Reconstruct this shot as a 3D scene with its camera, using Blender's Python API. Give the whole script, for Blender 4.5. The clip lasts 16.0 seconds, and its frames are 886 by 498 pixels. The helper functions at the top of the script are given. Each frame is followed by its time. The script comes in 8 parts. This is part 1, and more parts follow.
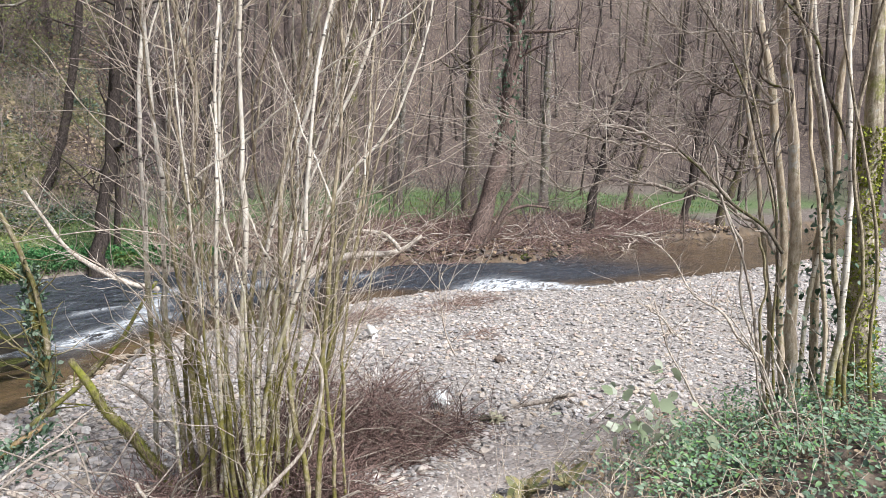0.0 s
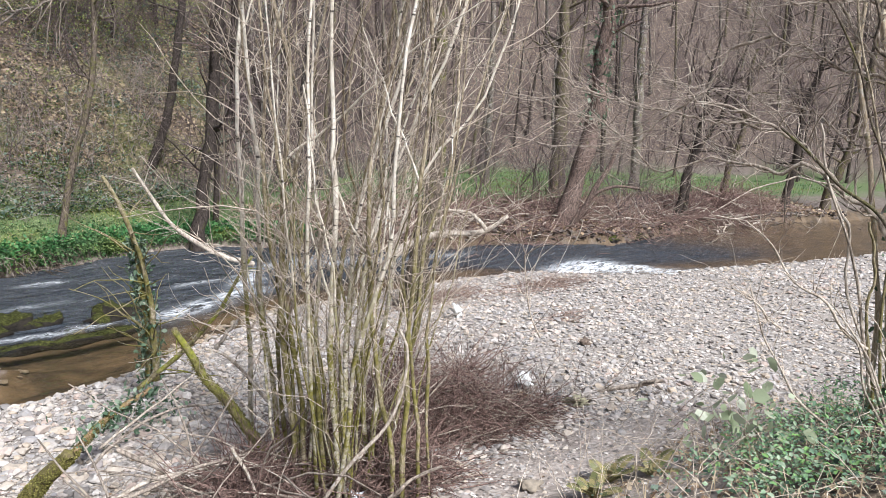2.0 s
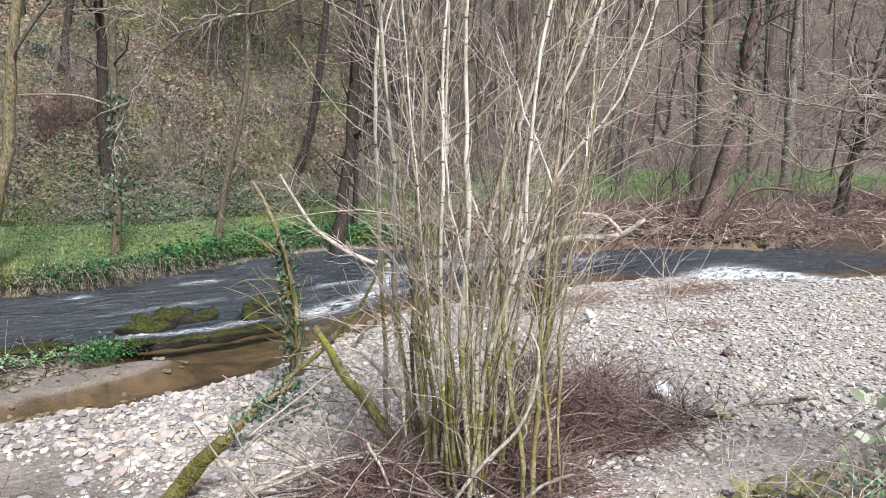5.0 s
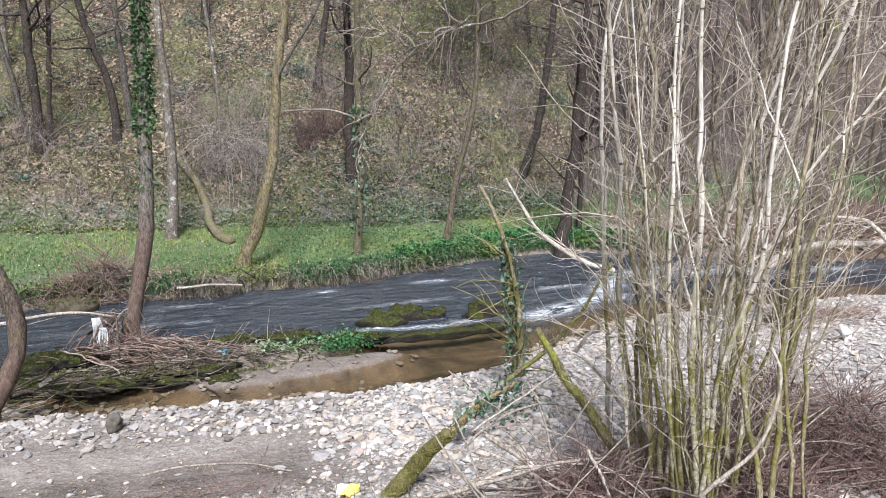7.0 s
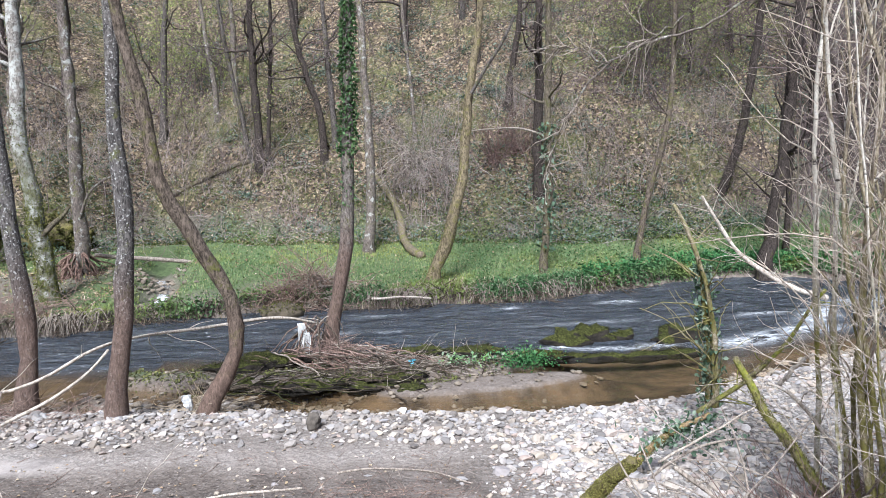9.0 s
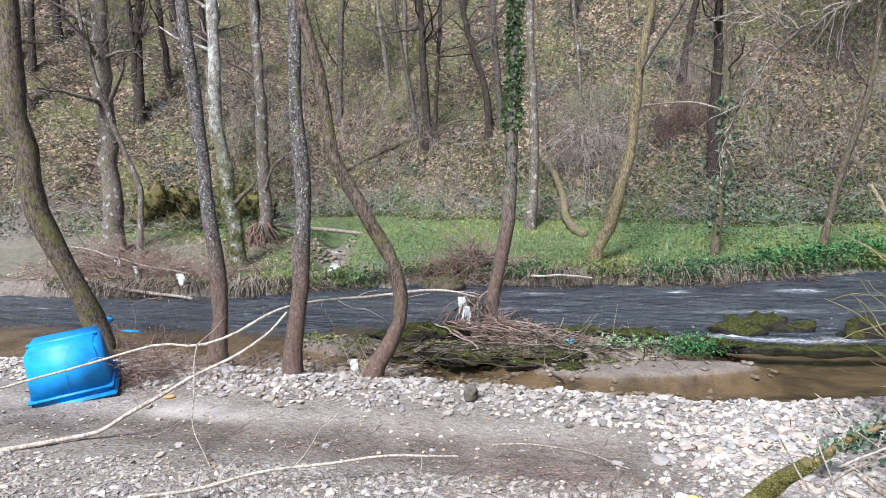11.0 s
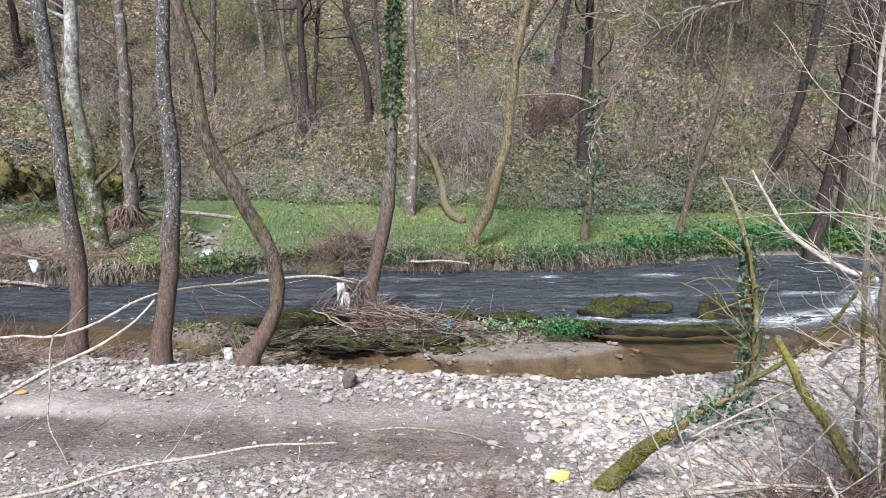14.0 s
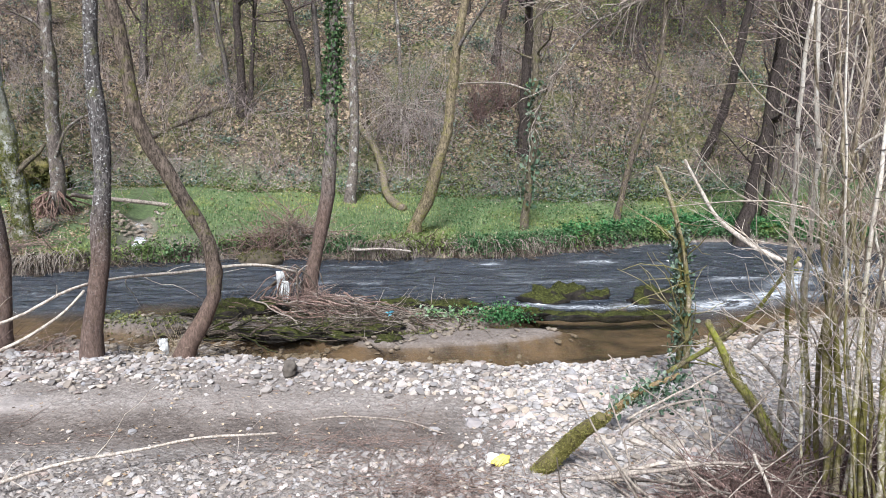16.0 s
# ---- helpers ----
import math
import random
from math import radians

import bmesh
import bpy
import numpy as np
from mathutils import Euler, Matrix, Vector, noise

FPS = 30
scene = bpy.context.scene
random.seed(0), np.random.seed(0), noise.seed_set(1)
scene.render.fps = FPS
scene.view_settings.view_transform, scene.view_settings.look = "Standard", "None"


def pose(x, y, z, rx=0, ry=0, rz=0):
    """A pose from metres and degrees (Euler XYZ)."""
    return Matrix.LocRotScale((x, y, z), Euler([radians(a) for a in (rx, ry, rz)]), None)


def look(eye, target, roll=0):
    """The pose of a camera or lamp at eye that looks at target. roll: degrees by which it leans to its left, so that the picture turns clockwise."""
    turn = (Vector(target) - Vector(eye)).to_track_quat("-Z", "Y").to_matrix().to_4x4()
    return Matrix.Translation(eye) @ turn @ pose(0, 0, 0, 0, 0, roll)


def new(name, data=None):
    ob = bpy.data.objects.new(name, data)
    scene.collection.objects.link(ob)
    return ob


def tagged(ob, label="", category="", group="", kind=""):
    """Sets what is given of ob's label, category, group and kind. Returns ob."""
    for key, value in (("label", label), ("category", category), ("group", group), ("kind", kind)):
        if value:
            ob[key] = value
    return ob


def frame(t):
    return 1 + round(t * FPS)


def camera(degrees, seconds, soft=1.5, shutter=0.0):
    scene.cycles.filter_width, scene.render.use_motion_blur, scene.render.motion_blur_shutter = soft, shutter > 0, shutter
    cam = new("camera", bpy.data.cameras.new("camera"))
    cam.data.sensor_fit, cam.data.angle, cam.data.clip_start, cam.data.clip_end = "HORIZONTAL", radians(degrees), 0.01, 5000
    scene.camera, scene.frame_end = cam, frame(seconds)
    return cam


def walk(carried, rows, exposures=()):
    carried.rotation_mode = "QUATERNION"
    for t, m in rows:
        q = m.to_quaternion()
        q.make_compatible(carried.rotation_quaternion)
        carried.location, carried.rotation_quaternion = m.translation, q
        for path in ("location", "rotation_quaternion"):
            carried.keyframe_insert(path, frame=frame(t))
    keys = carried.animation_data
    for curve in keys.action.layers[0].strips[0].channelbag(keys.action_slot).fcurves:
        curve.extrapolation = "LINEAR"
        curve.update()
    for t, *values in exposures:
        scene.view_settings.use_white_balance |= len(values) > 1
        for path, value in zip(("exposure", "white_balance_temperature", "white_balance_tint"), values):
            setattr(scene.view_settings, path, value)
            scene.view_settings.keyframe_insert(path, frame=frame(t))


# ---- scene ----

# seconds, stops, white balance: the camera's own slow drift
EXPOSURES = ((0.0, 0.95, 5870, 10), (3.7, 0.94, 5860, 10), (6.0, 0.97, 5790, 10), (8.0, 1.06, 5560, 10), (9.7, 1.1, 5500, 10), (12.0, 1.02, 5670, 10), (16.0, 1.01, 5670, 10))
cam = camera(63.88, 16.0, soft=0.7)
EYE = (0.0, 0.0, 3.5)
# seconds, turn to the left, pitch, roll
PATH = [
    (0, -53.50, -7.27, 2.05),
    (0.5, -51.17, -7.93, 1.85),
    (1, -48.86, -8.64, 1.77),
    (1.5, -48.33, -9.04, 1.87),
    (2, -46.58, -9.14, 2.02),
    (2.5, -44.40, -9.48, 2.13),
    (3, -42.12, -9.65, 2.02),
    (3.5, -39.83, -9.70, 1.85),
    (3.7, -38.88, -9.74, 1.96),
    (5.8, -33.38, -8.37, 0.82),
    (6, -31.97, -8.26, 1.20),
    (6.5, -24.56, -8.65, -0.08),
    (7, -17.73, -8.82, -1.09),
    (7.5, -14.47, -8.83, -1.17),
    (8, -10.88, -8.60, -1.19),
    (8.5, -6.51, -7.01, -1.51),
    (9, -2.72, -7.05, -1.80),
    (9.5, 3.10, -7.15, -2.34),
    (9.7, 6.18, -7.08, -2.64),
    (10.1, 9.90, -7.30, -2.60),
    (10.6, 11.60, -7.90, -2.20),
    (11.2, 9.20, -8.80, -1.50),
    (11.8, 5.58, -9.28, -1.12),
    (12, 4.67, -9.30, -0.94),
    (12.5, 3.45, -9.36, -0.70),
    (13, 1.92, -9.51, -0.36),
    (13.5, 0.98, -9.67, -0.16),
    (14, 0.57, -9.82, -0.03),
    (14.5, 0.00, -9.94, 0.03),
    (15, -0.59, -10.23, 0.23),
    (15.5, -0.91, -10.53, 0.20),
    (16, -4.24, -10.78, 0.66),
]


def aim(turn, pitch):
    a, b = radians(turn), radians(pitch)
    return (EYE[0] - math.sin(a) * math.cos(b), EYE[1] + math.cos(a) * math.cos(b), EYE[2] + math.sin(b))


walk(cam, [(t, look(EYE, aim(a, b), c)) for t, a, b, c in PATH],
     exposures=EXPOSURES)

# ---- daylight under a thin overcast ----
world = bpy.data.worlds.new("overcast")
scene.world = world
world.use_nodes = True
wn = world.node_tree
sky = wn.nodes.new("ShaderNodeTexSky")
sky.sky_type, sky.sun_disc = "NISHITA", False
sky.sun_elevation, sky.sun_rotation = radians(49), radians(190)
sky.air_density, sky.dust_density, sky.ozone_density = 1.0, 4.0, 0.6
wn.links.new(sky.outputs[0], wn.nodes["Background"].inputs[0])
wn.nodes["Background"].inputs[1].default_value = 0.05
lamp = bpy.data.lights.new("sun", "SUN")
lamp.energy, lamp.angle, lamp.color = 3.85, radians(18), (1.0, 0.96, 0.9)
new("sun", lamp).matrix_world = look((-5, -19, 32), (0, 8, 0))


# ---- materials ----
class Nodes:
    """A node material under construction."""

    def __init__(self, name, rough=0.85, spec=0.3):
        self.mat = bpy.data.materials.new(name)
        self.mat.use_nodes = True
        self.t = self.mat.node_tree
        self.b = self.t.nodes["Principled BSDF"]
        self.b.inputs["Roughness"].default_value = rough
        self.b.inputs["Specular IOR Level"].default_value = spec
        self.pos = self.t.nodes.new("ShaderNodeNewGeometry").outputs["Position"]

    def add(self, kind, **inputs):
        n = self.t.nodes.new(kind)
        for key, v in inputs.items():
            self.put(n.inputs[key.replace("_", " ")], v)
        return n

    def put(self, socket, v):
        if isinstance(v, bpy.types.NodeSocket):
            self.t.links.new(v, socket)
        else:
            socket.default_value = v

    def noise(self, scale, detail=4.0, rough=0.6, stretch=(1, 1, 1), warp=0.0):
        m = self.add("ShaderNodeMapping", Vector=self.pos, Scale=stretch)
        return self.add("ShaderNodeTexNoise", Vector=m.outputs[0], Scale=scale, Detail=detail, Roughness=rough, Distortion=warp).outputs[0]

    def voronoi(self, scale, feature="F1"):
        n = self.add("ShaderNodeTexVoronoi", Vector=self.pos, Scale=scale)
        n.feature = feature
        return n

    def ramp(self, fac, *stops):
        n = self.add("ShaderNodeValToRGB", Fac=fac)
        e = n.color_ramp.elements
        while len(e) < len(stops):
            e.new(0.5)
        for s, (p, c) in zip(e, stops):
            s.position, s.color = p, (*c, 1) if isinstance(c, tuple) else (c, c, c, 1)
        return n.outputs[0]

    def mix(self, fac, a, b, kind="MIX"):
        n = self.add("ShaderNodeMix")
        n.data_type, n.blend_type = "RGBA", kind
        for s, v in ((n.inputs[0], fac), (n.inputs[6], a), (n.inputs[7], b)):
            self.put(s, (*v, 1) if isinstance(v, tuple) and len(v) == 3 else v)
        return n.outputs[2]

    def math(self, op, a, b=0.5):
        n = self.add("ShaderNodeMath")
        n.operation = op
        self.put(n.inputs[0], a), self.put(n.inputs[1], b)
        return n.outputs[0]

    def attribute(self, name):
        n = self.add("ShaderNodeAttribute")
        n.attribute_name = name
        return n.outputs

    def island(self):
        return self.add("ShaderNodeNewGeometry").outputs["Random Per Island"]

    def single(self):
        return self.add("ShaderNodeObjectInfo").outputs["Random"]

    def done(self, colour, bump=None, strength=0.5, distance=0.02, rough=None):
        self.put(self.b.inputs["Base Color"], colour)
        if bump is not None:
            n = self.add("ShaderNodeBump", Height=bump, Strength=strength, Distance=distance)
            self.t.links.new(n.outputs[0], self.b.inputs["Normal"])
        if rough is not None:
            self.put(self.b.inputs["Roughness"], rough)
        return self.mat


def bark(name, dark, light, moss=0.0, lichen=0.0, low=None, grain=30, band=0.0, green=((0.06, 0.075, 0.012), (0.2, 0.2, 0.04)), speck=0.0, flood=0.0, relief=0.035):
    """Bark with ridges along the trunk, lichen patches, specks and moss; low: metres up to which moss is thick; flood: metres up to which dried silt clings."""
    n = Nodes(name, 0.9, 0.2)
    ridge = n.noise(grain * 1.5, 6, 0.75, (1, 1, 0.25), 0.5)
    crack = n.noise(grain * 0.7, 5, 0.75, (1, 1, 0.4), 0.8)
    ridge = n.math("ADD", n.math("MULTIPLY", ridge, 0.55), n.math("MULTIPLY", crack, 0.45))
    c = n.ramp(ridge, (0.34, tuple(v * 0.6 for v in dark)), (0.44, dark), (0.57, light))
    spots = n.ramp(n.noise(26, 3, 0.5), (0.6, 0.0), (0.68, 0.4))
    c = n.mix(spots, c, tuple(min(0.8, 1.7 * v) for v in light))
    c = n.mix(n.ramp(n.noise(2.2, 5, 0.7), (0.45, 0.0), (0.75, 0.35)), c, tuple(v * 0.6 for v in dark))
    if band:
        dots = n.ramp(n.noise(9, 3, 0.6, (1, 1, 4.0)), (0.6, 0.0), (0.66, band))
        c = n.mix(dots, c, (0.045, 0.035, 0.03))
    if lichen:
        c = n.mix(n.ramp(n.noise(5.5, 4, 0.7), (0.62 - 0.2 * lichen, 0.0), (0.7 - 0.15 * lichen, 0.9)), c, (0.5, 0.5, 0.46))
    if moss:
        f = n.ramp(n.noise(4.5, 6, 0.8), (0.62 - 0.3 * moss, 0.0), (0.78 - 0.3 * moss, 1.0))
        if low:
            z = n.add("ShaderNodeSeparateXYZ", Vector=n.pos).outputs[2]
            edge = n.add("ShaderNodeMapRange", Value=z)
            edge.inputs[1].default_value, edge.inputs[2].default_value = low[1], low[0]
            f = n.math("MULTIPLY", f, edge.outputs[0])
        c = n.mix(f, c, n.ramp(n.noise(24, 3), (0.3, green[0]), (0.7, green[1])))
    if speck:
        c = n.mix(n.ramp(n.noise(30, 4, 0.65), (0.58, 0.0), (0.63, speck)), c, (0.55, 0.55, 0.52))
    if flood:
        z = n.math("ADD", n.add("ShaderNodeSeparateXYZ", Vector=n.pos).outputs[2], n.noise(3.0, 4, 0.7))
        edge = n.add("ShaderNodeMapRange", Value=z)
        edge.inputs[1].default_value, edge.inputs[2].default_value, edge.inputs[4].default_value = flood + 1.0, flood, 0.85
        mud = n.ramp(ridge, (0.36, (0.05, 0.033, 0.026)), (0.6, (0.19, 0.128, 0.1)))
        c = n.mix(edge.outputs[0], c, mud)
    return n.done(c, ridge, 0.9, relief)


def leafy(name, *colours, rough=0.55, spec=0.35, thin=0.0, sunny=None):
    """Leaves that differ one from the next; thin: the share of light that passes through; sunny: the hue of yellower stretches."""
    n = Nodes(name, rough, spec)
    k = len(colours) - 1
    c = n.ramp(n.island(), *[(i / k, col) for i, col in enumerate(colours)])
    c = n.mix(n.ramp(n.noise(1.1, 3), (0.35, 0.0), (0.7, 0.35)), c, tuple(0.5 * v for v in colours[0]))
    if sunny:
        c = n.mix(n.ramp(n.noise(0.45, 4, 0.6), (0.46, 0.0), (0.6, 0.65)), c, sunny)
    n.done(c, n.noise(60, 2), 0.2, 0.01)
    if thin:
        through_leaf = n.add("ShaderNodeBsdfTranslucent", Color=c).outputs[0]
        both = n.add("ShaderNodeMixShader", Fac=thin)
        n.t.links.new(n.b.outputs[0], both.inputs[1]), n.t.links.new(through_leaf, both.inputs[2])
        n.t.links.new(both.outputs[0], n.t.nodes["Material Output"].inputs[0])
    return n.mat


def plain(name, colour, rough=0.6, vary=0.25, scale=12, spec=0.4):
    n = Nodes(name, rough, spec)
    c = n.ramp(n.noise(scale, 5, 0.65), (0.3, tuple(v * (1 - vary) for v in colour)), (0.7, tuple(min(1, v * (1 + vary)) for v in colour)))
    return n.done(c, n.noise(scale * 4, 3), 0.3, 0.01)


BARK_SHORE = bark("speckled_shore_bark", (0.045, 0.04, 0.038), (0.19, 0.172, 0.16), moss=0.2, speck=0.85, flood=2.0)
BARK_CURVED = bark("curved_tree_bark", (0.045, 0.035, 0.026), (0.21, 0.165, 0.13), moss=0.27, flood=1.3)
BARK_DARK = bark("dark_alder_bark", (0.034, 0.029, 0.026), (0.165, 0.143, 0.128), moss=0.25)
BARK_GREY = bark("grey_bark", (0.08, 0.066, 0.056), (0.25, 0.21, 0.18), moss=0.3, lichen=0.3)
BARK_BROWN = bark("brown_bark", (0.05, 0.039, 0.03), (0.2, 0.16, 0.125), moss=0.38)
BARK_MOSSY = bark("mossy_bark", (0.05, 0.042, 0.03), (0.2, 0.165, 0.12), moss=0.4, green=((0.05, 0.056, 0.013), (0.165, 0.162, 0.042)))
BARK_LICHEN = bark("lichen_bark", (0.12, 0.105, 0.09), (0.36, 0.33, 0.29), moss=0.8, lichen=0.8, low=(2.6, 5.0), green=((0.045, 0.05, 0.015), (0.14, 0.145, 0.05)))
BARK_FAR = bark("hill_tree_bark", (0.022, 0.017, 0.015), (0.085, 0.068, 0.058), moss=0.15)
BARK_HAZEL = bark("hazel_bark", (0.15, 0.117, 0.077), (0.5, 0.425, 0.315), moss=0.78, green=((0.1, 0.09, 0.025), (0.26, 0.235, 0.075)), low=(2.0, 3.6), grain=45, band=0.35, relief=0.012)
BARK_PALE = bark("pale_birch_bark", (0.5, 0.44, 0.355), (0.8, 0.745, 0.65), moss=0.72, low=(1.9, 2.9), grain=22, band=0.95, green=((0.12, 0.11, 0.025), (0.3, 0.275, 0.075)), relief=0.008)
BARK_TWIG = bark("twig_bark", (0.3, 0.24, 0.19), (0.62, 0.54, 0.45), grain=40, relief=0.006)
BARK_HAZE = bark("far_twig_bark", (0.062, 0.045, 0.044), (0.21, 0.163, 0.156), grain=12, relief=0.02)
BARK_BRUSH = bark("brush_bark", (0.1, 0.066, 0.053), (0.36, 0.26, 0.215), grain=40, relief=0.012)
BARK_YMOSS = bark("bright_mossy_bark", (0.1, 0.085, 0.05), (0.34, 0.28, 0.18), moss=0.65, green=((0.13, 0.15, 0.02), (0.36, 0.36, 0.06)))
WOOD_PALE = bark("bleached_wood", (0.27, 0.225, 0.18), (0.6, 0.53, 0.45), grain=26, relief=0.01)
WOOD_GREY = bark("weathered_wood", (0.17, 0.14, 0.115), (0.42, 0.36, 0.3), grain=25, relief=0.01)
WOOD_WET = bark("soaked_wood", (0.03, 0.024, 0.018), (0.14, 0.108, 0.08), moss=0.12, grain=30)
MOSS = bark("thick_moss", (0.07, 0.055, 0.03), (0.2, 0.165, 0.09), moss=0.6, grain=18, green=((0.1, 0.09, 0.025), (0.22, 0.195, 0.06)))
IVY = leafy("ivy_leaf", (0.045, 0.09, 0.05), (0.12, 0.185, 0.11), (0.32, 0.39, 0.29), thin=0.2)
IVY_GREEN = leafy("fresh_ivy_leaf", (0.03, 0.066, 0.024), (0.07, 0.14, 0.045), (0.18, 0.28, 0.11), thin=0.2)
IVY_DULL = leafy("ground_ivy", (0.032, 0.06, 0.042), (0.085, 0.135, 0.09), (0.16, 0.225, 0.16), (0.25, 0.31, 0.24), rough=0.5, thin=0.3)
LITTER = leafy("fallen_leaf", (0.13, 0.08, 0.05), (0.3, 0.205, 0.13), (0.45, 0.345, 0.215), (0.6, 0.51, 0.4), rough=0.85)
HERB = leafy("meadow_herb", (0.035, 0.085, 0.035), (0.08, 0.165, 0.065), (0.13, 0.235, 0.1), (0.22, 0.32, 0.17), rough=0.8, spec=0.15, thin=0.3, sunny=(0.27, 0.31, 0.08))
FRESH = leafy("fresh_herb", (0.025, 0.085, 0.03), (0.06, 0.19, 0.055), (0.15, 0.32, 0.11), thin=0.3)
GRASS = leafy("bank_grass", (0.085, 0.14, 0.05), (0.16, 0.24, 0.085), (0.26, 0.33, 0.135), (0.38, 0.37, 0.21), rough=0.75, spec=0.15, sunny=(0.36, 0.36, 0.11))
BUDS = leafy("spring_buds", (0.16, 0.21, 0.05), (0.28, 0.34, 0.09), (0.42, 0.47, 0.17), thin=0.3)
BRAMBLE = leafy("bramble_leaf", (0.11, 0.19, 0.11), (0.19, 0.31, 0.2), (0.24, 0.43, 0.13), (0.29, 0.4, 0.26), (0.44, 0.53, 0.38), rough=0.6, spec=0.3, thin=0.3)
PALE_LEAF = leafy("pale_leaf", (0.34, 0.42, 0.24), (0.52, 0.58, 0.4), (0.76, 0.78, 0.66), rough=0.8, spec=0.15, thin=0.45)
FERN = leafy("fern_frond", (0.1, 0.12, 0.05), (0.24, 0.22, 0.09), (0.36, 0.29, 0.14))
STRAW = leafy("dry_straw", (0.2, 0.15, 0.09), (0.34, 0.27, 0.18), (0.48, 0.4, 0.29), rough=0.9)


def stone_mat(name, each, tone=None):
    n = Nodes(name, 0.85, 0.25)
    pick = n.island() if each else n.single()
    c = n.ramp(pick, (0.0, (0.13, 0.12, 0.115)), (0.15, (0.3, 0.29, 0.285)), (0.4, (0.46, 0.42, 0.385)),
               (0.55, (0.42, 0.35, 0.27)), (0.7, (0.54, 0.505, 0.47)), (0.82, (0.29, 0.285, 0.295)), (0.9, (0.4, 0.31, 0.26)), (1.0, (0.66, 0.63, 0.6)))
    c = n.mix(n.ramp(n.noise(22, 5, 0.7), (0.35, 0.0), (0.75, 0.5)), c, (0.26, 0.21, 0.165))
    if tone:
        c = n.mix(n.ramp(n.noise(9, 5, 0.7), (0.3, 0.35), (0.7, 0.75)), c, tone)
    return n.done(c, n.noise(45, 4), 0.4, 0.01)


STONE, STONES = stone_mat("river_stone", False), stone_mat("river_cobbles", True)
STONES_MUDDY = stone_mat("muddy_stones", True, (0.17, 0.145, 0.125))


def ground_mat():
    """Gravel, mud, meadow, leaf litter and stream bed, by the plan's cover."""
    n = Nodes("valley_ground", 0.9, 0.2)
    cover = n.attribute("cover")[0]
    split = n.add("ShaderNodeSeparateColor", Color=cover).outputs
    wet = n.attribute("wet")[2]
    silty = n.attribute("silt")[2]
    cell = n.voronoi(13)
    small = n.voronoi(31)
    grit = n.ramp(cell.outputs["Color"], (0.0, (0.24, 0.215, 0.19)), (0.5, (0.42, 0.385, 0.35)), (1.0, (0.6, 0.565, 0.52)))
    chips = n.ramp(small.outputs["Color"], (0.0, (0.17, 0.155, 0.14)), (0.5, (0.4, 0.365, 0.33)), (1.0, (0.62, 0.58, 0.54)))
    edge = n.ramp(n.voronoi(13, "DISTANCE_TO_EDGE").outputs[0], (0.0, 0.95), (0.16, 0.0))
    edge_small = n.ramp(n.voronoi(31, "DISTANCE_TO_EDGE").outputs[0], (0.0, 0.9), (0.16, 0.0))
    gravel = n.mix(edge, grit, (0.13, 0.11, 0.095))
    chips = n.mix(edge_small, chips, (0.13, 0.11, 0.095))
    gravel = n.mix(n.ramp(n.noise(5.0, 4), (0.45, 0.0), (0.55, 1.0)), gravel, chips)
    gravel = n.mix(n.ramp(n.noise(3.1, 5), (0.48, 0.0), (0.68, 0.6)), gravel, (0.27, 0.23, 0.195))
    mud = n.ramp(n.noise(2.5, 7, 0.65), (0.3, (0.088, 0.07, 0.059)), (0.7, (0.195, 0.163, 0.139)))
    mud = n.mix(n.ramp(n.noise(40, 3, 0.7), (0.58, 0.0), (0.74, 0.5)), mud, (0.33, 0.295, 0.26))
    grain = n.voronoi(46)
    mud = n.mix(n.ramp(grain.outputs["Color"], (0.7, 0.0), (0.85, 0.5)), mud, (0.3, 0.265, 0.235))
    mud = n.mix(n.ramp(grain.outputs["Color"], (0.12, 0.6), (0.26, 0.0)), mud, (0.035, 0.027, 0.021))
    silt = n.ramp(n.noise(3.5, 7, 0.7), (0.32, (0.24, 0.2, 0.172)), (0.66, (0.43, 0.375, 0.335)))
    crumbs = n.voronoi(38)
    silt = n.mix(n.ramp(crumbs.outputs["Color"], (0.62, 0.0), (0.8, 0.55)), silt, (0.52, 0.47, 0.42))
    silt = n.mix(n.ramp(crumbs.outputs["Color"], (0.1, 0.55), (0.25, 0.0)), silt, (0.11, 0.09, 0.07))
    mud = n.mix(silty, mud, silt)
    grass = n.ramp(n.noise(7, 6, 0.7), (0.3, (0.075, 0.066, 0.042)), (0.46, (0.095, 0.13, 0.056)), (0.72, (0.175, 0.225, 0.1)))
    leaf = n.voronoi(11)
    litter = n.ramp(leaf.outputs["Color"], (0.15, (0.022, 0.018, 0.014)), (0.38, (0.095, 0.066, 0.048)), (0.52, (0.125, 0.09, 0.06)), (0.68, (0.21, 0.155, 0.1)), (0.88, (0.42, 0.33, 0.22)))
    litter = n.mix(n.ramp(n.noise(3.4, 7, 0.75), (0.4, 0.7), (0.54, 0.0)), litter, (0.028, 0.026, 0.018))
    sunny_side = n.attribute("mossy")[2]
    litter = n.mix(sunny_side, n.mix(0.5, litter, (0.125, 0.098, 0.092)), litter)
    mossy = n.math("MULTIPLY", n.ramp(n.noise(0.45, 6, 0.7), (0.47, 0.0), (0.62, 0.6)), sunny_side)
    litter = n.mix(mossy, litter, n.ramp(n.noise(14, 4), (0.3, (0.045, 0.06, 0.02)), (0.7, (0.2, 0.21, 0.07))))
    c = n.mix(split[1], gravel, mud)
    c = n.mix(split[0], c, grass)
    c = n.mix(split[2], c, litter)
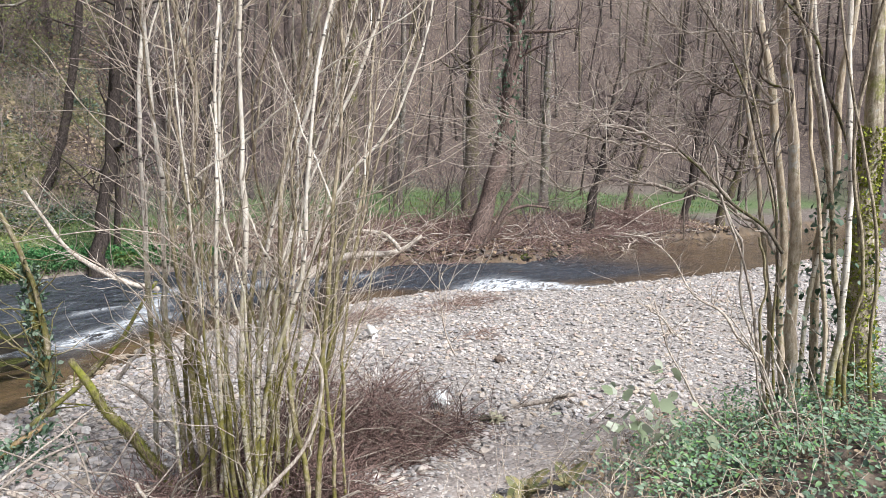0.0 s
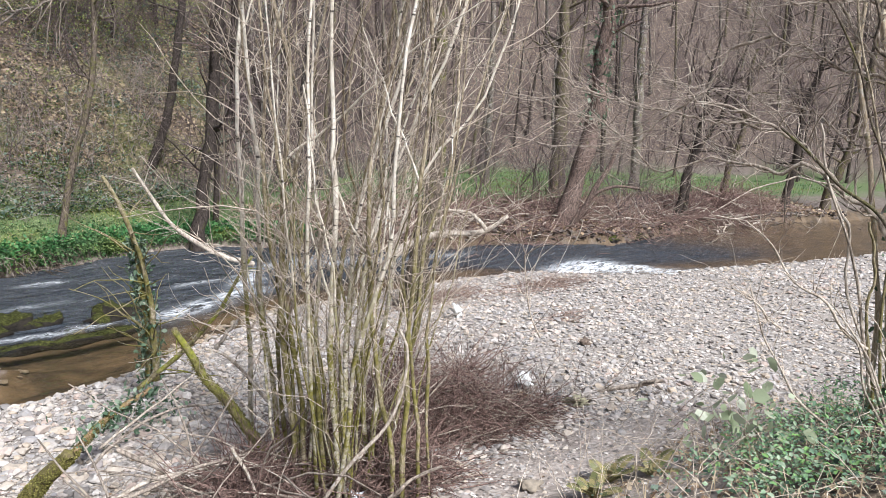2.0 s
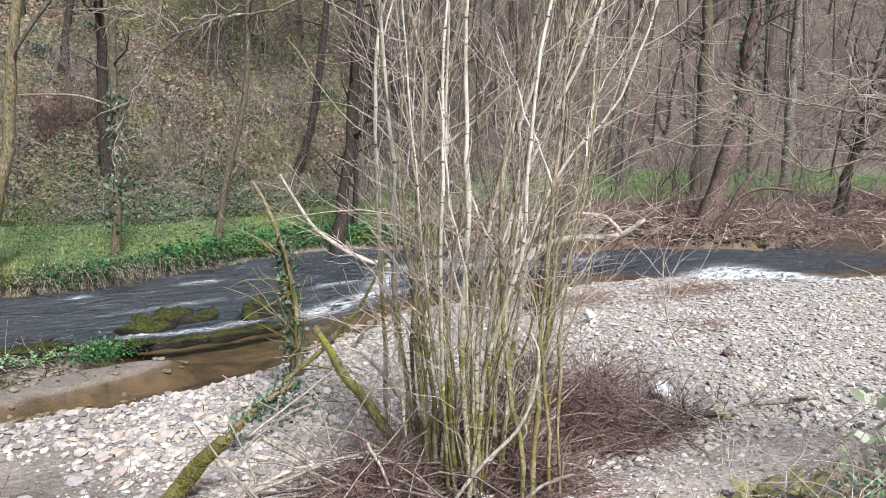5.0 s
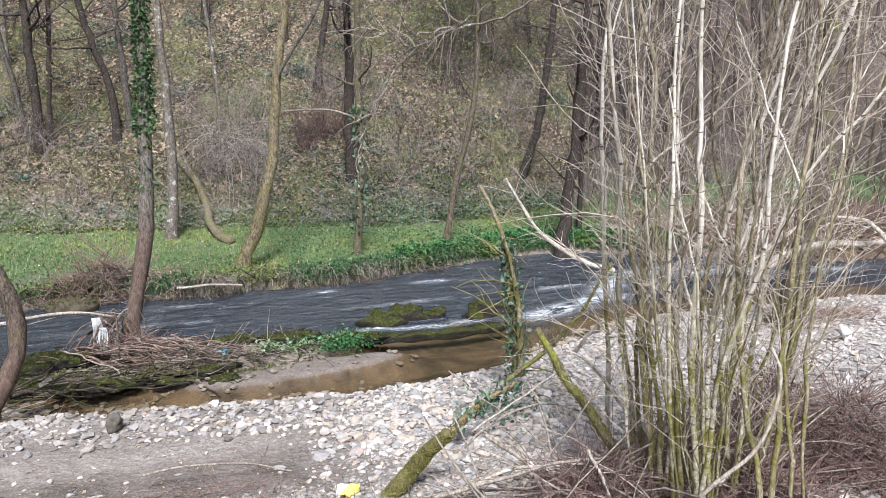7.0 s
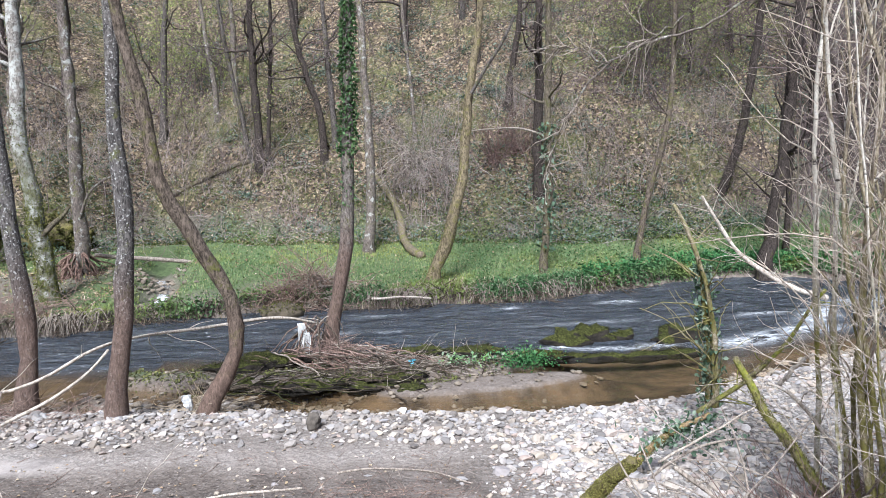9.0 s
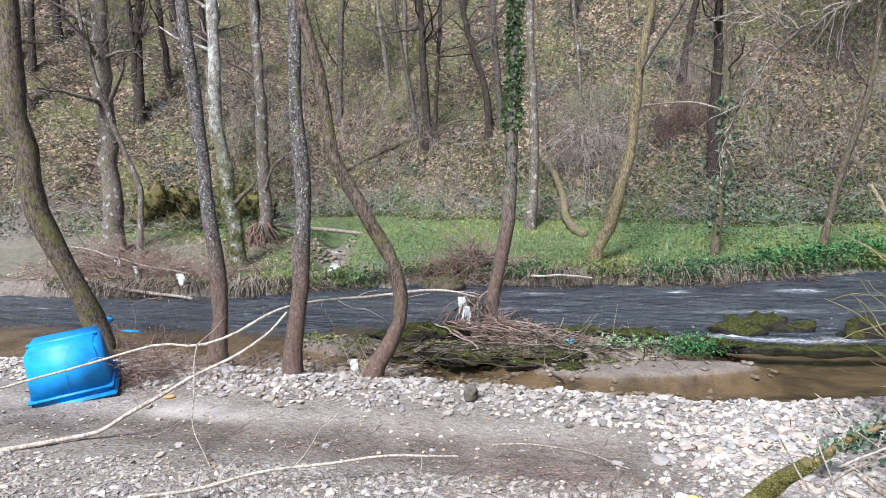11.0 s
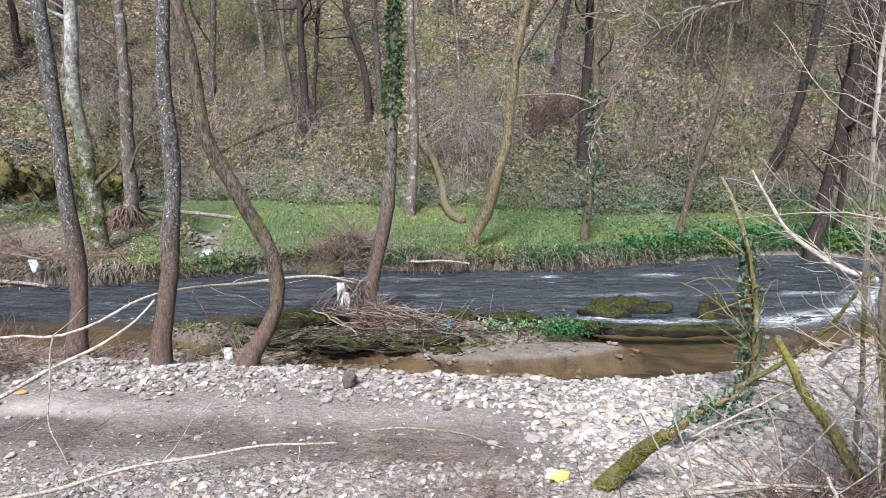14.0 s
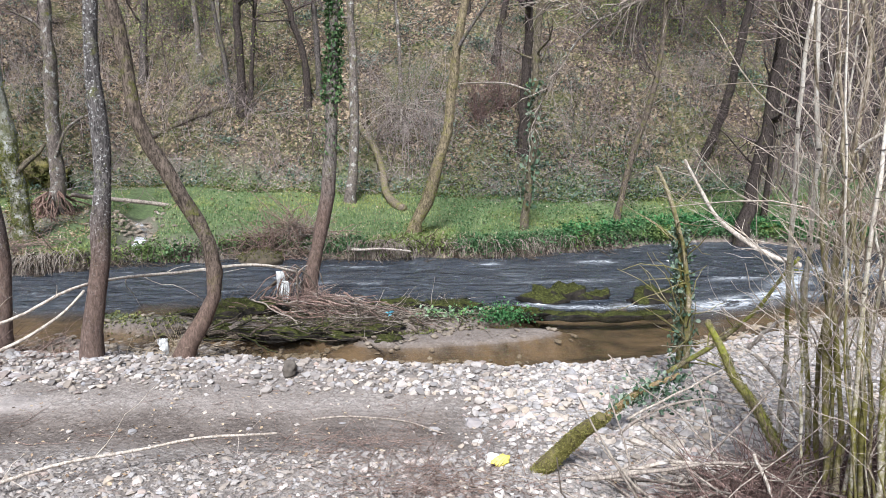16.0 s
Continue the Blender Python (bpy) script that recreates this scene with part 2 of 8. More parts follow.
    bed = n.ramp(n.noise(1.6, 6, 0.6), (0.35, (0.05, 0.036, 0.022)), (0.6, (0.15, 0.105, 0.062)))
    c = n.mix(wet, c, bed)
    pool = n.attribute("silt_pool")[2]
    c = n.mix(pool, c, n.ramp(n.noise(6, 5, 0.6), (0.3, (0.3, 0.265, 0.238)), (0.7, (0.4, 0.36, 0.33))))
    relief = n.math("ADD", n.math("ADD", n.noise(35, 5), n.noise(9, 5, 0.7)), cell.outputs[0])
    return n.done(c, n.math("MULTIPLY", relief, n.math("SUBTRACT", 1.0, n.math("MULTIPLY", pool, 0.9))), 0.65, 0.03)


def water_mat():
    """Clear shallow water: a tinted see-through body under a rippled gloss, with foam where it breaks, and sky
    reflection and glints put into the colour.
    """
    n = Nodes("stream_water", 0.08, 0.5)
    out = n.t.nodes["Material Output"]
    h1 = n.noise(1.5, 5, 0.58, (0.6, 1.5, 1.0), 0.9)
    h2 = n.noise(7.0, 4, 0.6, (0.55, 1.5, 1.0), 0.4)
    calm = n.attribute("calm")[2]
    height = n.math("ADD", h1, n.math("MULTIPLY", h2, 0.22))
    strength = n.math("SUBTRACT", 1.0, n.math("MULTIPLY", calm, 0.82))
    bump = n.add("ShaderNodeBump", Height=height, Strength=strength, Distance=0.6).outputs[0]
    gloss = n.add("ShaderNodeBsdfGlossy", Color=(0.95, 0.97, 1.0, 1), Roughness=0.11, Normal=bump).outputs[0]
    deep = n.attribute("deep")[2]
    tint = n.mix(deep, (0.9, 0.83, 0.7), (0.16, 0.18, 0.19))
    clear = n.add("ShaderNodeBsdfTransparent", Color=tint).outputs[0]
    fres = n.add("ShaderNodeFresnel", IOR=1.38, Normal=bump).outputs[0]
    # Blue-grey diffuse: some murk, mostly the sky's reflection put into the colour.
    silt = n.add("ShaderNodeBsdfDiffuse", Color=(0.085, 0.1, 0.125, 1), Normal=bump).outputs[0]
    murk_and_sky = n.add("ShaderNodeMixShader", Fac=n.math("MULTIPLY", deep, 0.5))
    n.t.links.new(clear, murk_and_sky.inputs[1]), n.t.links.new(silt, murk_and_sky.inputs[2])
    body = n.add("ShaderNodeMixShader", Fac=fres)
    n.t.links.new(murk_and_sky.outputs[0], body.inputs[1]), n.t.links.new(gloss, body.inputs[2])
    foam = n.attribute("foam")[2]
    froth_and_glint = n.math("MULTIPLY", foam, n.ramp(n.noise(6.5, 7, 0.75, (0.5, 1.4, 1.0), 0.8), (0.41, 0.0), (0.62, 1.0)))
    # Pale streaks off the rapids: ripple highlights painted in white diffuse.
    glint = n.ramp(n.noise(2.6, 8, 0.74, (0.45, 2.0, 1.0), 1.6), (0.58, 0.0), (0.8, 0.45))
    froth_and_glint = n.math("MAXIMUM", froth_and_glint, n.math("MULTIPLY", glint, n.math("SUBTRACT", 1.0, calm)))
    white = n.add("ShaderNodeBsdfDiffuse", Color=(0.82, 0.85, 0.87, 1)).outputs[0]
    mixed = n.add("ShaderNodeMixShader", Fac=froth_and_glint)
    n.t.links.new(body.outputs[0], mixed.inputs[1]), n.t.links.new(white, mixed.inputs[2])
    n.t.links.new(mixed.outputs[0], out.inputs[0])
    return n.mat


def capped_rock_mat():
    """Dark wet rock with a moss cap on what faces up."""
    n = Nodes("mossy_rock", 0.85, 0.15)
    rock = n.ramp(n.noise(7, 6, 0.7), (0.35, (0.01, 0.009, 0.008)), (0.75, (0.055, 0.046, 0.036)))
    up = n.add("ShaderNodeSeparateXYZ", Vector=n.add("ShaderNodeNewGeometry").outputs["Normal"]).outputs[2]
    cap = n.ramp(n.math("ADD", up, n.math("MULTIPLY", n.noise(5, 5, 0.75), 0.7)), (0.92, 0.0), (1.12, 1.0))
    moss = n.ramp(n.noise(24, 6, 0.8), (0.38, (0.016, 0.019, 0.005)), (0.52, (0.05, 0.054, 0.014)), (0.66, (0.13, 0.132, 0.036)))
    return n.done(n.mix(cap, rock, moss), n.noise(30, 6, 0.75), 0.9, 0.05)


GROUND, WATER = ground_mat(), water_mat()


# ---- the lie of the land ----
def soft(v):
    v = np.clip(v, 0, 1)
    return v * v * (3 - 2 * v)


WAVES = np.random.default_rng(5).normal(size=(14, 3))


def ripple(x, y, size=1.0):
    """Smooth uneven ground between about -1 and 1."""
    total = 0
    for i, (a, b, c) in enumerate(WAVES):
        k = 1.25 ** i / size
        total = total + np.sin((a * x + b * y) * k + 7 * c) / (1.5 + 0.35 * i)
    return total / 3.0


def near_shore(x):
    base = np.interp(x, (-60, -12, -6.6, -3, 0, 1.7, 3.3, 5.2, 6.5, 9, 11.9, 13.5, 14.7, 15.9, 18, 20, 24, 32, 60, 120),
                     (11, 10.4, 10.2, 9.95, 9.5, 9.3, 9.55, 10.15, 10.75, 10.9, 10.85, 10.4, 9.1, 7.8, 6.9, 6.2, 5.25, 3.5, -1, -9))
    return base + 0.09 * ripple(x, 0 * x, 0.4)


def far_shore(x):
    base = np.interp(x, (-60, -12, -7.4, -6, -4.5, -3.3, -1.2, 0.2, 3, 6, 9.6, 12, 14, 15.5, 17, 18.5, 19.5, 21, 28, 32, 35, 60, 120),
                     (15, 15.4, 15.6, 16.6, 16.8, 17.6, 17, 17.2, 17.3, 18.3, 18.7, 17.2, 15.6, 14, 13.2, 12.2, 11.2, 11.3, 11.3, 10.4, 9, 4, -3))
    return base + 0.14 * ripple(x, 3 + 0 * x, 0.5)


def level(x):
    """Height of the stream's surface: it drops twice on its way."""
    return 0.12 * soft((x - 5.5) / 2.0) + 0.18 * soft((x - 14.5) / 2.5)


def toe(turn):
    """Distance at which the wooded slope begins, by compass turn in degrees to the right."""
    return np.interp(turn, (-180, -120, -60, -35, -26, -19, -12, -5, 5, 12, 20, 28, 36, 45, 55, 70, 90, 120, 180),
                     (34, 30, 27, 25.5, 25, 27.5, 24.5, 23.2, 22.6, 22.6, 23.5, 26, 34, 46, 54, 60, 62, 50, 34))


def island(x, y):
    """The bar of stones and flotsam in mid-stream, 0 to 1."""
    mid = np.interp(x, (-6, -3.5, 0, 1.5, 2.8), (11.7, 11.6, 11.7, 11.75, 11.95))
    half = np.interp(x, (-5.6, -4.4, -2, 0.5, 2.0, 2.9), (0.0, 0.75, 1.25, 1.15, 0.6, 0.0))
    return soft(1.6 * (1 - np.abs(y - mid) / np.maximum(half, 1e-3)) + 0.25 * ripple(x, y, 0.3)) * soft((2.95 - x) / 0.9) * soft((x + 5.7) / 0.9)


def bank_foot(x):
    return np.interp(x, (-30, -4, 0, 3, 6, 9, 14, 30), (4.4, 4.1, 3.7, 3.4, 3.1, 1.6, -1.5, -8))


def brook_line(y):
    """Where the side brook runs, by its distance across the meadow."""
    return -6.35 - 0.3 * (y - 18) + 0.12 * np.sin(2.3 * y)


def height(x, y):
    x, y = np.asarray(x, float), np.asarray(y, float)
    near, far, lv = near_shore(x), far_shore(x), level(x)
    # stream bed, shallow by the gravel, with the bar
    edge = np.minimum(y - near, far - y)
    bed = -0.05 - 0.3 * soft(edge / 1.6) - 0.25 * soft((y - near - 2.6) / 1.2) * soft((far - y) / 0.8)
    sand = np.exp(-((x - 1.1) / 1.8) ** 2 - ((y - 10.75 - 0.14 * (x - 1)) / 0.42) ** 2)
    bed = np.maximum(bed, -0.3 + 0.345 * soft(sand * 1.9))
    bed = np.maximum(bed, -0.35 + 0.47 * island(x, y) + 0.04 * ripple(x, y, 0.25))
    flat_mud = soft((-1.7 - x) / 0.8) * soft((x + 8.5) / 1.0) * soft((near + 1.15 + 0.25 * ripple(x, y, 0.5) - y) / 0.4)
    bed = np.maximum(bed, -0.35 + (0.36 + 0.06 * ripple(x, y, 0.22) + 0.03 * ripple(x, y, 0.1)) * flat_mud)
    # gravel bank, muddy track and the slope up to the path
    d = near - y
    bank = 0.24 * soft(d / 0.6) + 0.16 * soft((d - 1.2) / 4.0) - 0.07 * np.exp(-((y - 7.1 + 0.05 * x) / 0.7) ** 2) * soft((3 - x) / 3)
    bank = bank + 0.035 * ripple(x, y, 0.5) * soft(d / 0.4)
    s = bank_foot(x) - y
    bank = bank + 0.32 * soft((s + 1.5) / 1.8) + 1.2 * soft(s / 3.3) + 0.05 * ripple(x, y, 0.7) * soft(s)
    # far bank, meadow and hill
    e = y - far
    r, turn = np.hypot(x, y), np.degrees(np.arctan2(x, y))
    flat = 0.34 * soft((e + 0.05) / 0.25) + 0.41 * soft((e - 0.3) / 4.5) + 0.06 * ripple(x, y, 0.8) * soft(e)
    gully = np.exp(-((x - brook_line(y)) / 0.55) ** 2) * soft((25 - y) / 4) * soft((e + 0.5) / 0.6)
    flat = flat - 0.55 * gully
    over = r - toe(turn) + 0.7 * ripple(x, y, 3.0)
    over = np.where(over > -3, np.log1p(np.exp(np.clip(over * 1.6, -20, 60))) / 1.6, 0)
    hill = 140 * (1 - np.exp(-over * 0.78 / 140)) + 0.35 * ripple(x, y, 1.6) * soft(over / 3)
    z = np.where(y < near, bank, np.where(y > far, flat, bed)) + lv
    return z + np.where((y > far) | (np.abs(turn) > 105), hill, 0)


# ---- lines of trunks, limbs and fallen wood: points, thick end, thin end ----
TREE_A = ([(-5.40, 9.81, 0.20), (-5.30, 9.87, 1.12), (-5.32, 9.86, 2.10), (-5.39, 9.82, 3.12), (-5.42, 9.80, 4.40), (-5.46, 9.78, 5.11)], 0.134, 0.097)
TREE_LICHEN = ([(-8.65, 17.25, 0.20), (-8.69, 17.23, 1.05), (-8.73, 17.21, 2.02), (-8.82, 17.17, 3.04), (-8.88, 17.14, 4.62), (-8.83, 17.16, 6.33)], 0.233, 0.142)
TREE_B = ([(-4.04, 9.47, 0.25), (-3.90, 9.53, 1.20), (-3.81, 9.57, 2.14), (-3.77, 9.59, 3.65), (-3.72, 9.60, 5.09)], 0.144, 0.086)
TREE_C = ([(-2.88, 9.47, 0.18), (-2.67, 9.53, 0.48), (-2.44, 9.59, 0.87), (-2.36, 9.62, 1.35), (-2.47, 9.59, 1.83), (-2.70, 9.52, 2.30), (-2.99, 9.44, 2.84), (-3.21, 9.36, 3.65), (-3.30, 9.33, 4.35), (-3.44, 9.28, 5.03)], 0.116, 0.079)
TREE_D = ([(-1.53, 12.86, 0.28), (-1.29, 12.89, 1.25), (-1.15, 12.90, 2.19), (-1.06, 12.91, 3.21), (-1.01, 12.91, 4.20), (-0.95, 12.91, 5.64)], 0.153, 0.083)
TREE_E = ([(0.56, 18.19, 0.45), (0.89, 18.18, 1.22), (1.24, 18.16, 2.38), (1.50, 18.14, 3.79), (1.68, 18.12, 5.43), (1.87, 18.10, 6.49)], 0.161, 0.093)
TREE_F = ([(-1.25, 21.67, 0.74), (-1.13, 21.68, 2.16), (-1.11, 21.68, 4.67), (-1.17, 21.68, 7.08)], 0.153, 0.112)
TREE_G = ([(3.59, 18.88, 0.44), (3.70, 18.86, 1.59), (3.77, 18.85, 2.93), (3.77, 18.85, 4.52), (3.81, 18.84, 6.62)], 0.111, 0.087)
TREE_G2 = ([(4.48, 24.00, 2.11), (4.46, 24.00, 3.88), (4.51, 23.99, 5.70), (4.52, 23.99, 7.47)], 0.187, 0.142)
TREE_H = ([(6.29, 19.33, 0.48), (6.41, 19.29, 1.39), (6.62, 19.22, 2.47), (6.95, 19.10, 3.81), (7.18, 19.02, 5.39), (7.20, 19.01, 6.65)], 0.094, 0.063)
TREE_K = ([(10.75, 24.00, 2.02), (11.20, 23.80, 3.52), (11.56, 23.62, 5.85), (11.74, 23.53, 7.40)], 0.15, 0.115)
TREE_I = ([(9.41, 18.21, 0.45), (9.52, 18.16, 1.37), (9.70, 18.06, 2.81), (9.83, 17.99, 4.75), (9.96, 17.92, 6.47)], 0.2, 0.13)
TREE_J = ([(-9.06, 19.80, 0.69), (-8.96, 19.84, 1.64), (-8.95, 19.85, 3.05), (-8.90, 19.87, 5.32), (-8.92, 19.86, 6.78)], 0.21, 0.14)
HILL_1 = ([(-5.50, 27.16, 3.26), (-5.50, 27.16, 5.58), (-5.52, 27.15, 7.99)], 0.176, 0.125)
HILL_2 = ([(-5.87, 27.57, 3.62), (-6.15, 27.51, 5.61), (-6.55, 27.42, 8.03)], 0.099, 0.073)
HILL_3 = ([(-5.22, 27.28, 3.41), (-5.05, 27.31, 5.59), (-4.85, 27.34, 8.02)], 0.088, 0.072)
HILL_4 = ([(-7.72, 30.34, 5.37), (-7.81, 30.32, 7.18), (-7.97, 30.28, 8.50)], 0.12, 0.091)
HILL_5 = ([(-3.06, 27.12, 3.51), (-3.19, 27.10, 5.58), (-3.61, 27.05, 6.98), (-3.83, 27.02, 7.97)], 0.13, 0.106)
HILL_6 = ([(-2.67, 27.55, 4.04), (-2.74, 27.54, 6.02), (-2.85, 27.53, 8.05)], 0.114, 0.098)
HILL_7 = ([(4.05, 28.41, 5.36), (4.26, 28.38, 6.95), (4.50, 28.34, 8.19)], 0.146, 0.12)
HILL_8 = ([(0.38, 27.32, 4.15), (0.29, 27.32, 6.21), (0.12, 27.32, 8.02)], 0.078, 0.062)
HILL_9 = ([(-13.02, 18.35, 0.67), (-13.00, 18.37, 2.25), (-12.90, 18.44, 4.95), (-12.86, 18.46, 7.12)], 0.289, 0.217)
HILL_10 = ([(-12.13, 18.22, 0.56), (-12.05, 18.28, 2.70), (-12.33, 18.09, 3.75), (-12.67, 17.85, 5.33)], 0.098, 0.063)
HILL_11 = ([(-16.80, 26.10, 4.58), (-16.84, 26.08, 6.76), (-16.85, 26.07, 8.57)], 0.158, 0.12)
HILL_12 = ([(-13.81, 26.25, 4.11), (-13.78, 26.26, 6.29), (-13.50, 26.41, 8.53)], 0.208, 0.153)
HILL_13 = ([(-16.64, 28.14, 6.09), (-16.70, 28.10, 7.63), (-16.77, 28.06, 8.92)], 0.146, 0.126)
LEFT_NEAR = ([(-7.96, 10.65, 0.25), (-8.10, 10.55, 0.93), (-8.27, 10.41, 1.48), (-8.48, 10.25, 2.20), (-8.63, 10.12, 3.71), (-8.59, 10.16, 6.23)], 0.192, 0.147)
ALDER = ([(19.41, 13.07, 0.53), (19.53, 12.89, 1.54), (19.67, 12.67, 2.44), (19.80, 12.47, 3.66), (19.91, 12.29, 5.53), (19.97, 12.20, 7.49)], 0.33, 0.196)
ALDER2 = ([(19.31, 12.86, 0.51), (19.60, 12.41, 1.23), (19.79, 12.11, 2.04), (19.97, 11.80, 2.66), (20.11, 11.56, 3.52)], 0.119, 0.059)
ALDER3 = ([(19.19, 12.68, 0.68), (19.39, 12.37, 1.21), (19.63, 11.99, 1.83), (19.91, 11.52, 2.07), (20.30, 10.82, 2.04)], 0.074, 0.037)
MEADOW_TRUNK = ([(27.20, 18.69, 1.80), (27.20, 18.69, 3.93), (27.18, 18.72, 6.83), (27.15, 18.76, 9.17)], 0.4, 0.25)
STUMP_TREE = ([(8.81, 9.01, 0.46), (8.85, 8.97, 1.09), (8.95, 8.87, 2.02), (9.03, 8.79, 3.21), (9.04, 8.78, 4.56), (9.05, 8.77, 5.67)], 0.223, 0.098)
BANK_1 = ([(25.39, 11.80, 0.45), (25.45, 11.68, 1.83), (25.48, 11.61, 3.22), (25.59, 11.37, 4.59)], 0.143, 0.08)
BANK_2 = ([(30.58, 12.40, 0.35), (30.62, 12.31, 2.33), (30.77, 11.92, 3.92), (30.82, 11.81, 6.34)], 0.169, 0.105)
BANK_3 = ([(34.27, 11.03, 0.91), (34.34, 10.80, 2.87), (34.37, 10.72, 5.00), (34.53, 10.17, 7.35)], 0.207, 0.115)
BANK_4 = ([(35.70, 9.72, 1.00), (35.87, 9.06, 3.48), (35.96, 8.73, 5.35), (36.00, 8.53, 8.73)], 0.212, 0.143)
BANK_5 = ([(24.84, 11.79, 0.49), (24.92, 11.63, 1.79), (25.01, 11.44, 2.87), (25.34, 10.68, 4.37)], 0.141, 0.07)
BG_1 = ([(29.04, 24.50, 0.67), (29.08, 24.46, 4.46), (29.04, 24.51, 10.06)], 0.17, 0.147)
BG_2 = ([(35.12, 19.15, 2.12), (35.07, 19.24, 6.13), (35.07, 19.24, 10.27)], 0.255, 0.206)
DEAD_LEAN = ([(8.60, 14.08, 0.42), (8.11, 14.37, 0.58), (7.54, 14.68, 0.94), (7.07, 14.91, 1.39), (6.74, 15.06, 1.97), (6.42, 15.20, 2.56)], 0.062, 0.034)
IVY_STUMP = ([(3.45, 7.88, 0.52), (3.44, 7.88, 1.19), (3.37, 7.91, 1.75), (3.30, 7.94, 2.29), (3.17, 7.99, 2.68), (3.06, 8.04, 2.91)], 0.05, 0.02)
IVY_STUMP2 = ([(3.46, 7.77, 0.58), (3.44, 7.77, 1.35), (3.39, 7.79, 1.83), (3.29, 7.84, 2.24)], 0.046, 0.022)
R1 = ([(6.02, 0.98, 1.42), (6.01, 1.02, 2.20), (6.01, 1.05, 2.99), (5.99, 1.18, 3.94), (5.95, 1.33, 4.78)], 0.057, 0.047)
R2 = ([(6.30, 1.12, 1.44), (6.29, 1.18, 2.31), (6.29, 1.21, 3.05), (6.25, 1.38, 4.18), (6.22, 1.51, 4.85)], 0.039, 0.038)
R3 = ([(5.86, 0.70, 1.50), (5.86, 0.71, 2.28), (5.86, 0.70, 3.04), (5.86, 0.72, 3.73), (5.84, 0.86, 4.71)], 0.033, 0.024)
R4 = ([(6.58, 0.48, 1.24), (6.57, 0.62, 2.17), (6.57, 0.66, 2.99), (6.57, 0.66, 3.76), (6.57, 0.67, 4.58)], 0.105, 0.05)
R5 = ([(5.97, 0.64, 1.44), (5.96, 0.67, 2.18), (5.95, 0.78, 2.98), (5.93, 0.92, 3.73), (5.90, 1.10, 4.50), (5.88, 1.17, 4.75)], 0.028, 0.02)
R6 = ([(6.73, 0.97, 1.57), (6.72, 1.01, 2.46), (6.72, 1.02, 2.90), (6.73, 0.95, 3.38), (6.73, 0.96, 4.22), (6.74, 0.91, 4.89)], 0.047, 0.031)
R7 = ([(5.49, 1.08, 1.85), (5.49, 1.13, 2.10), (5.48, 1.15, 2.44), (5.48, 1.14, 2.69), (5.47, 1.22, 3.02)], 0.016, 0.01)
R8 = ([(5.52, 0.92, 1.41), (5.50, 1.07, 1.90), (5.47, 1.20, 2.26), (5.45, 1.30, 2.59), (5.45, 1.30, 2.93), (5.41, 1.44, 3.21), (5.38, 1.56, 3.67)], 0.013, 0.009)
R9 = ([(5.27, 0.55, 1.52), (5.25, 0.73, 1.72), (5.23, 0.88, 2.01), (5.20, 1.02, 2.27)], 0.01, 0.007)
LIMB_1 = ([(5.99, 1.16, 2.76), (5.97, 1.24, 2.98), (5.92, 1.46, 3.12), (5.89, 1.60, 3.29), (5.83, 1.81, 3.37), (5.80, 1.90, 3.27), (5.71, 2.14, 3.38), (5.61, 2.39, 3.39), (5.53, 2.58, 3.34), (5.44, 2.76, 3.23)], 0.035, 0.008)
LIMB_2 = ([(5.90, 1.55, 3.25), (5.84, 1.78, 3.49), (5.75, 2.03, 3.66), (5.65, 2.29, 3.79), (5.54, 2.55, 3.85), (5.51, 2.62, 4.15)], 0.025, 0.008)
LIMB_3 = ([(5.85, 2.07, 3.65), (5.71, 2.41, 3.67), (5.60, 2.66, 3.74), (5.42, 3.01, 3.81), (5.22, 3.34, 3.90), (5.12, 3.50, 3.97)], 0.016, 0.006)
LIMB_4 = ([(6.07, 1.25, 4.05), (6.03, 1.44, 4.03), (5.98, 1.65, 4.10), (5.93, 1.82, 4.21), (5.88, 1.97, 4.27), (5.81, 2.16, 4.43), (5.78, 2.25, 4.57)], 0.022, 0.008)
LIMB_5 = ([(5.89, 1.16, 4.08), (5.85, 1.33, 4.16), (5.83, 1.40, 4.35), (5.85, 1.33, 4.62), (5.88, 1.19, 4.71)], 0.017, 0.012)
LIMB_6 = ([(5.95, 1.34, 4.04), (5.88, 1.61, 4.45), (5.84, 1.76, 4.67), (5.81, 1.85, 4.80)], 0.016, 0.01)
LIMB_7 = ([(5.95, 1.34, 4.49), (5.87, 1.66, 4.56), (5.79, 1.93, 4.55), (5.70, 2.17, 4.73), (5.64, 2.32, 4.90)], 0.016, 0.008)
LIMB_8 = ([(6.08, 1.24, 3.51), (6.03, 1.44, 3.52), (5.99, 1.61, 3.63), (5.94, 1.76, 3.76), (5.87, 2.00, 3.87)], 0.016, 0.006)
LIMB_9 = ([(6.69, 3.40, 3.17), (6.57, 3.61, 3.42), (6.39, 3.93, 3.70), (6.19, 4.23, 3.81), (5.99, 4.52, 3.91)], 0.014, 0.007)
DARK_LIMB = ([(6.12, 2.20, 4.44), (6.01, 2.47, 4.24), (5.95, 2.62, 4.05), (5.81, 2.91, 3.69), (5.73, 3.07, 3.57), (5.54, 3.40, 3.47)], 0.021, 0.008)
HAZEL_LIMB = ([(3.02, 3.99, 0.78), (3.16, 3.87, 1.05), (3.38, 3.69, 1.38), (3.46, 3.61, 1.74), (3.46, 3.61, 1.99), (3.42, 3.65, 2.10)], 0.016, 0.01)
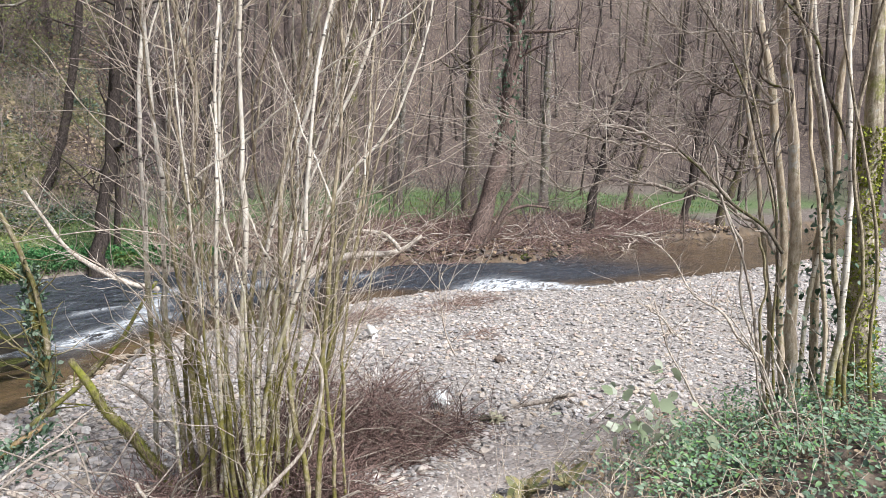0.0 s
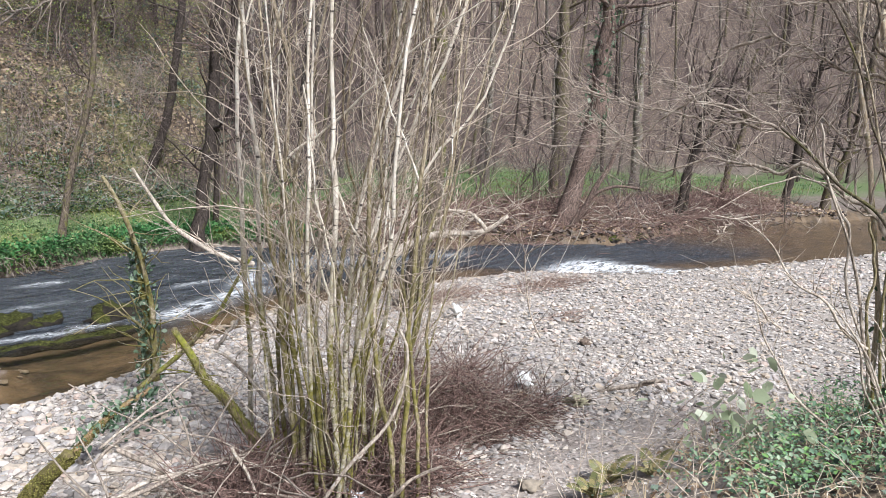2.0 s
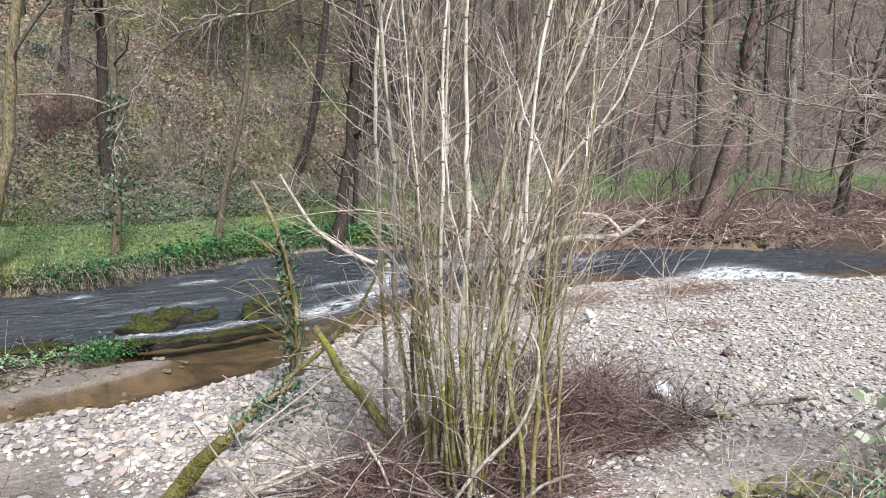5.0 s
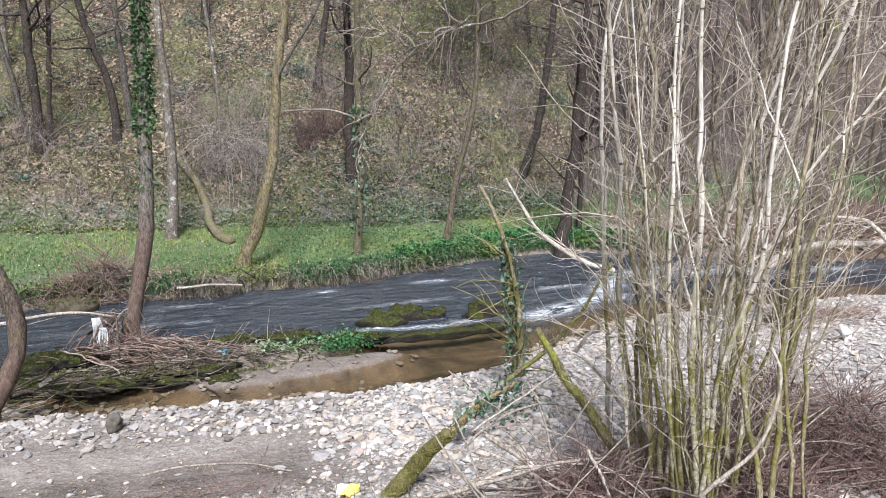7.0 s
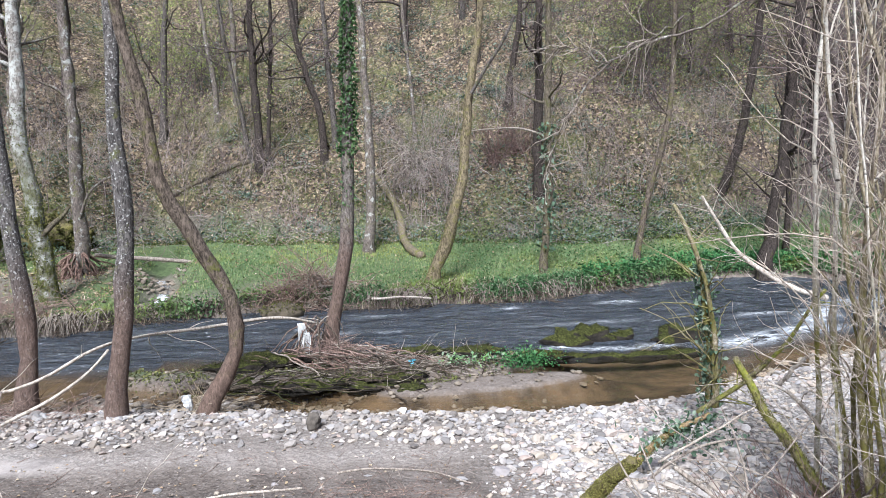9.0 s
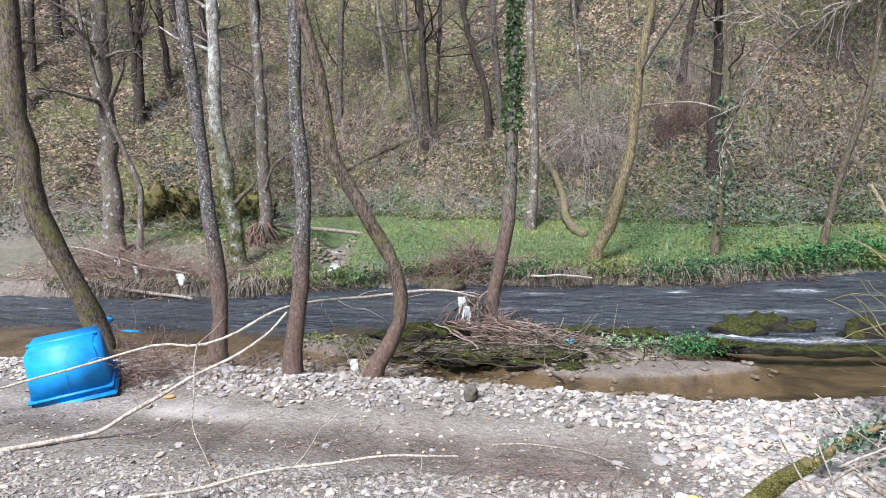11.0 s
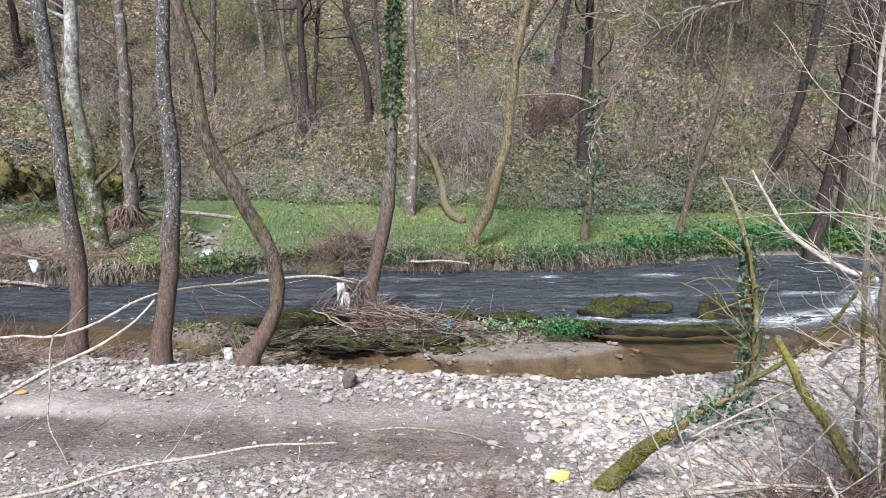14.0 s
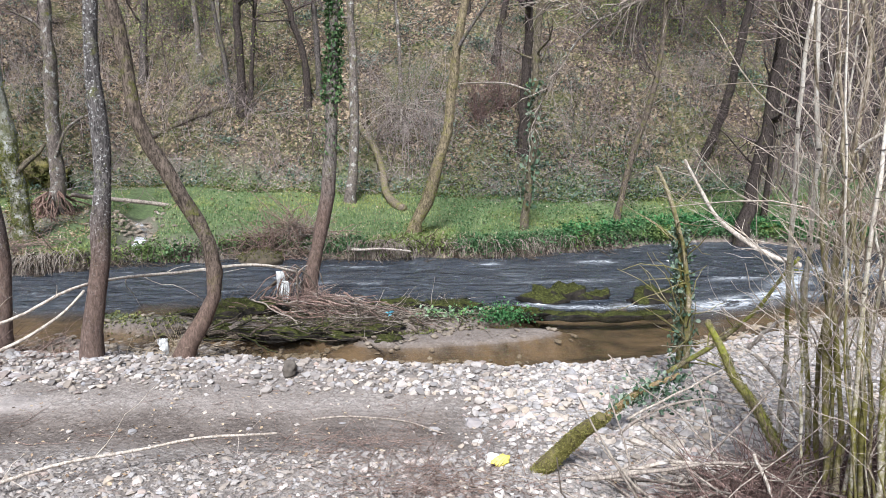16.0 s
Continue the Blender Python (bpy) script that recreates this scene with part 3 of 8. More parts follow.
LONG_BRANCH = ([(-6.1, 6.3, 0.36), (-5.6, 6.62, 0.35), (-5.36, 6.77, 0.37), (-5.08, 6.95, 0.54), (-4.78, 7.15, 0.67), (-4.38, 7.40, 0.88), (-3.89, 7.67, 1.10), (-3.54, 7.84, 1.36), (-3.33, 7.93, 1.57)], 0.029, 0.015)
LONG_ARCH = ([(-8.1, 7.0, 0.3), (-7.4, 7.35, 0.5), (-6.75, 7.62, 0.66), (-6.12, 7.91, 0.79), (-5.77, 8.17, 0.87), (-5.34, 8.45, 0.95), (-5.03, 8.64, 0.88), (-4.70, 8.83, 0.96), (-4.32, 9.24, 1.18), (-4.06, 10.01, 1.16), (-3.34, 11.0, 1.04), (-1.92, 12.0, 0.9), (-1.6, 12.3, 0.75)], 0.013, 0.027)
LONG_TWIG = ([(-4.48, 7.69, 1.17), (-4.32, 7.27, 0.92), (-4.09, 6.79, 0.63), (-3.93, 6.58, 0.51), (-3.75, 6.38, 0.43), (-3.55, 6.19, 0.37)], 0.012, 0.006)
GROUND_BRANCH = ([(-3.73, 5.14, 0.58), (-3.11, 5.53, 0.56), (-2.48, 5.85, 0.56), (-1.81, 6.09, 0.59), (-1.05, 6.26, 0.58)], 0.018, 0.011)
GROUND_BRANCH2 = ([(-0.80, 6.85, 0.41), (-0.37, 6.89, 0.45), (0.09, 6.90, 0.39), (0.44, 6.89, 0.29), (0.85, 6.85, 0.18)], 0.012, 0.007)
DEAD_LIMB = ([(7.63, 8.61, 1.27), (7.83, 8.43, 1.57), (8.08, 8.18, 1.79), (8.40, 7.85, 1.90), (8.79, 7.42, 1.98), (9.03, 7.12, 2.26)], 0.075, 0.034)
DEAD_LIMB2 = ([(7.75, 8.49, 1.70), (7.91, 8.35, 2.02), (8.00, 8.26, 2.41)], 0.06, 0.024)
DEAD_LIMB3 = ([(8.66, 7.26, 2.02), (8.51, 7.43, 2.25), (8.21, 7.77, 2.34)], 0.034, 0.02)
BANK_LOG = ([(-6.46, 21.55, 0.70), (-7.38, 21.25, 0.88), (-8.27, 20.93, 1.00), (-8.97, 20.63, 1.14)], 0.065, 0.065)
HILL_LOG = ([(-1.22, 26.4, 3.12), (-0.82, 25.1, 2.5), (-0.36, 23.6, 1.62), (-0.08, 22.0, 1.02), (0.16, 21.2, 0.83), (0.49, 20.6, 0.8)], 0.1, 0.135)
SPUR_LOG = ([(-9.3, 27.6, 2.35), (-8.65, 27.8, 2.68), (-7.52, 27.93, 3.24), (-6.6, 27.8, 3.55), (-5.94, 27.5, 3.72)], 0.085, 0.11)
YLOG = ([(3.35, 5.22, 0.52), (3.06, 5.39, 1.05), (2.87, 5.50, 1.38), (2.77, 5.55, 1.62), (2.67, 5.59, 1.83)], 0.053, 0.027)
CROSS_BOUGH = ([(2.95, 7.00, 0.81), (3.28, 6.86, 1.10), (3.54, 6.72, 1.44), (3.80, 6.58, 1.87), (3.95, 6.49, 2.18)], 0.029, 0.015)
PALE_STICK = ([(3.56, 5.32, 0.88), (3.34, 5.46, 1.19), (3.14, 5.58, 1.47), (2.96, 5.67, 1.55)], 0.02, 0.013)
PALE_STICK2 = ([(3.57, 6.59, 1.22), (3.70, 6.52, 1.40), (3.83, 6.45, 1.56)], 0.025, 0.015)
HZ_1 = ([(3.25, 4.93, 0.82), (3.12, 5.01, 2.19), (3.08, 5.03, 3.14), (3.03, 5.06, 3.94), (3.00, 5.08, 4.54)], 0.021, 0.014)
HZ_2 = ([(3.19, 4.60, 0.81), (3.09, 4.67, 1.98), (3.07, 4.69, 2.71), (3.09, 4.67, 3.38), (3.11, 4.66, 3.93), (3.01, 4.72, 4.30), (2.96, 4.76, 4.54)], 0.026, 0.017)
HZ_3 = ([(3.25, 4.80, 0.81), (3.18, 4.85, 1.73), (3.28, 4.78, 2.69), (3.35, 4.73, 3.47), (3.47, 4.65, 4.22), (3.50, 4.63, 4.56)], 0.021, 0.012)
HZ_4 = ([(3.33, 4.25, 0.66), (3.28, 4.29, 1.85), (3.31, 4.26, 2.75), (3.30, 4.28, 3.60), (3.30, 4.28, 4.41)], 0.025, 0.016)
HZ_5 = ([(3.31, 4.39, 0.85), (3.24, 4.45, 2.01), (3.13, 4.53, 2.82), (3.04, 4.58, 3.38)], 0.025, 0.013)
HZ_6 = ([(3.42, 4.18, 0.71), (3.38, 4.21, 1.86), (3.47, 4.14, 3.06), (3.61, 4.02, 3.70), (3.73, 3.91, 4.31), (3.75, 3.88, 4.50)], 0.021, 0.013)
HZ_7 = ([(3.65, 4.24, 0.66), (3.56, 4.32, 1.70), (3.64, 4.26, 2.73), (3.82, 4.10, 3.45), (4.00, 3.92, 4.05), (4.10, 3.82, 4.51)], 0.022, 0.012)
HZ_8 = ([(3.63, 4.14, 0.67), (3.69, 4.08, 2.21), (3.82, 3.95, 3.02), (3.96, 3.81, 3.38), (4.15, 3.61, 3.68), (4.27, 3.47, 4.09)], 0.022, 0.01)
HZ_9 = ([(3.59, 3.76, 0.74), (3.60, 3.76, 1.93), (3.63, 3.72, 3.01), (3.67, 3.68, 3.62), (3.67, 3.68, 4.39)], 0.023, 0.012)
HZ_10 = ([(3.55, 3.80, 0.73), (3.40, 3.93, 1.92), (3.36, 3.97, 2.79), (3.39, 3.95, 3.61), (3.49, 3.85, 4.16), (3.54, 3.81, 4.47)], 0.023, 0.012)
HZ_11 = ([(3.28, 4.54, 0.65), (3.32, 4.51, 1.98), (3.33, 4.50, 2.81), (3.28, 4.54, 3.38), (3.29, 4.53, 4.02)], 0.018, 0.01)
HZ_12 = ([(3.82, 3.68, 0.85), (3.80, 3.70, 1.92), (3.84, 3.65, 2.71), (3.91, 3.58, 3.30), (3.95, 3.53, 3.95)], 0.016, 0.008)
HZ_13 = ([(3.76, 3.74, 0.74), (3.70, 3.80, 1.73), (3.63, 3.86, 2.44), (3.68, 3.81, 3.08)], 0.018, 0.009)
HZ_14 = ([(3.41, 5.65, 1.26), (3.37, 5.67, 2.41), (3.35, 5.69, 3.09), (3.37, 5.67, 4.62)], 0.025, 0.018)
HZ_15 = ([(3.55, 4.46, 0.86), (3.51, 4.49, 1.76), (3.58, 4.43, 2.62), (3.69, 4.34, 3.22), (3.79, 4.26, 3.97), (3.82, 4.23, 4.56)], 0.022, 0.014)
HZ_16 = ([(3.24, 4.57, 1.01), (3.20, 4.60, 1.79), (3.04, 4.71, 2.62), (2.99, 4.73, 3.42), (3.05, 4.70, 4.18), (3.06, 4.69, 4.51)], 0.022, 0.013)
MOSS_LOG = ([(1.34, 5.85, 0.35), (1.60, 5.78, 0.67), (1.86, 5.71, 0.93)], 0.078, 0.058)
MOSS_LOG2 = ([(2.16, 6.66, 0.46), (2.39, 6.58, 0.72), (2.59, 6.50, 0.88), (2.82, 6.41, 1.04)], 0.036, 0.023)
SAP_1 = ([(5.30, 1.05, 1.49), (5.25, 1.24, 1.58), (5.21, 1.40, 1.72), (5.14, 1.66, 2.16), (5.09, 1.80, 2.52)], 0.011, 0.005)
SAP_2 = ([(5.48, 1.13, 2.15), (5.45, 1.27, 2.25), (5.42, 1.40, 2.43), (5.37, 1.60, 2.52), (5.32, 1.75, 2.76), (5.25, 1.94, 2.96)], 0.013, 0.005)
SAP_3 = ([(5.24, 0.82, 1.50), (5.22, 0.92, 1.84), (5.19, 1.07, 2.18), (5.14, 1.29, 2.47)], 0.011, 0.005)
SAP_4 = ([(4.59, 3.21, 1.91), (4.54, 3.28, 2.08), (4.50, 3.34, 2.35), (4.48, 3.37, 2.57)], 0.007, 0.004)
SAP_5 = ([(4.97, 1.54, 2.27), (4.93, 1.67, 2.39), (4.89, 1.77, 2.54)], 0.009, 0.005)
STICK_GREY = ([(7.15, 4.31, 0.51), (7.36, 3.95, 0.62), (7.55, 3.56, 0.75)], 0.034, 0.022)
STICK_GREY2 = ([(7.33, 3.89, 0.52), (7.42, 3.72, 0.71), (7.48, 3.59, 0.81)], 0.022, 0.014)
PILE_1 = ([(1.84, 5.29, 0.58), (2.24, 5.13, 0.74), (2.61, 4.96, 0.83), (2.93, 4.77, 0.86)], 0.018, 0.012)
PILE_2 = ([(2.08, 5.41, 0.97), (2.37, 5.30, 0.77), (2.66, 5.16, 0.51), (2.91, 5.02, 0.30)], 0.022, 0.017)
PILE_3 = ([(2.62, 4.61, 1.11), (2.71, 4.55, 0.86), (2.81, 4.49, 0.57)], 0.015, 0.012)
PILE_4 = ([(2.18, 6.23, 0.51), (2.51, 6.10, 0.78), (2.84, 5.96, 0.95), (3.17, 5.79, 0.98)], 0.016, 0.009)
PILE_5 = ([(1.99, 5.55, 0.97), (2.41, 5.38, 1.28), (2.67, 5.26, 1.51)], 0.012, 0.006)
PILE_6 = ([(1.57, 5.27, 0.56), (2.04, 5.11, 0.72), (2.40, 4.95, 0.85), (2.82, 4.72, 0.95)], 0.018, 0.012)
PILE_7 = ([(2.98, 4.50, 0.46), (3.28, 4.29, 0.71), (3.52, 4.10, 0.96)], 0.016, 0.009)
PILE_8 = ([(3.30, 3.75, 0.69), (3.49, 3.59, 0.89), (3.66, 3.41, 1.05)], 0.015, 0.011)
LIMB_E1 = ([(1.67, 17.92, 5.14), (2.00, 17.89, 5.67), (2.52, 17.82, 6.45), (2.77, 17.79, 6.96)], 0.046, 0.035)
LIMB_E2 = ([(3.86, 20.13, 4.16), (3.24, 20.24, 4.35), (2.62, 20.33, 4.37), (1.92, 20.41, 4.33)], 0.033, 0.02)
LIMB_L1 = ([(-8.66, 17.13, 2.03), (-8.40, 17.26, 2.32), (-8.16, 17.38, 2.56), (-8.09, 17.41, 2.69)], 0.086, 0.037)
LIMB_J1 = ([(-8.89, 19.69, 2.28), (-8.57, 19.83, 3.02), (-8.19, 19.99, 3.32), (-7.66, 20.20, 3.45)], 0.041, 0.021)
SWEEP_1 = ([(6.06, 12.62, 6.14), (5.36, 12.93, 5.74), (4.68, 13.19, 5.59), (4.06, 13.40, 5.33), (3.41, 13.58, 4.75), (2.94, 13.69, 3.93), (2.71, 13.73, 3.08)], 0.027, 0.013)
SWEEP_2 = ([(4.73, 12.11, 5.77), (4.26, 12.28, 5.49), (3.84, 12.42, 5.37), (3.51, 12.52, 5.11), (3.04, 12.64, 5.41), (2.58, 12.74, 5.38)], 0.021, 0.008)
PATH_1 = ([(5.71, 1.04, 1.41), (5.69, 1.10, 2.06), (5.69, 1.14, 2.88), (5.65, 1.32, 3.71), (5.61, 1.49, 4.32), (5.59, 1.56, 4.81)], 0.012, 0.008)
PATH_2 = ([(6.24, 0.83, 1.39), (6.24, 0.84, 2.19), (6.23, 0.96, 2.99), (6.21, 1.08, 3.78), (6.20, 1.14, 4.81)], 0.021, 0.014)
PATH_3 = ([(5.68, 0.52, 1.44), (5.67, 0.58, 2.18), (5.67, 0.54, 2.91), (5.66, 0.65, 3.53), (5.67, 0.59, 4.21), (5.68, 0.53, 4.64)], 0.018, 0.012)
PATH_4 = ([(6.53, 0.99, 1.42), (6.52, 1.02, 2.30), (6.53, 0.94, 3.06), (6.53, 0.98, 3.79), (6.50, 1.15, 4.60), (6.49, 1.20, 4.96)], 0.022, 0.015)
PATH_5 = ([(6.77, 1.33, 1.37), (6.76, 1.37, 2.41), (6.73, 1.52, 3.35), (6.69, 1.67, 4.14), (6.69, 1.70, 4.96)], 0.026, 0.019)
PATH_6 = ([(5.59, 0.31, 1.45), (5.58, 0.43, 2.22), (5.58, 0.42, 2.85), (5.58, 0.51, 3.53), (5.56, 0.67, 4.20)], 0.016, 0.01)


# ---- building tools ----
def mesh(name, verts, faces, smooth=True):
    """A mesh from arrays: all faces have the same number of corners."""
    verts, faces = np.asarray(verts, np.float32), np.asarray(faces, np.int32)
    me = bpy.data.meshes.new(name)
    n, k = faces.shape
    me.vertices.add(len(verts)), me.loops.add(n * k), me.polygons.add(n)
    me.vertices.foreach_set("co", verts.ravel())
    me.loops.foreach_set("vertex_index", faces.ravel())
    me.polygons.foreach_set("loop_start", np.arange(0, n * k, k, dtype=np.int32))
    me.polygons.foreach_set("use_smooth", np.full(n, smooth))
    me.update(calc_edges=True)
    return me


def part(name, verts, faces, material, parent=None, label="", smooth=True, kind=""):
    """One mesh object in world coordinates, under its thing if it has one."""
    me = mesh(name, verts, faces, smooth)
    me.materials.append(material)
    ob = new(name, me)
    if parent is not None:
        ob.parent = parent
        ob.matrix_parent_inverse = Matrix.Translation(-parent.matrix_basis.translation)
    return tagged(ob, label=label, kind=kind)


def thing(name, place, label, category, group="", kind=""):
    """An Empty at the foot of a thing, to hold its parts."""
    ob = new(name)
    ob.empty_display_size = 0.1
    ob.location = place
    return tagged(ob, label, category, group, kind)


def unit(v):
    return v / np.maximum(np.linalg.norm(v, axis=-1, keepdims=True), 1e-9)


def tubes(lines, radii, sides=5):
    """Tapered tubes along lines (n, k, 3) with radii (n, k)."""
    lines, radii = np.asarray(lines, float), np.asarray(radii, float)
    n, k, _ = lines.shape
    way = unit(np.gradient(lines, axis=1))
    whole = unit(lines[:, -1] - lines[:, 0])
    ref = np.where(np.abs(whole[:, 2:]) > 0.8, (1.0, 0.13, 0.0), (0.1, 0.13, 1.0))[:, None]
    u = unit(ref - (ref * way).sum(-1, keepdims=True) * way)
    v = np.cross(way, u)
    a = np.arange(sides) * 2 * np.pi / sides
    ring = u[:, :, None] * np.cos(a)[:, None] + v[:, :, None] * np.sin(a)[:, None]
    verts = (lines[:, :, None] + radii[:, :, None, None] * ring).reshape(-1, 3)
    i = np.arange(n)[:, None, None] * k * sides
    j = np.arange(k - 1)[None, :, None] * sides
    s, s2 = np.arange(sides), (np.arange(sides) + 1) % sides
    faces = np.stack([i + j + s, i + j + s2, i + j + sides + s2, i + j + sides + s], -1).reshape(-1, 4)
    return verts, faces


def closed(line, radius, sides):
    """One tube with rounded ends."""
    line = np.concatenate([line[:1] - 0.5 * radius[0] * unit(line[1] - line[0]), line[:1], line[1:], line[-1:] + 0.5 * radius[-1] * unit(line[-1] - line[-2])])
    return tubes(line[None], np.r_[radius[0] * 0.05, radius, radius[-1] * 0.05][None], sides)


def join(*pieces):
    verts, faces, at = [], [], 0
    for v, f in pieces:
        verts.append(v), faces.append(f + at)
        at += len(v)
    return np.concatenate(verts), np.concatenate(faces)


def smooth_line(points, k):
    """k points along a smooth curve through the given ones."""
    p = np.asarray(points, float)
    if len(p) == 2:
        return p[0] + (p[1] - p[0]) * np.linspace(0, 1, k)[:, None]
    gap = np.r_[0, np.cumsum(np.linalg.norm(np.diff(p, axis=0), axis=1))]
    slope = np.gradient(p, gap, axis=0)
    t = np.linspace(0, gap[-1], k)
    i = np.clip(np.searchsorted(gap, t, side="right") - 1, 0, len(p) - 2)
    h = (gap[i + 1] - gap[i])[:, None]
    w = ((t - gap[i])[:, None]) / h
    return ((1 + 2 * w) * (1 - w) ** 2 * p[i] + w * (1 - w) ** 2 * h * slope[i]
            + w * w * (3 - 2 * w) * p[i + 1] + w * w * (w - 1) * h * slope[i + 1])


def grow(rng, start, way, length, k, wobble, lift=0.0):
    """Curved shoots: (n, k, 3)."""
    line, way = [start], unit(way)
    step = (np.asarray(length) / (k - 1))[:, None]
    for _ in range(k - 1):
        way = unit(way + rng.normal(size=way.shape) * wobble + (0, 0, lift))
        line.append(line[-1] + way * step)
    return np.stack(line, 1)


def sprout(rng, lines, radii, n, low, high, angle, spread=0.25):
    """Starts, directions and thicknesses of n shoots that leave the given lines."""
    k = lines.shape[1]
    i = rng.integers(0, len(lines), n)
    t = rng.uniform(low, high, n) * (k - 1)
    j = np.minimum(t.astype(int), k - 2)
    w = (t - j)[:, None]
    start = lines[i, j] * (1 - w) + lines[i, j + 1] * w
    along = unit(lines[i, j + 1] - lines[i, j])
    side = rng.normal(size=(n, 3))
    side = unit(side - (side * along).sum(-1, keepdims=True) * along)
    a = np.radians(angle) + rng.normal(size=n)[:, None] * spread
    return start, np.cos(a) * along + np.sin(a) * side, radii[i, j]


def taper(r0, k, end=0.25):
    return np.asarray(r0)[:, None] * np.linspace(1, end, k)


def leaves(rng, place, size, tilt=0.6, width=0.7, fold=0.18):
    """Small pointed leaves, each its own island: two triangles with a fold."""
    n = len(place)
    size = np.broadcast_to(size, n) * rng.uniform(0.6, 1.35, n)
    yaw, pitch, bank = rng.uniform(0, 2 * np.pi, n), rng.normal(0, tilt, n), rng.normal(0, tilt, n)
    f = np.stack([np.cos(yaw) * np.cos(pitch), np.sin(yaw) * np.cos(pitch), np.sin(pitch)], -1)
    s = np.stack([-np.sin(yaw) * np.cos(bank), np.cos(yaw) * np.cos(bank), np.sin(bank)], -1)
    up = np.cross(f, s)
    L = size[:, None]
    quad = np.stack([place, place + L * (0.5 * f + 0.5 * width * s + fold * up), place + L * f,
                     place + L * (0.5 * f - 0.5 * width * s + fold * up)], 1)
    i = np.arange(n)[:, None] * 4
    return quad.reshape(-1, 3), np.concatenate([i + (0, 1, 2), i + (0, 2, 3)], 1).reshape(-1, 3)


def round_leaves(rng, place, size, tilt=0.5, width=0.8, fold=0.12):
    """Broad leaves with a drawn-out tip, folded along the midrib."""
    n = len(place)
    size = np.broadcast_to(size, n) * rng.uniform(0.5, 1.4, n)
    yaw, pitch, bank = rng.uniform(0, 2 * np.pi, n), rng.normal(0, tilt, n), rng.normal(0, tilt, n)
    f = np.stack([np.cos(yaw) * np.cos(pitch), np.sin(yaw) * np.cos(pitch), np.sin(pitch)], -1)
    s = np.stack([-np.sin(yaw) * np.cos(bank), np.cos(yaw) * np.cos(bank), np.sin(bank)], -1)
    up = np.cross(f, s)
    L = size[:, None]
    pts = [place]
    for along, side, lift in ((0.2, 0.4, 1.0), (0.62, 0.42, 1.0), (1.0, 0.0, -0.4), (0.62, -0.42, 1.0), (0.2, -0.4, 1.0)):
        pts.append(place + L * (along * f + side * width * s + fold * lift * up))
    pts.append(place + L * 0.5 * f)
    i = np.arange(n)[:, None] * 7
    fan = [i + (6, a, b) for a, b in ((0, 1), (1, 2), (2, 3), (3, 4), (4, 5), (5, 0))]
    return np.stack(pts, 1).reshape(-1, 3), np.concatenate(fan, 1).reshape(-1, 3)


def blades(rng, place, length, width=0.012, lean=0.5):
    """Grass blades and straws: bent slips of two triangles and a tip."""
    n = len(place)
    length = np.broadcast_to(length, n) * rng.uniform(0.5, 1.4, n)
    yaw = rng.uniform(0, 2 * np.pi, n)
    out = np.stack([np.cos(yaw), np.sin(yaw), 0 * yaw], -1)
    side = np.stack([-np.sin(yaw), np.cos(yaw), 0 * yaw], -1) * width
    L, b = length[:, None], np.abs(rng.normal(lean, 0.35, n))[:, None]
    mid = place + L * (0.3 * b * out + (0, 0, 0.55))
    tip = place + L * (0.9 * b * out) + L * (0, 0, 1) * np.clip(1 - 0.55 * b, 0.1, 1)
    verts = np.stack([place - side, place + side, mid - 0.8 * side, mid + 0.8 * side, tip], 1).reshape(-1, 3)
    i = np.arange(n)[:, None] * 5
    return verts, np.concatenate([i + (0, 1, 3), i + (0, 3, 2), i + (2, 3, 4)], 1).reshape(-1, 3)


def ball(level_of_detail):
    bm = bmesh.new()
    bmesh.ops.create_icosphere(bm, subdivisions=level_of_detail, radius=1)
    v = np.array([p.co for p in bm.verts])
    f = np.array([[q.index for q in p.verts] for p in bm.faces])
    bm.free()
    return v, f


BALL1, BALL2, BALL3 = ball(1), ball(2), ball(3)
BALL0 = (np.array([(1, 0, 0), (-1, 0, 0), (0, 1, 0), (0, -1, 0), (0, 0, 1), (0, 0, -1)], float),
         np.array([(0, 2, 4), (2, 1, 4), (1, 3, 4), (3, 0, 4), (2, 0, 5), (1, 2, 5), (3, 1, 5), (0, 3, 5)]))


def stone_shapes(rng, shape, count):
    """A few broken and rounded pebbles."""
    v, f = shape
    out = []
    for _ in range(count):
        w = v.copy()
        for _ in range(8):
            d = unit(rng.normal(size=3))
            cut = rng.uniform(0.45, 0.8)
            over = w @ d - cut
            w = w - np.where(over > 0, over, 0)[:, None] * d * 0.8
        out.append(w * (1 + 0.08 * rng.normal(size=(len(w), 1))))
    return out, f


def stones(rng, place, size, shape, flat=0.55):
    """Many stones joined in one mesh."""
    forms, f = stone_shapes(rng, shape, 10)
    n = len(place)
    pick = rng.integers(0, 10, n)
    scale = np.stack([size * rng.uniform(0.8, 1.3, n), size * rng.uniform(0.65, 1.0, n), size * flat * rng.uniform(0.6, 1.2, n)], -1)
    v = np.stack(forms)[pick] * scale[:, None]
    yaw, tip = rng.uniform(0, 2 * np.pi, n)[:, None], rng.normal(0, 0.25, n)[:, None]
    x, y, z = v[..., 0], v[..., 1], v[..., 2]
    x, z = x * np.cos(tip) - z * np.sin(tip), x * np.sin(tip) + z * np.cos(tip)
    v = np.stack([x * np.cos(yaw) - y * np.sin(yaw), x * np.sin(yaw) + y * np.cos(yaw), z], -1) + place[:, None]
    k = v.shape[1]
    return v.reshape(-1, 3), (np.arange(n)[:, None, None] * k + f).reshape(-1, 3)


def on_ground(x, y, lift=0.0):
    return np.stack([x, y, height(x, y) + lift], -1)


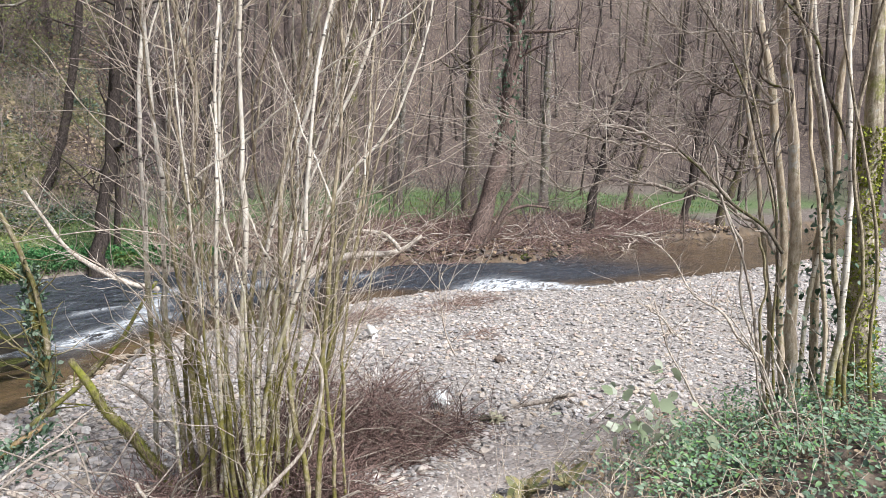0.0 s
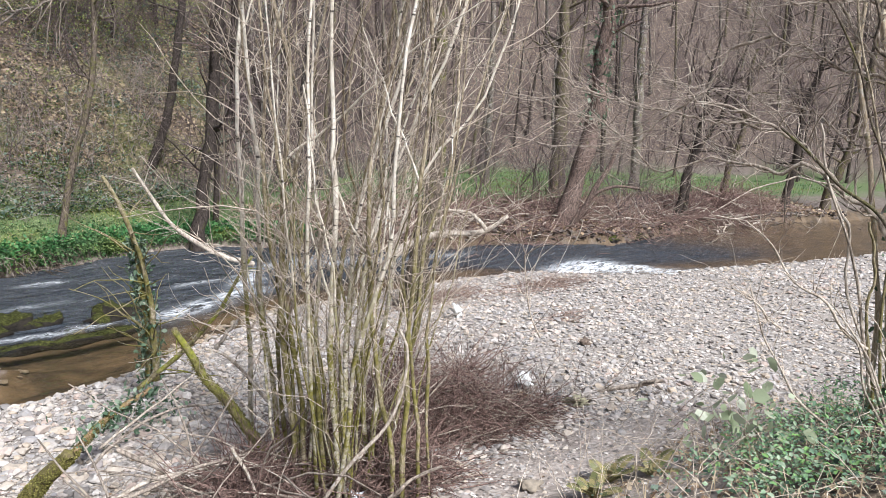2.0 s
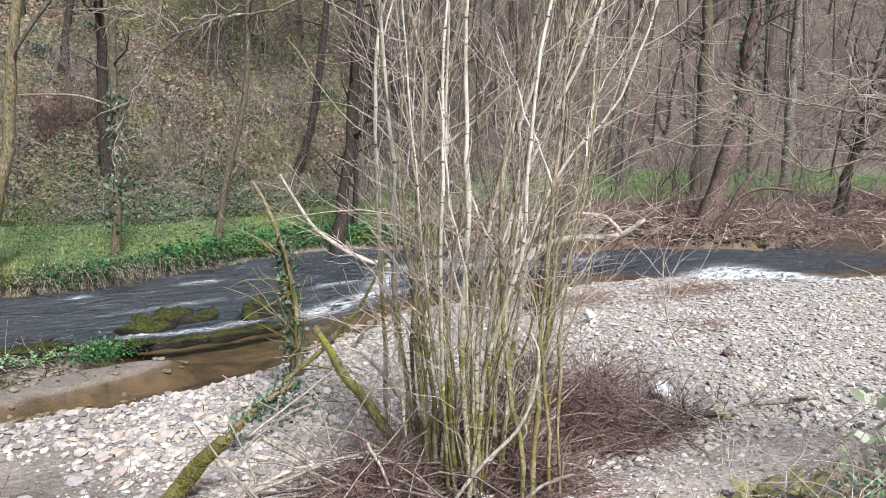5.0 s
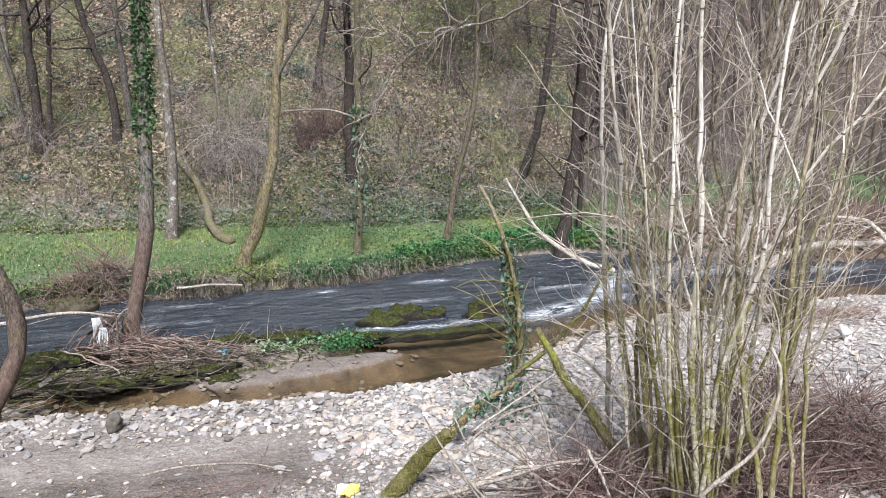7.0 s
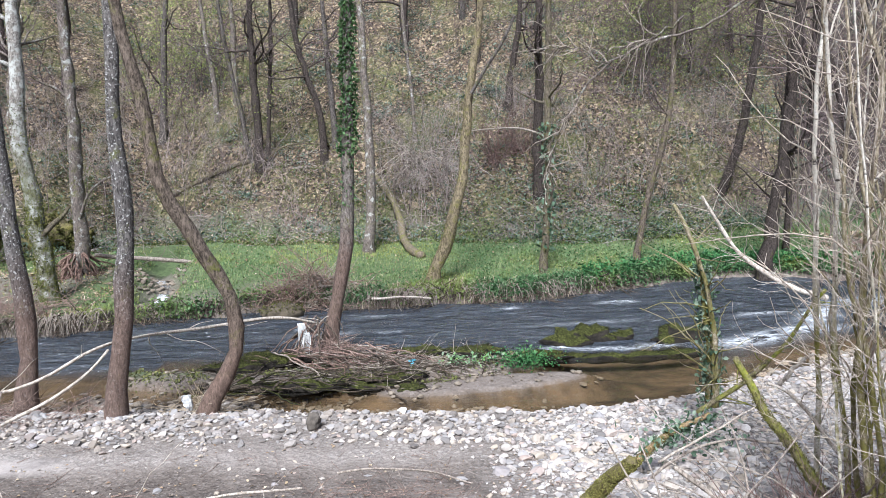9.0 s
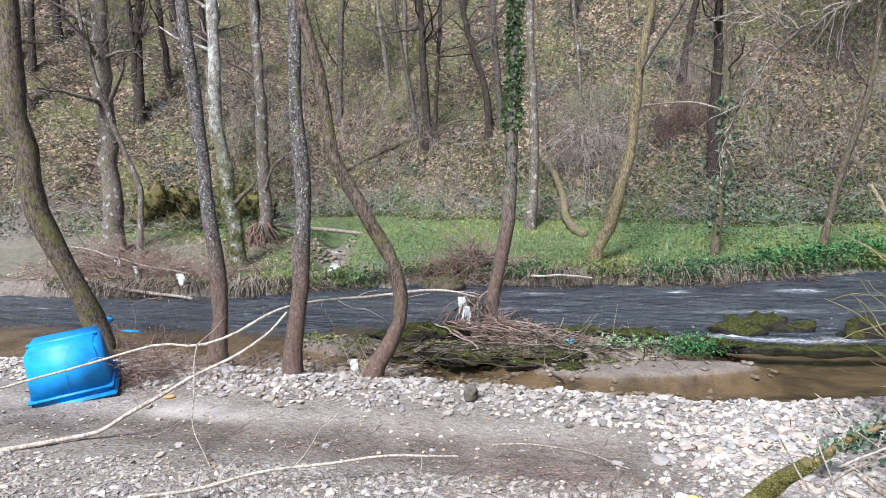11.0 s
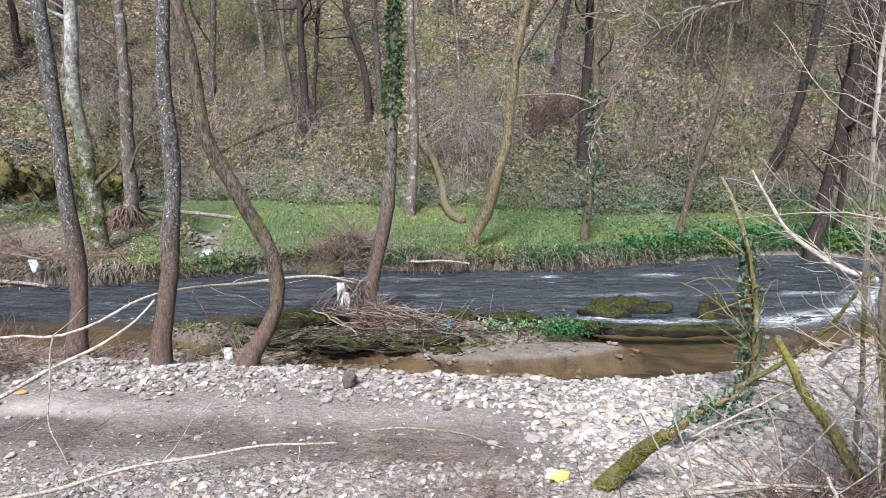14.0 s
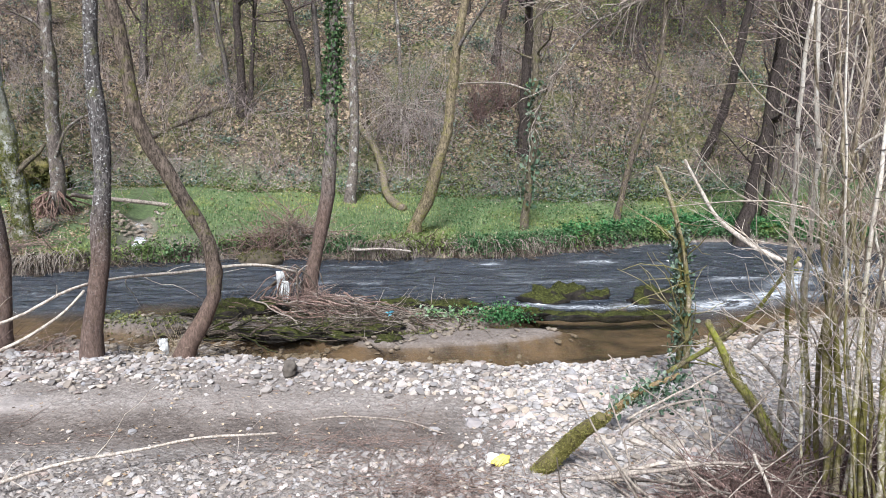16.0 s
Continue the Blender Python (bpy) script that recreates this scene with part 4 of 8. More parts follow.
# ---- ground ----
turns = np.radians(np.r_[np.arange(-180, -48, 4), np.arange(-48, 97, 0.43), np.arange(97, 180, 4)])
reach = np.r_[0.0, np.arange(0.4, 4, 0.25), np.arange(4, 22, 0.125), np.geomspace(22, 60, 95), np.geomspace(62, 700, 32)]
aa, rr = np.meshgrid(turns, reach)
gx, gy = rr * np.sin(aa), rr * np.cos(aa)
gz = height(gx, gy)
rows_n, cols_n = aa.shape
ii, jj = np.meshgrid(np.arange(rows_n - 1), np.arange(cols_n), indexing="ij")
j2 = (jj + 1) % cols_n
quads = np.stack([ii * cols_n + jj, ii * cols_n + j2, (ii + 1) * cols_n + j2, (ii + 1) * cols_n + jj], -1).reshape(-1, 4)
ground = part("ground", np.stack([gx, gy, gz], -1).reshape(-1, 3), quads[:, ::-1], GROUND, kind="structure",
              label="valley floor with gravel, mud, meadow and wooded slope")
tagged(ground, category="ground")
e_far, d_near = gy - far_shore(gx), near_shore(gx) - gy
over = rr - toe(np.degrees(aa))
patch = ripple(gx, gy, 0.9)
slope_up = bank_foot(gx) - gy
grass = soft((e_far - 0.15 + 0.3 * patch) / 0.4) * soft((1.2 - over + 0.9 * patch + 1.6 * ripple(gx, gy, 1.7)) / 2.0)
track = np.exp(-((gy - 7.05 + 0.05 * gx) / 0.75) ** 4) * soft((2.0 - gx + patch) / 1.6) * (d_near > 0)
mud = np.maximum(np.maximum(track, soft((slope_up + 1.1 + patch) / 1.0)), (0.66 + 0.3 * patch) * soft((2.0 - gx + patch) / 1.4)) * (d_near > 0)
mud = np.clip(mud, 0, 1)
bare = soft(1 - np.hypot((gx + 3.4) / 1.6, (gy - 18.4) / 1.0))
bare = np.maximum(bare, soft(1.15 - np.hypot((gx + 5.0) / 1.9, (gy - 17.4) / 1.0) + 0.3 * patch))
bare = np.maximum(bare, 0.85 * soft((-7.7 + 0.8 * patch - gx) / 1.2) * soft((20.6 + 0.8 * patch - gy) / 1.2))
bare = np.maximum(bare, np.exp(-((gx - brook_line(gy)) / 0.55) ** 2) * soft((22 - gy) / 0.8))
mud = np.maximum(mud, bare * (e_far > 0))
mud = np.maximum(mud, np.where(e_far > -0.1, 1, 0))
mud = np.maximum(mud, np.where((gy > near_shore(gx) + 0.5) & (gy < far_shore(gx) - 0.3), 1, 0))
grass = grass * (1 - 0.9 * bare) * (1 - soft((gx - 11) / 2) * soft((4.5 + patch - e_far) / 1.5))
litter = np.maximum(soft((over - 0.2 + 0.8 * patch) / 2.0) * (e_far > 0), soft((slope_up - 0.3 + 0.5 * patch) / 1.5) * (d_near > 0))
moss_bar = island(gx, gy) * soft((ripple(gx, gy, 0.35) + 0.5) * 2) * soft((gy - 11.3) / 0.5)
grass = np.maximum(grass, 0.7 * moss_bar)
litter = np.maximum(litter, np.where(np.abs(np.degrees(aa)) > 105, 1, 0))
wet = soft(-np.maximum(e_far, d_near) / 0.25) * soft((level(gx) + 0.06 - gz) / 0.08)
# Also gives the far bank's foot beyond x = 12 the darker bed colour.
wet = np.maximum(wet, 0.85 * np.exp(-((e_far - 0.15) / 0.45) ** 2) * soft((gx - 12) / 2))
sand = np.exp(-((gx - 1.1) / 1.9) ** 2 - ((gy - 10.75 - 0.14 * (gx - 1)) / 0.5) ** 2)
silt = soft(sand * 2.0) * (d_near < -0.3)
band = np.exp(-((gy - 7.75 + 0.04 * gx + 0.3 * patch) / 0.35) ** 2) * soft((1.5 - gx) / 2)
foot_silt = soft((slope_up + 2.4 + patch) / 1.0) * soft((2.6 + 0.5 * patch - slope_up) / 1.0) * soft((gx - 2.2) / 1.2)
silt = 0.2 * silt
puddle = soft(1.5 - 1.3 * np.hypot((gx + 4.7) / 0.95, (gy - 7.72 + 0.04 * gx) / 0.3) + 0.25 * patch)
mud = np.maximum(mud, puddle)
silt = np.maximum(silt, 0.12 * bare * (e_far > 0))
silt = np.maximum(silt, np.maximum(0.45 * band, np.maximum(np.maximum(foot_silt, puddle), 0.3 * soft(patch * 2))) * (d_near > 0))
litter = litter * (1 - 0.75 * foot_silt)
mossy = soft((33 - np.degrees(aa)) / 7) * soft((np.degrees(aa) + 150) / 25) * np.ones_like(gx)
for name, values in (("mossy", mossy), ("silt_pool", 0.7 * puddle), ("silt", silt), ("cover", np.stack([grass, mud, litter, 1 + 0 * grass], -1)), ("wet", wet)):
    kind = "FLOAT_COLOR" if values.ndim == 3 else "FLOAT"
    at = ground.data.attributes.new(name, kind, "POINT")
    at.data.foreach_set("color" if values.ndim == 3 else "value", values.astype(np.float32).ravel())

# ---- water ----
wx = np.r_[np.linspace(-60, -14, 40), np.arange(-13.9, 32, 0.1), np.linspace(32.5, 120, 60)]
across = np.linspace(0, 1, 84)
x2 = np.repeat(wx[:, None], 84, 1)
lo, hi = near_shore(x2) - 0.35, far_shore(x2) + 0.5
y2 = lo + (hi - lo) * across
RAPIDS = ((2.75, 12.75, 0.3, 0.14, 0.3, 0.9), (3.5, 12.52, 0.6, 0.1, -0.1, 0.85), (4.5, 12.6, 0.45, 0.12, 0.1, 0.6), (6.3, 12.55, 0.75, 0.3, 0.1, 0.9), (7.3, 12.8, 0.9, 0.25, 0.15, 0.7),
          (8.3, 13.9, 1.0, 0.3, 0.9, 0.85), (7.4, 14.3, 0.5, 0.12, 0.0, 0.5), (10.3, 15.1, 1.2, 0.4, 0.2, 0.65), (11.3, 14.5, 1.4, 0.35, -0.2, 0.6), (14.2, 13.6, 0.9, 0.25, -0.2, 0.4),
          (15.75, 9.9, 0.75, 0.5, -0.3, 2.0), (16.2, 8.9, 0.75, 0.42, -1.0, 1.4), (16.75, 7.75, 0.9, 0.4, -1.1, 0.85), (17.8, 7.0, 1.5, 0.4, -0.7, 0.6), (19.8, 6.3, 1.8, 0.35, -0.45, 0.45),
          (-0.6, 16.1, 0.5, 0.1, 0.0, 0.4), (2.2, 16.4, 0.28, 0.1, 0.0, 0.75), (5.0, 16.6, 0.4, 0.12, 0.0, 0.8), (-1.9, 14.6, 0.8, 0.12, 0.1, 0.25), (3.8, 14.6, 1.1, 0.12, 0.1, 0.25))
foam = 0 * x2
for cx, cy, a, b, turn, power in RAPIDS:
    u = (x2 - cx) * math.cos(turn) + (y2 - cy) * math.sin(turn)
    v = -(x2 - cx) * math.sin(turn) + (y2 - cy) * math.cos(turn)
    foam = np.maximum(foam, power * np.exp(-(u / a) ** 2 - (v / b) ** 2))
foam = np.clip(foam * (1.15 + 0.7 * ripple(x2, y2, 0.35)), 0, 1)
deep = soft((y2 - near_shore(x2) - 2.2 - 0.3 * ripple(x2, y2, 0.6)) / 1.0) * np.where(x2 < 5, 1, 0) + np.where(x2 >= 5, soft((y2 - near_shore(x2) - 0.9) / 1.2) * soft((25 - x2) / 6), 0)
deep = np.where(x2 < -4.6, soft((y2 - near_shore(x2) - 1.7) / 1.0), deep)
calm = np.clip(1 - deep, 0, 1) * (1 - foam)
z2 = level(x2) + 0.035 * ripple(x2 * 0.6, y2 * 1.6, 0.22) * (1 - calm) + 0.07 * foam * (0.4 + ripple(x2, y2 * 1.4, 0.16))
nx, ny = x2.shape
ii, jj = np.meshgrid(np.arange(nx - 1), np.arange(ny - 1), indexing="ij")
quads = np.stack([ii * ny + jj, (ii + 1) * ny + jj, (ii + 1) * ny + jj + 1, ii * ny + jj + 1], -1).reshape(-1, 4)
water = part("water", np.stack([x2, y2, z2], -1).reshape(-1, 3), quads, WATER, kind="structure",
             label="dark shallow stream with small white rapids")
tagged(water, category="stream")
water.visible_shadow = False
for name, values in (("foam", foam), ("deep", deep), ("calm", calm)):
    water.data.attributes.new(name, "FLOAT", "POINT").data.foreach_set("value", values.astype(np.float32).ravel())


# ---- the side brook ----
by = np.linspace(16.4, 21.4, 60)
bw = 0.13 + 0.06 * np.sin(5 * by)
side_u = np.linspace(-1, 1, 7)
bx = brook_line(by)[:, None] + bw[:, None] * side_u
b_y = np.repeat(by[:, None], 7, 1)
bz = np.maximum(height(brook_line(by), by)[:, None] + 0.05 + 0.012 * np.sin(9 * b_y + 5 * bx), 0.04)
ii, jj = np.meshgrid(np.arange(59), np.arange(6), indexing="ij")
quads = np.stack([ii * 7 + jj, ii * 7 + jj + 1, (ii + 1) * 7 + jj + 1, (ii + 1) * 7 + jj], -1).reshape(-1, 4)
brook = part("water", np.stack([bx, b_y, bz], -1).reshape(-1, 3), quads, WATER, kind="structure", label="narrow side brook trickling through the meadow")
tagged(brook, category="brook")
brook.visible_shadow = False
b_foam = 0.9 * np.exp(-((b_y - 19.0) / 0.5) ** 2) + 0.7 * np.exp(-((b_y - 20.6) / 0.4) ** 2)
for name, values in (("foam", b_foam), ("deep", 0 * bx + 0.3), ("calm", 0 * bx + 0.4)):
    brook.data.attributes.new(name, "FLOAT", "POINT").data.foreach_set("value", values.astype(np.float32).ravel())


# ---- trees ----
def trunk_line(spec, k, top=None, root=True):
    """The line and radii of a trunk, led down into the ground and up to its top."""
    points, r0, r1 = spec
    p = [np.array(q) for q in points]
    low = float(height(p[0][0], p[0][1]))
    if root and p[0][2] > low - 0.05:
        p.insert(0, np.array((p[0][0], p[0][1], low - 0.12)))
    if top and p[-1][2] < top:
        d = p[-1] - p[-2]
        d = d / np.linalg.norm(d)
        d = d * np.array((0.45, 0.45, 1)) if abs(d[2]) > 0.3 else np.array((0, 0, 1.0))
        p.append(p[-1] + d * 0.5 * (top - p[-1][2]) / d[2])
        p.append(p[-2] + d * (top - p[-2][2]) / d[2] + np.array((0.15, -0.1, 0)))
    line = smooth_line(p, k)
    far = np.r_[0, np.cumsum(np.linalg.norm(np.diff(line, axis=0), axis=1))]
    known = max(np.linalg.norm(np.diff(np.array([np.array(q) for q in points]), axis=0), axis=1).sum(), 0.1)
    radius = np.interp(far, (0, known, max(far[-1], known + 0.01)), (r0, r1, r1 if not top else r1 * 0.3))
    return line, radius


TRUNKS = []


def make_tree(name, spec, material, label, seed, top=14.0, limbs=10, twigs=90, flare=0.35, low=0.35, k=30, sides=10,
              limb_len=2.6, twig_mat=None, lift=0.05, group="", category="tree", split=True):
    rng = np.random.default_rng(seed)
    line, radius = trunk_line(spec, k, top)
    far = np.linspace(0, np.linalg.norm(np.diff(line, axis=0), axis=1).sum(), k)
    radius = radius * (1 + flare * np.exp(-far / 0.35)) * (1 + 0.07 * rng.normal(size=k))
    line = line + rng.normal(size=line.shape) * (radius * 0.15)[:, None] * (far > 0.5)[:, None]
    tree = thing(name, line[0] + (0, 0, 0.1), label, category, group)
    TRUNKS.append(part("trunk", *tubes(line[None], radius[None], sides), material, tree))
    if limbs:
        s, w, r = sprout(rng, line[None], radius[None], limbs, low, 0.97, 62)
        n = rng.uniform(0.4, 1.0, limbs) * limb_len
        l1 = grow(rng, s, w, n, 7, 0.2, lift)
        r1 = taper(np.clip(r * 0.38, 0.012, 0.09), 7)
        made_limbs = [part("limb", *tubes(a[None], b[None], 5 if split else 4), material, tree) for a, b in zip(l1, r1)]
        groups = [(l1[a:a + 1], r1[a:a + 1], made_limbs[a], twigs // limbs) for a in range(limbs)] if split else [(l1, r1, tree, twigs)]
        for lines, radii, holder, n in groups:
            s, w, r = sprout(rng, lines, radii, n, 0.15, 1.0, 48)
            l2 = grow(rng, s, w, rng.uniform(0.3, 1.0, n) * limb_len * 0.55, 5 if split else 4, 0.2, lift * 0.6)
            part("spray", *tubes(l2, taper(np.clip(r * 0.5, 0.006, 0.02), l2.shape[1], 0.4), 3), twig_mat or BARK_HAZE, holder, kind="stuff")
    return tree, line, radius


def ivy_cover(rng, holder_ob, line, radius, low, high, n, size=0.08, spread=1.6, name="ivy", material=None, label="glossy dark green ivy leaves"):
    k = len(line)
    t = rng.uniform(low, high, n) * (k - 1)
    j = np.minimum(t.astype(int), k - 2)
    w = (t - j)[:, None]
    c = line[j] * (1 - w) + line[j + 1] * w
    a = rng.uniform(0, 2 * np.pi, n)
    off = radius[j] * rng.uniform(0.9, spread, n) + 0.02
    p = c + np.stack([np.cos(a) * off, np.sin(a) * off, 0 * a], -1)
    part(name, *(round_leaves if 0.05 < size < 0.068 else leaves)(rng, p, size, 0.9, 0.85), material or IVY, holder_ob, label, kind="stuff")


rng = np.random.default_rng(11)
make_tree("tree", TREE_A, BARK_SHORE, "slender dark tree standing at the water's edge", 21, group="shore trees", low=0.5)
make_tree("tree", TREE_B, BARK_SHORE, "straight dark tree on the stony shore", 22, group="shore trees", low=0.55)
make_tree("tree", TREE_C, BARK_CURVED, "curved leaning tree with mossy bark on the shore", 23, group="shore trees", low=0.6, k=40)
tree, line, radius = make_tree("tree", TREE_LICHEN, BARK_LICHEN, "pale lichen-spotted tree with a mossy foot on the far bank", 24, low=0.4)
TUFT = leafy("bark_moss", (0.06, 0.065, 0.016), (0.12, 0.13, 0.03), (0.22, 0.22, 0.06), rough=0.95, spec=0.1)
ivy_cover(rng, TRUNKS[-1], line, radius, 0.0, 0.2, 2200, 0.04, 1.12, "moss", TUFT, "yellow-green moss on the foot")
ivy_cover(rng, TRUNKS[-1], line, radius, 0.2, 0.36, 500, 0.04, 1.08, "moss", TUFT, "yellow-green moss on the foot")
l, r = trunk_line(LIMB_L1, 10, None, False)
part("limb", *tubes(l[None], r[None], 7), BARK_MOSSY, tree)
tree, line, radius = make_tree("tree", TREE_D, bark("ivy_tree_bark", (0.06, 0.05, 0.042), (0.22, 0.19, 0.165), moss=0.25, speck=0.3, flood=2.2), "leaning tree wrapped in ivy on the stream's stone bar", 25, low=0.65)
ivy_cover(rng, TRUNKS[-1], line, radius, 0.285, 0.6, 2700, 0.06, 1.5, material=IVY_GREEN, label="bright green ivy leaves")
ivy_cover(rng, TRUNKS[-1], line, radius, 0.22, 0.29, 110, 0.055, 1.25, material=IVY_GREEN, label="bright green ivy leaves")
tree, line, radius = make_tree("tree", TREE_E, bark("olive_bark", (0.075, 0.06, 0.036), (0.29, 0.235, 0.15), moss=0.35, green=((0.1, 0.095, 0.025), (0.26, 0.24, 0.07))), "mossy leaning tree with a flared foot on the green far bank", 26, low=0.35, flare=0.9, sides=14)
ivy_cover(rng, TRUNKS[-1], line, radius, 0.0, 0.13, 700, 0.035, 1.08, "moss", TUFT, "yellow-green moss on the foot")
l, r = trunk_line(LIMB_E1, 12, None, False)
part("limb", *tubes(l[None], r[None], 7), BARK_DARK, tree)
make_tree("tree", TREE_F, BARK_GREY, "straight grey tree at the foot of the slope", 27, low=0.4)
tree, line, radius = make_tree("tree", TREE_G, BARK_MOSSY, "thin mossy tree with some ivy on the far bank", 28, low=0.3)
ivy_cover(rng, TRUNKS[-1], line, radius, 0.05, 0.3, 260, 0.12, 1.8)
l, r = trunk_line(LIMB_E2, 12, None, False)
part("limb", *tubes(l[None], r[None], 5), WOOD_GREY, tree)
make_tree("tree", TREE_G2, BARK_FAR, "dark straight tree on the slope", 29)
make_tree("tree", TREE_H, BARK_BROWN, "thin reddish leaning tree on the far bank", 30, low=0.3, limbs=14, twigs=160)
make_tree("tree", TREE_K, BARK_FAR, "dark tree leaning out of the slope", 31)
tree, line, radius = make_tree("tree", TREE_I, BARK_FAR, "thick dark leaning tree at the water's edge", 32, low=0.2, limbs=18, twigs=260)
for spec in (SWEEP_1, SWEEP_2):
    l, r = trunk_line(spec, 26, None, False)
    l = l + rng.normal(size=l.shape) * 0.02
    part("limb", *tubes(l[None], r[None], 5), BARK_GREY, tree)
    s, w, q = sprout(rng, l[None], r[None], 30, 0.2, 1.0, 50)
    part("spray", *tubes(grow(rng, s, w, rng.uniform(0.3, 1.2, 30), 7, 0.25, -0.08), taper(np.full(30, 0.012), 7, 0.4), 3), WOOD_GREY, tree, kind="stuff")
tree, line, radius = make_tree("tree", TREE_J, BARK_GREY, "grey tree with bared roots at the brook's mouth", 33)
l, r = trunk_line(LIMB_J1, 12, None, False)
part("limb", *tubes(l[None], r[None], 5), BARK_GREY, tree)
for i, spec in enumerate((HILL_1, HILL_2, HILL_3, HILL_4, HILL_5, HILL_6, HILL_7, HILL_8, HILL_9, HILL_10, HILL_11, HILL_12, HILL_13)):
    make_tree("tree", spec, BARK_GREY if i in (8, 9) else (BARK_FAR, BARK_DARK, BARK_FAR, BARK_GREY)[i % 4], "bare tree on the wooded slope", 40 + i, group="slope trees", sides=8, low=0.25)
make_tree("tree", LEFT_NEAR, BARK_BROWN, "brown tree bending over the stream's edge", 60, low=0.5)
BARK_ALDER = bark("alder_bark", (0.06, 0.043, 0.036), (0.26, 0.19, 0.16), moss=0.12)
tree, line, radius = make_tree("tree", ALDER, BARK_ALDER, "leaning alder with bared roots on the flood bank", 61, low=0.3, limbs=16, twigs=260)
for spec in (ALDER2, ALDER3):
    l, r = trunk_line(spec, 16, None, False)
    part("side_stem", *tubes(l[None], r[None], 7), BARK_ALDER, tree)
ivy_cover(rng, TRUNKS[-1], line, radius, 0.25, 0.7, 500, 0.14, 1.6)
make_tree("tree", MEADOW_TRUNK, BARK_BROWN, "thick dark tree standing in the meadow", 62, limbs=14, twigs=200)
make_tree("tree", STUMP_TREE, BARK_BROWN, "brown tree on the gravel behind the hazel", 63, low=0.35)
for i, spec in enumerate((BANK_1, BANK_2, BANK_3, BANK_4, BANK_5)):
    make_tree("shrub_tree", spec, BARK_BROWN if i % 2 else BARK_FAR, "small mossy tree on the flood bank", 70 + i, top=7.5, limbs=16, twigs=260, low=0.25, sides=7, group="bank shrubs")
for i, spec in enumerate((BG_1, BG_2)):
    make_tree("tree", spec, BARK_GREY, "bare grey tree in the meadow's edge", 80 + i, sides=7)

# the wood on the slope
wood = np.random.default_rng(3)
made = 0
while made < 150:
    turn = wood.uniform(-47, 92)
    r = toe(turn) + wood.uniform(1.5, 30) + (3 if abs(turn) < 30 else 0)
    x, y = r * math.sin(math.radians(turn)), r * math.cos(math.radians(turn))
    if turn < 32 and r < 31:
        continue
    z = float(height(x, y))
    lean = wood.normal(0, 0.05, 2)
    tall = wood.uniform(8, 15)
    spec = ([(x, y, z - 0.1), (x + lean[0] * 4, y + lean[1] * 4, z + 4), (x + lean[0] * 9 + wood.normal(0, 0.2), y + lean[1] * 9, z + 9)],
            wood.uniform(0.09, 0.24), wood.uniform(0.06, 0.12))
    make_tree("tree", spec, (BARK_FAR, BARK_DARK, BARK_FAR, BARK_GREY, BARK_FAR, BARK_MOSSY)[made % 6], "bare tree in the wood on the slope", 200 + made, top=z + tall,
              limbs=8, twigs=52, low=0.15, k=14, sides=6, flare=0.2, group="slope trees", limb_len=3.0, split=False)
    made += 1

thin = 0
while thin < 130:
    turn = wood.uniform(27, 92)
    r = toe(turn) - 4 + wood.uniform(0, 30)
    x, y = r * math.sin(math.radians(turn)), r * math.cos(math.radians(turn))
    z = float(height(x, y))
    lean = wood.normal(0, 0.09, 2)
    spec = ([(x, y, z - 0.1), (x + lean[0] * 4, y + lean[1] * 4, z + 4), (x + lean[0] * 8 + wood.normal(0, 0.3), y + lean[1] * 8, z + 8)],
            wood.uniform(0.06, 0.17), wood.uniform(0.04, 0.08))
    make_tree("tree", spec, (BARK_FAR, BARK_FAR, BARK_DARK, BARK_MOSSY)[thin % 4], "slender bare tree in the wood behind the meadow", 500 + thin, top=z + wood.uniform(7, 13),
              limbs=6, twigs=44, low=0.12, k=12, sides=5, flare=0.15, group="wood trees", limb_len=3.2, split=False)
    thin += 1

# ---- hazel clump ----
hz = np.random.default_rng(8)
foot = np.array((3.42, 4.4, float(height(3.42, 4.4))))
hazel = thing("hazel_bush", foot, "tall many-stemmed bare hazel clump on the gravel bank", "bush")
stem_lines, stem_radii = [], []
main_stems = []
PALE = (0, 3, 5, 6, 7, 10, 13)
for i, spec in enumerate((HZ_1, HZ_2, HZ_3, HZ_4, HZ_5, HZ_6, HZ_7, HZ_8, HZ_9, HZ_10, HZ_11, HZ_12, HZ_13, HZ_14, HZ_15, HZ_16)):
    l, r = trunk_line(spec, 26, 6.5)
    l = l + (np.cumsum(hz.normal(size=l.shape) * 0.012, 0) * 0.6 + hz.normal(size=l.shape) * 0.006) * (1, 1, 0)
    r = r * (1 + 0.1 * hz.normal(size=26))
    stem_lines.append(l), stem_radii.append(r)
    main_stems.append(part("stem", *tubes(l[None], r[None], 8), BARK_PALE if i in PALE else BARK_HAZEL, hazel))
stems = []
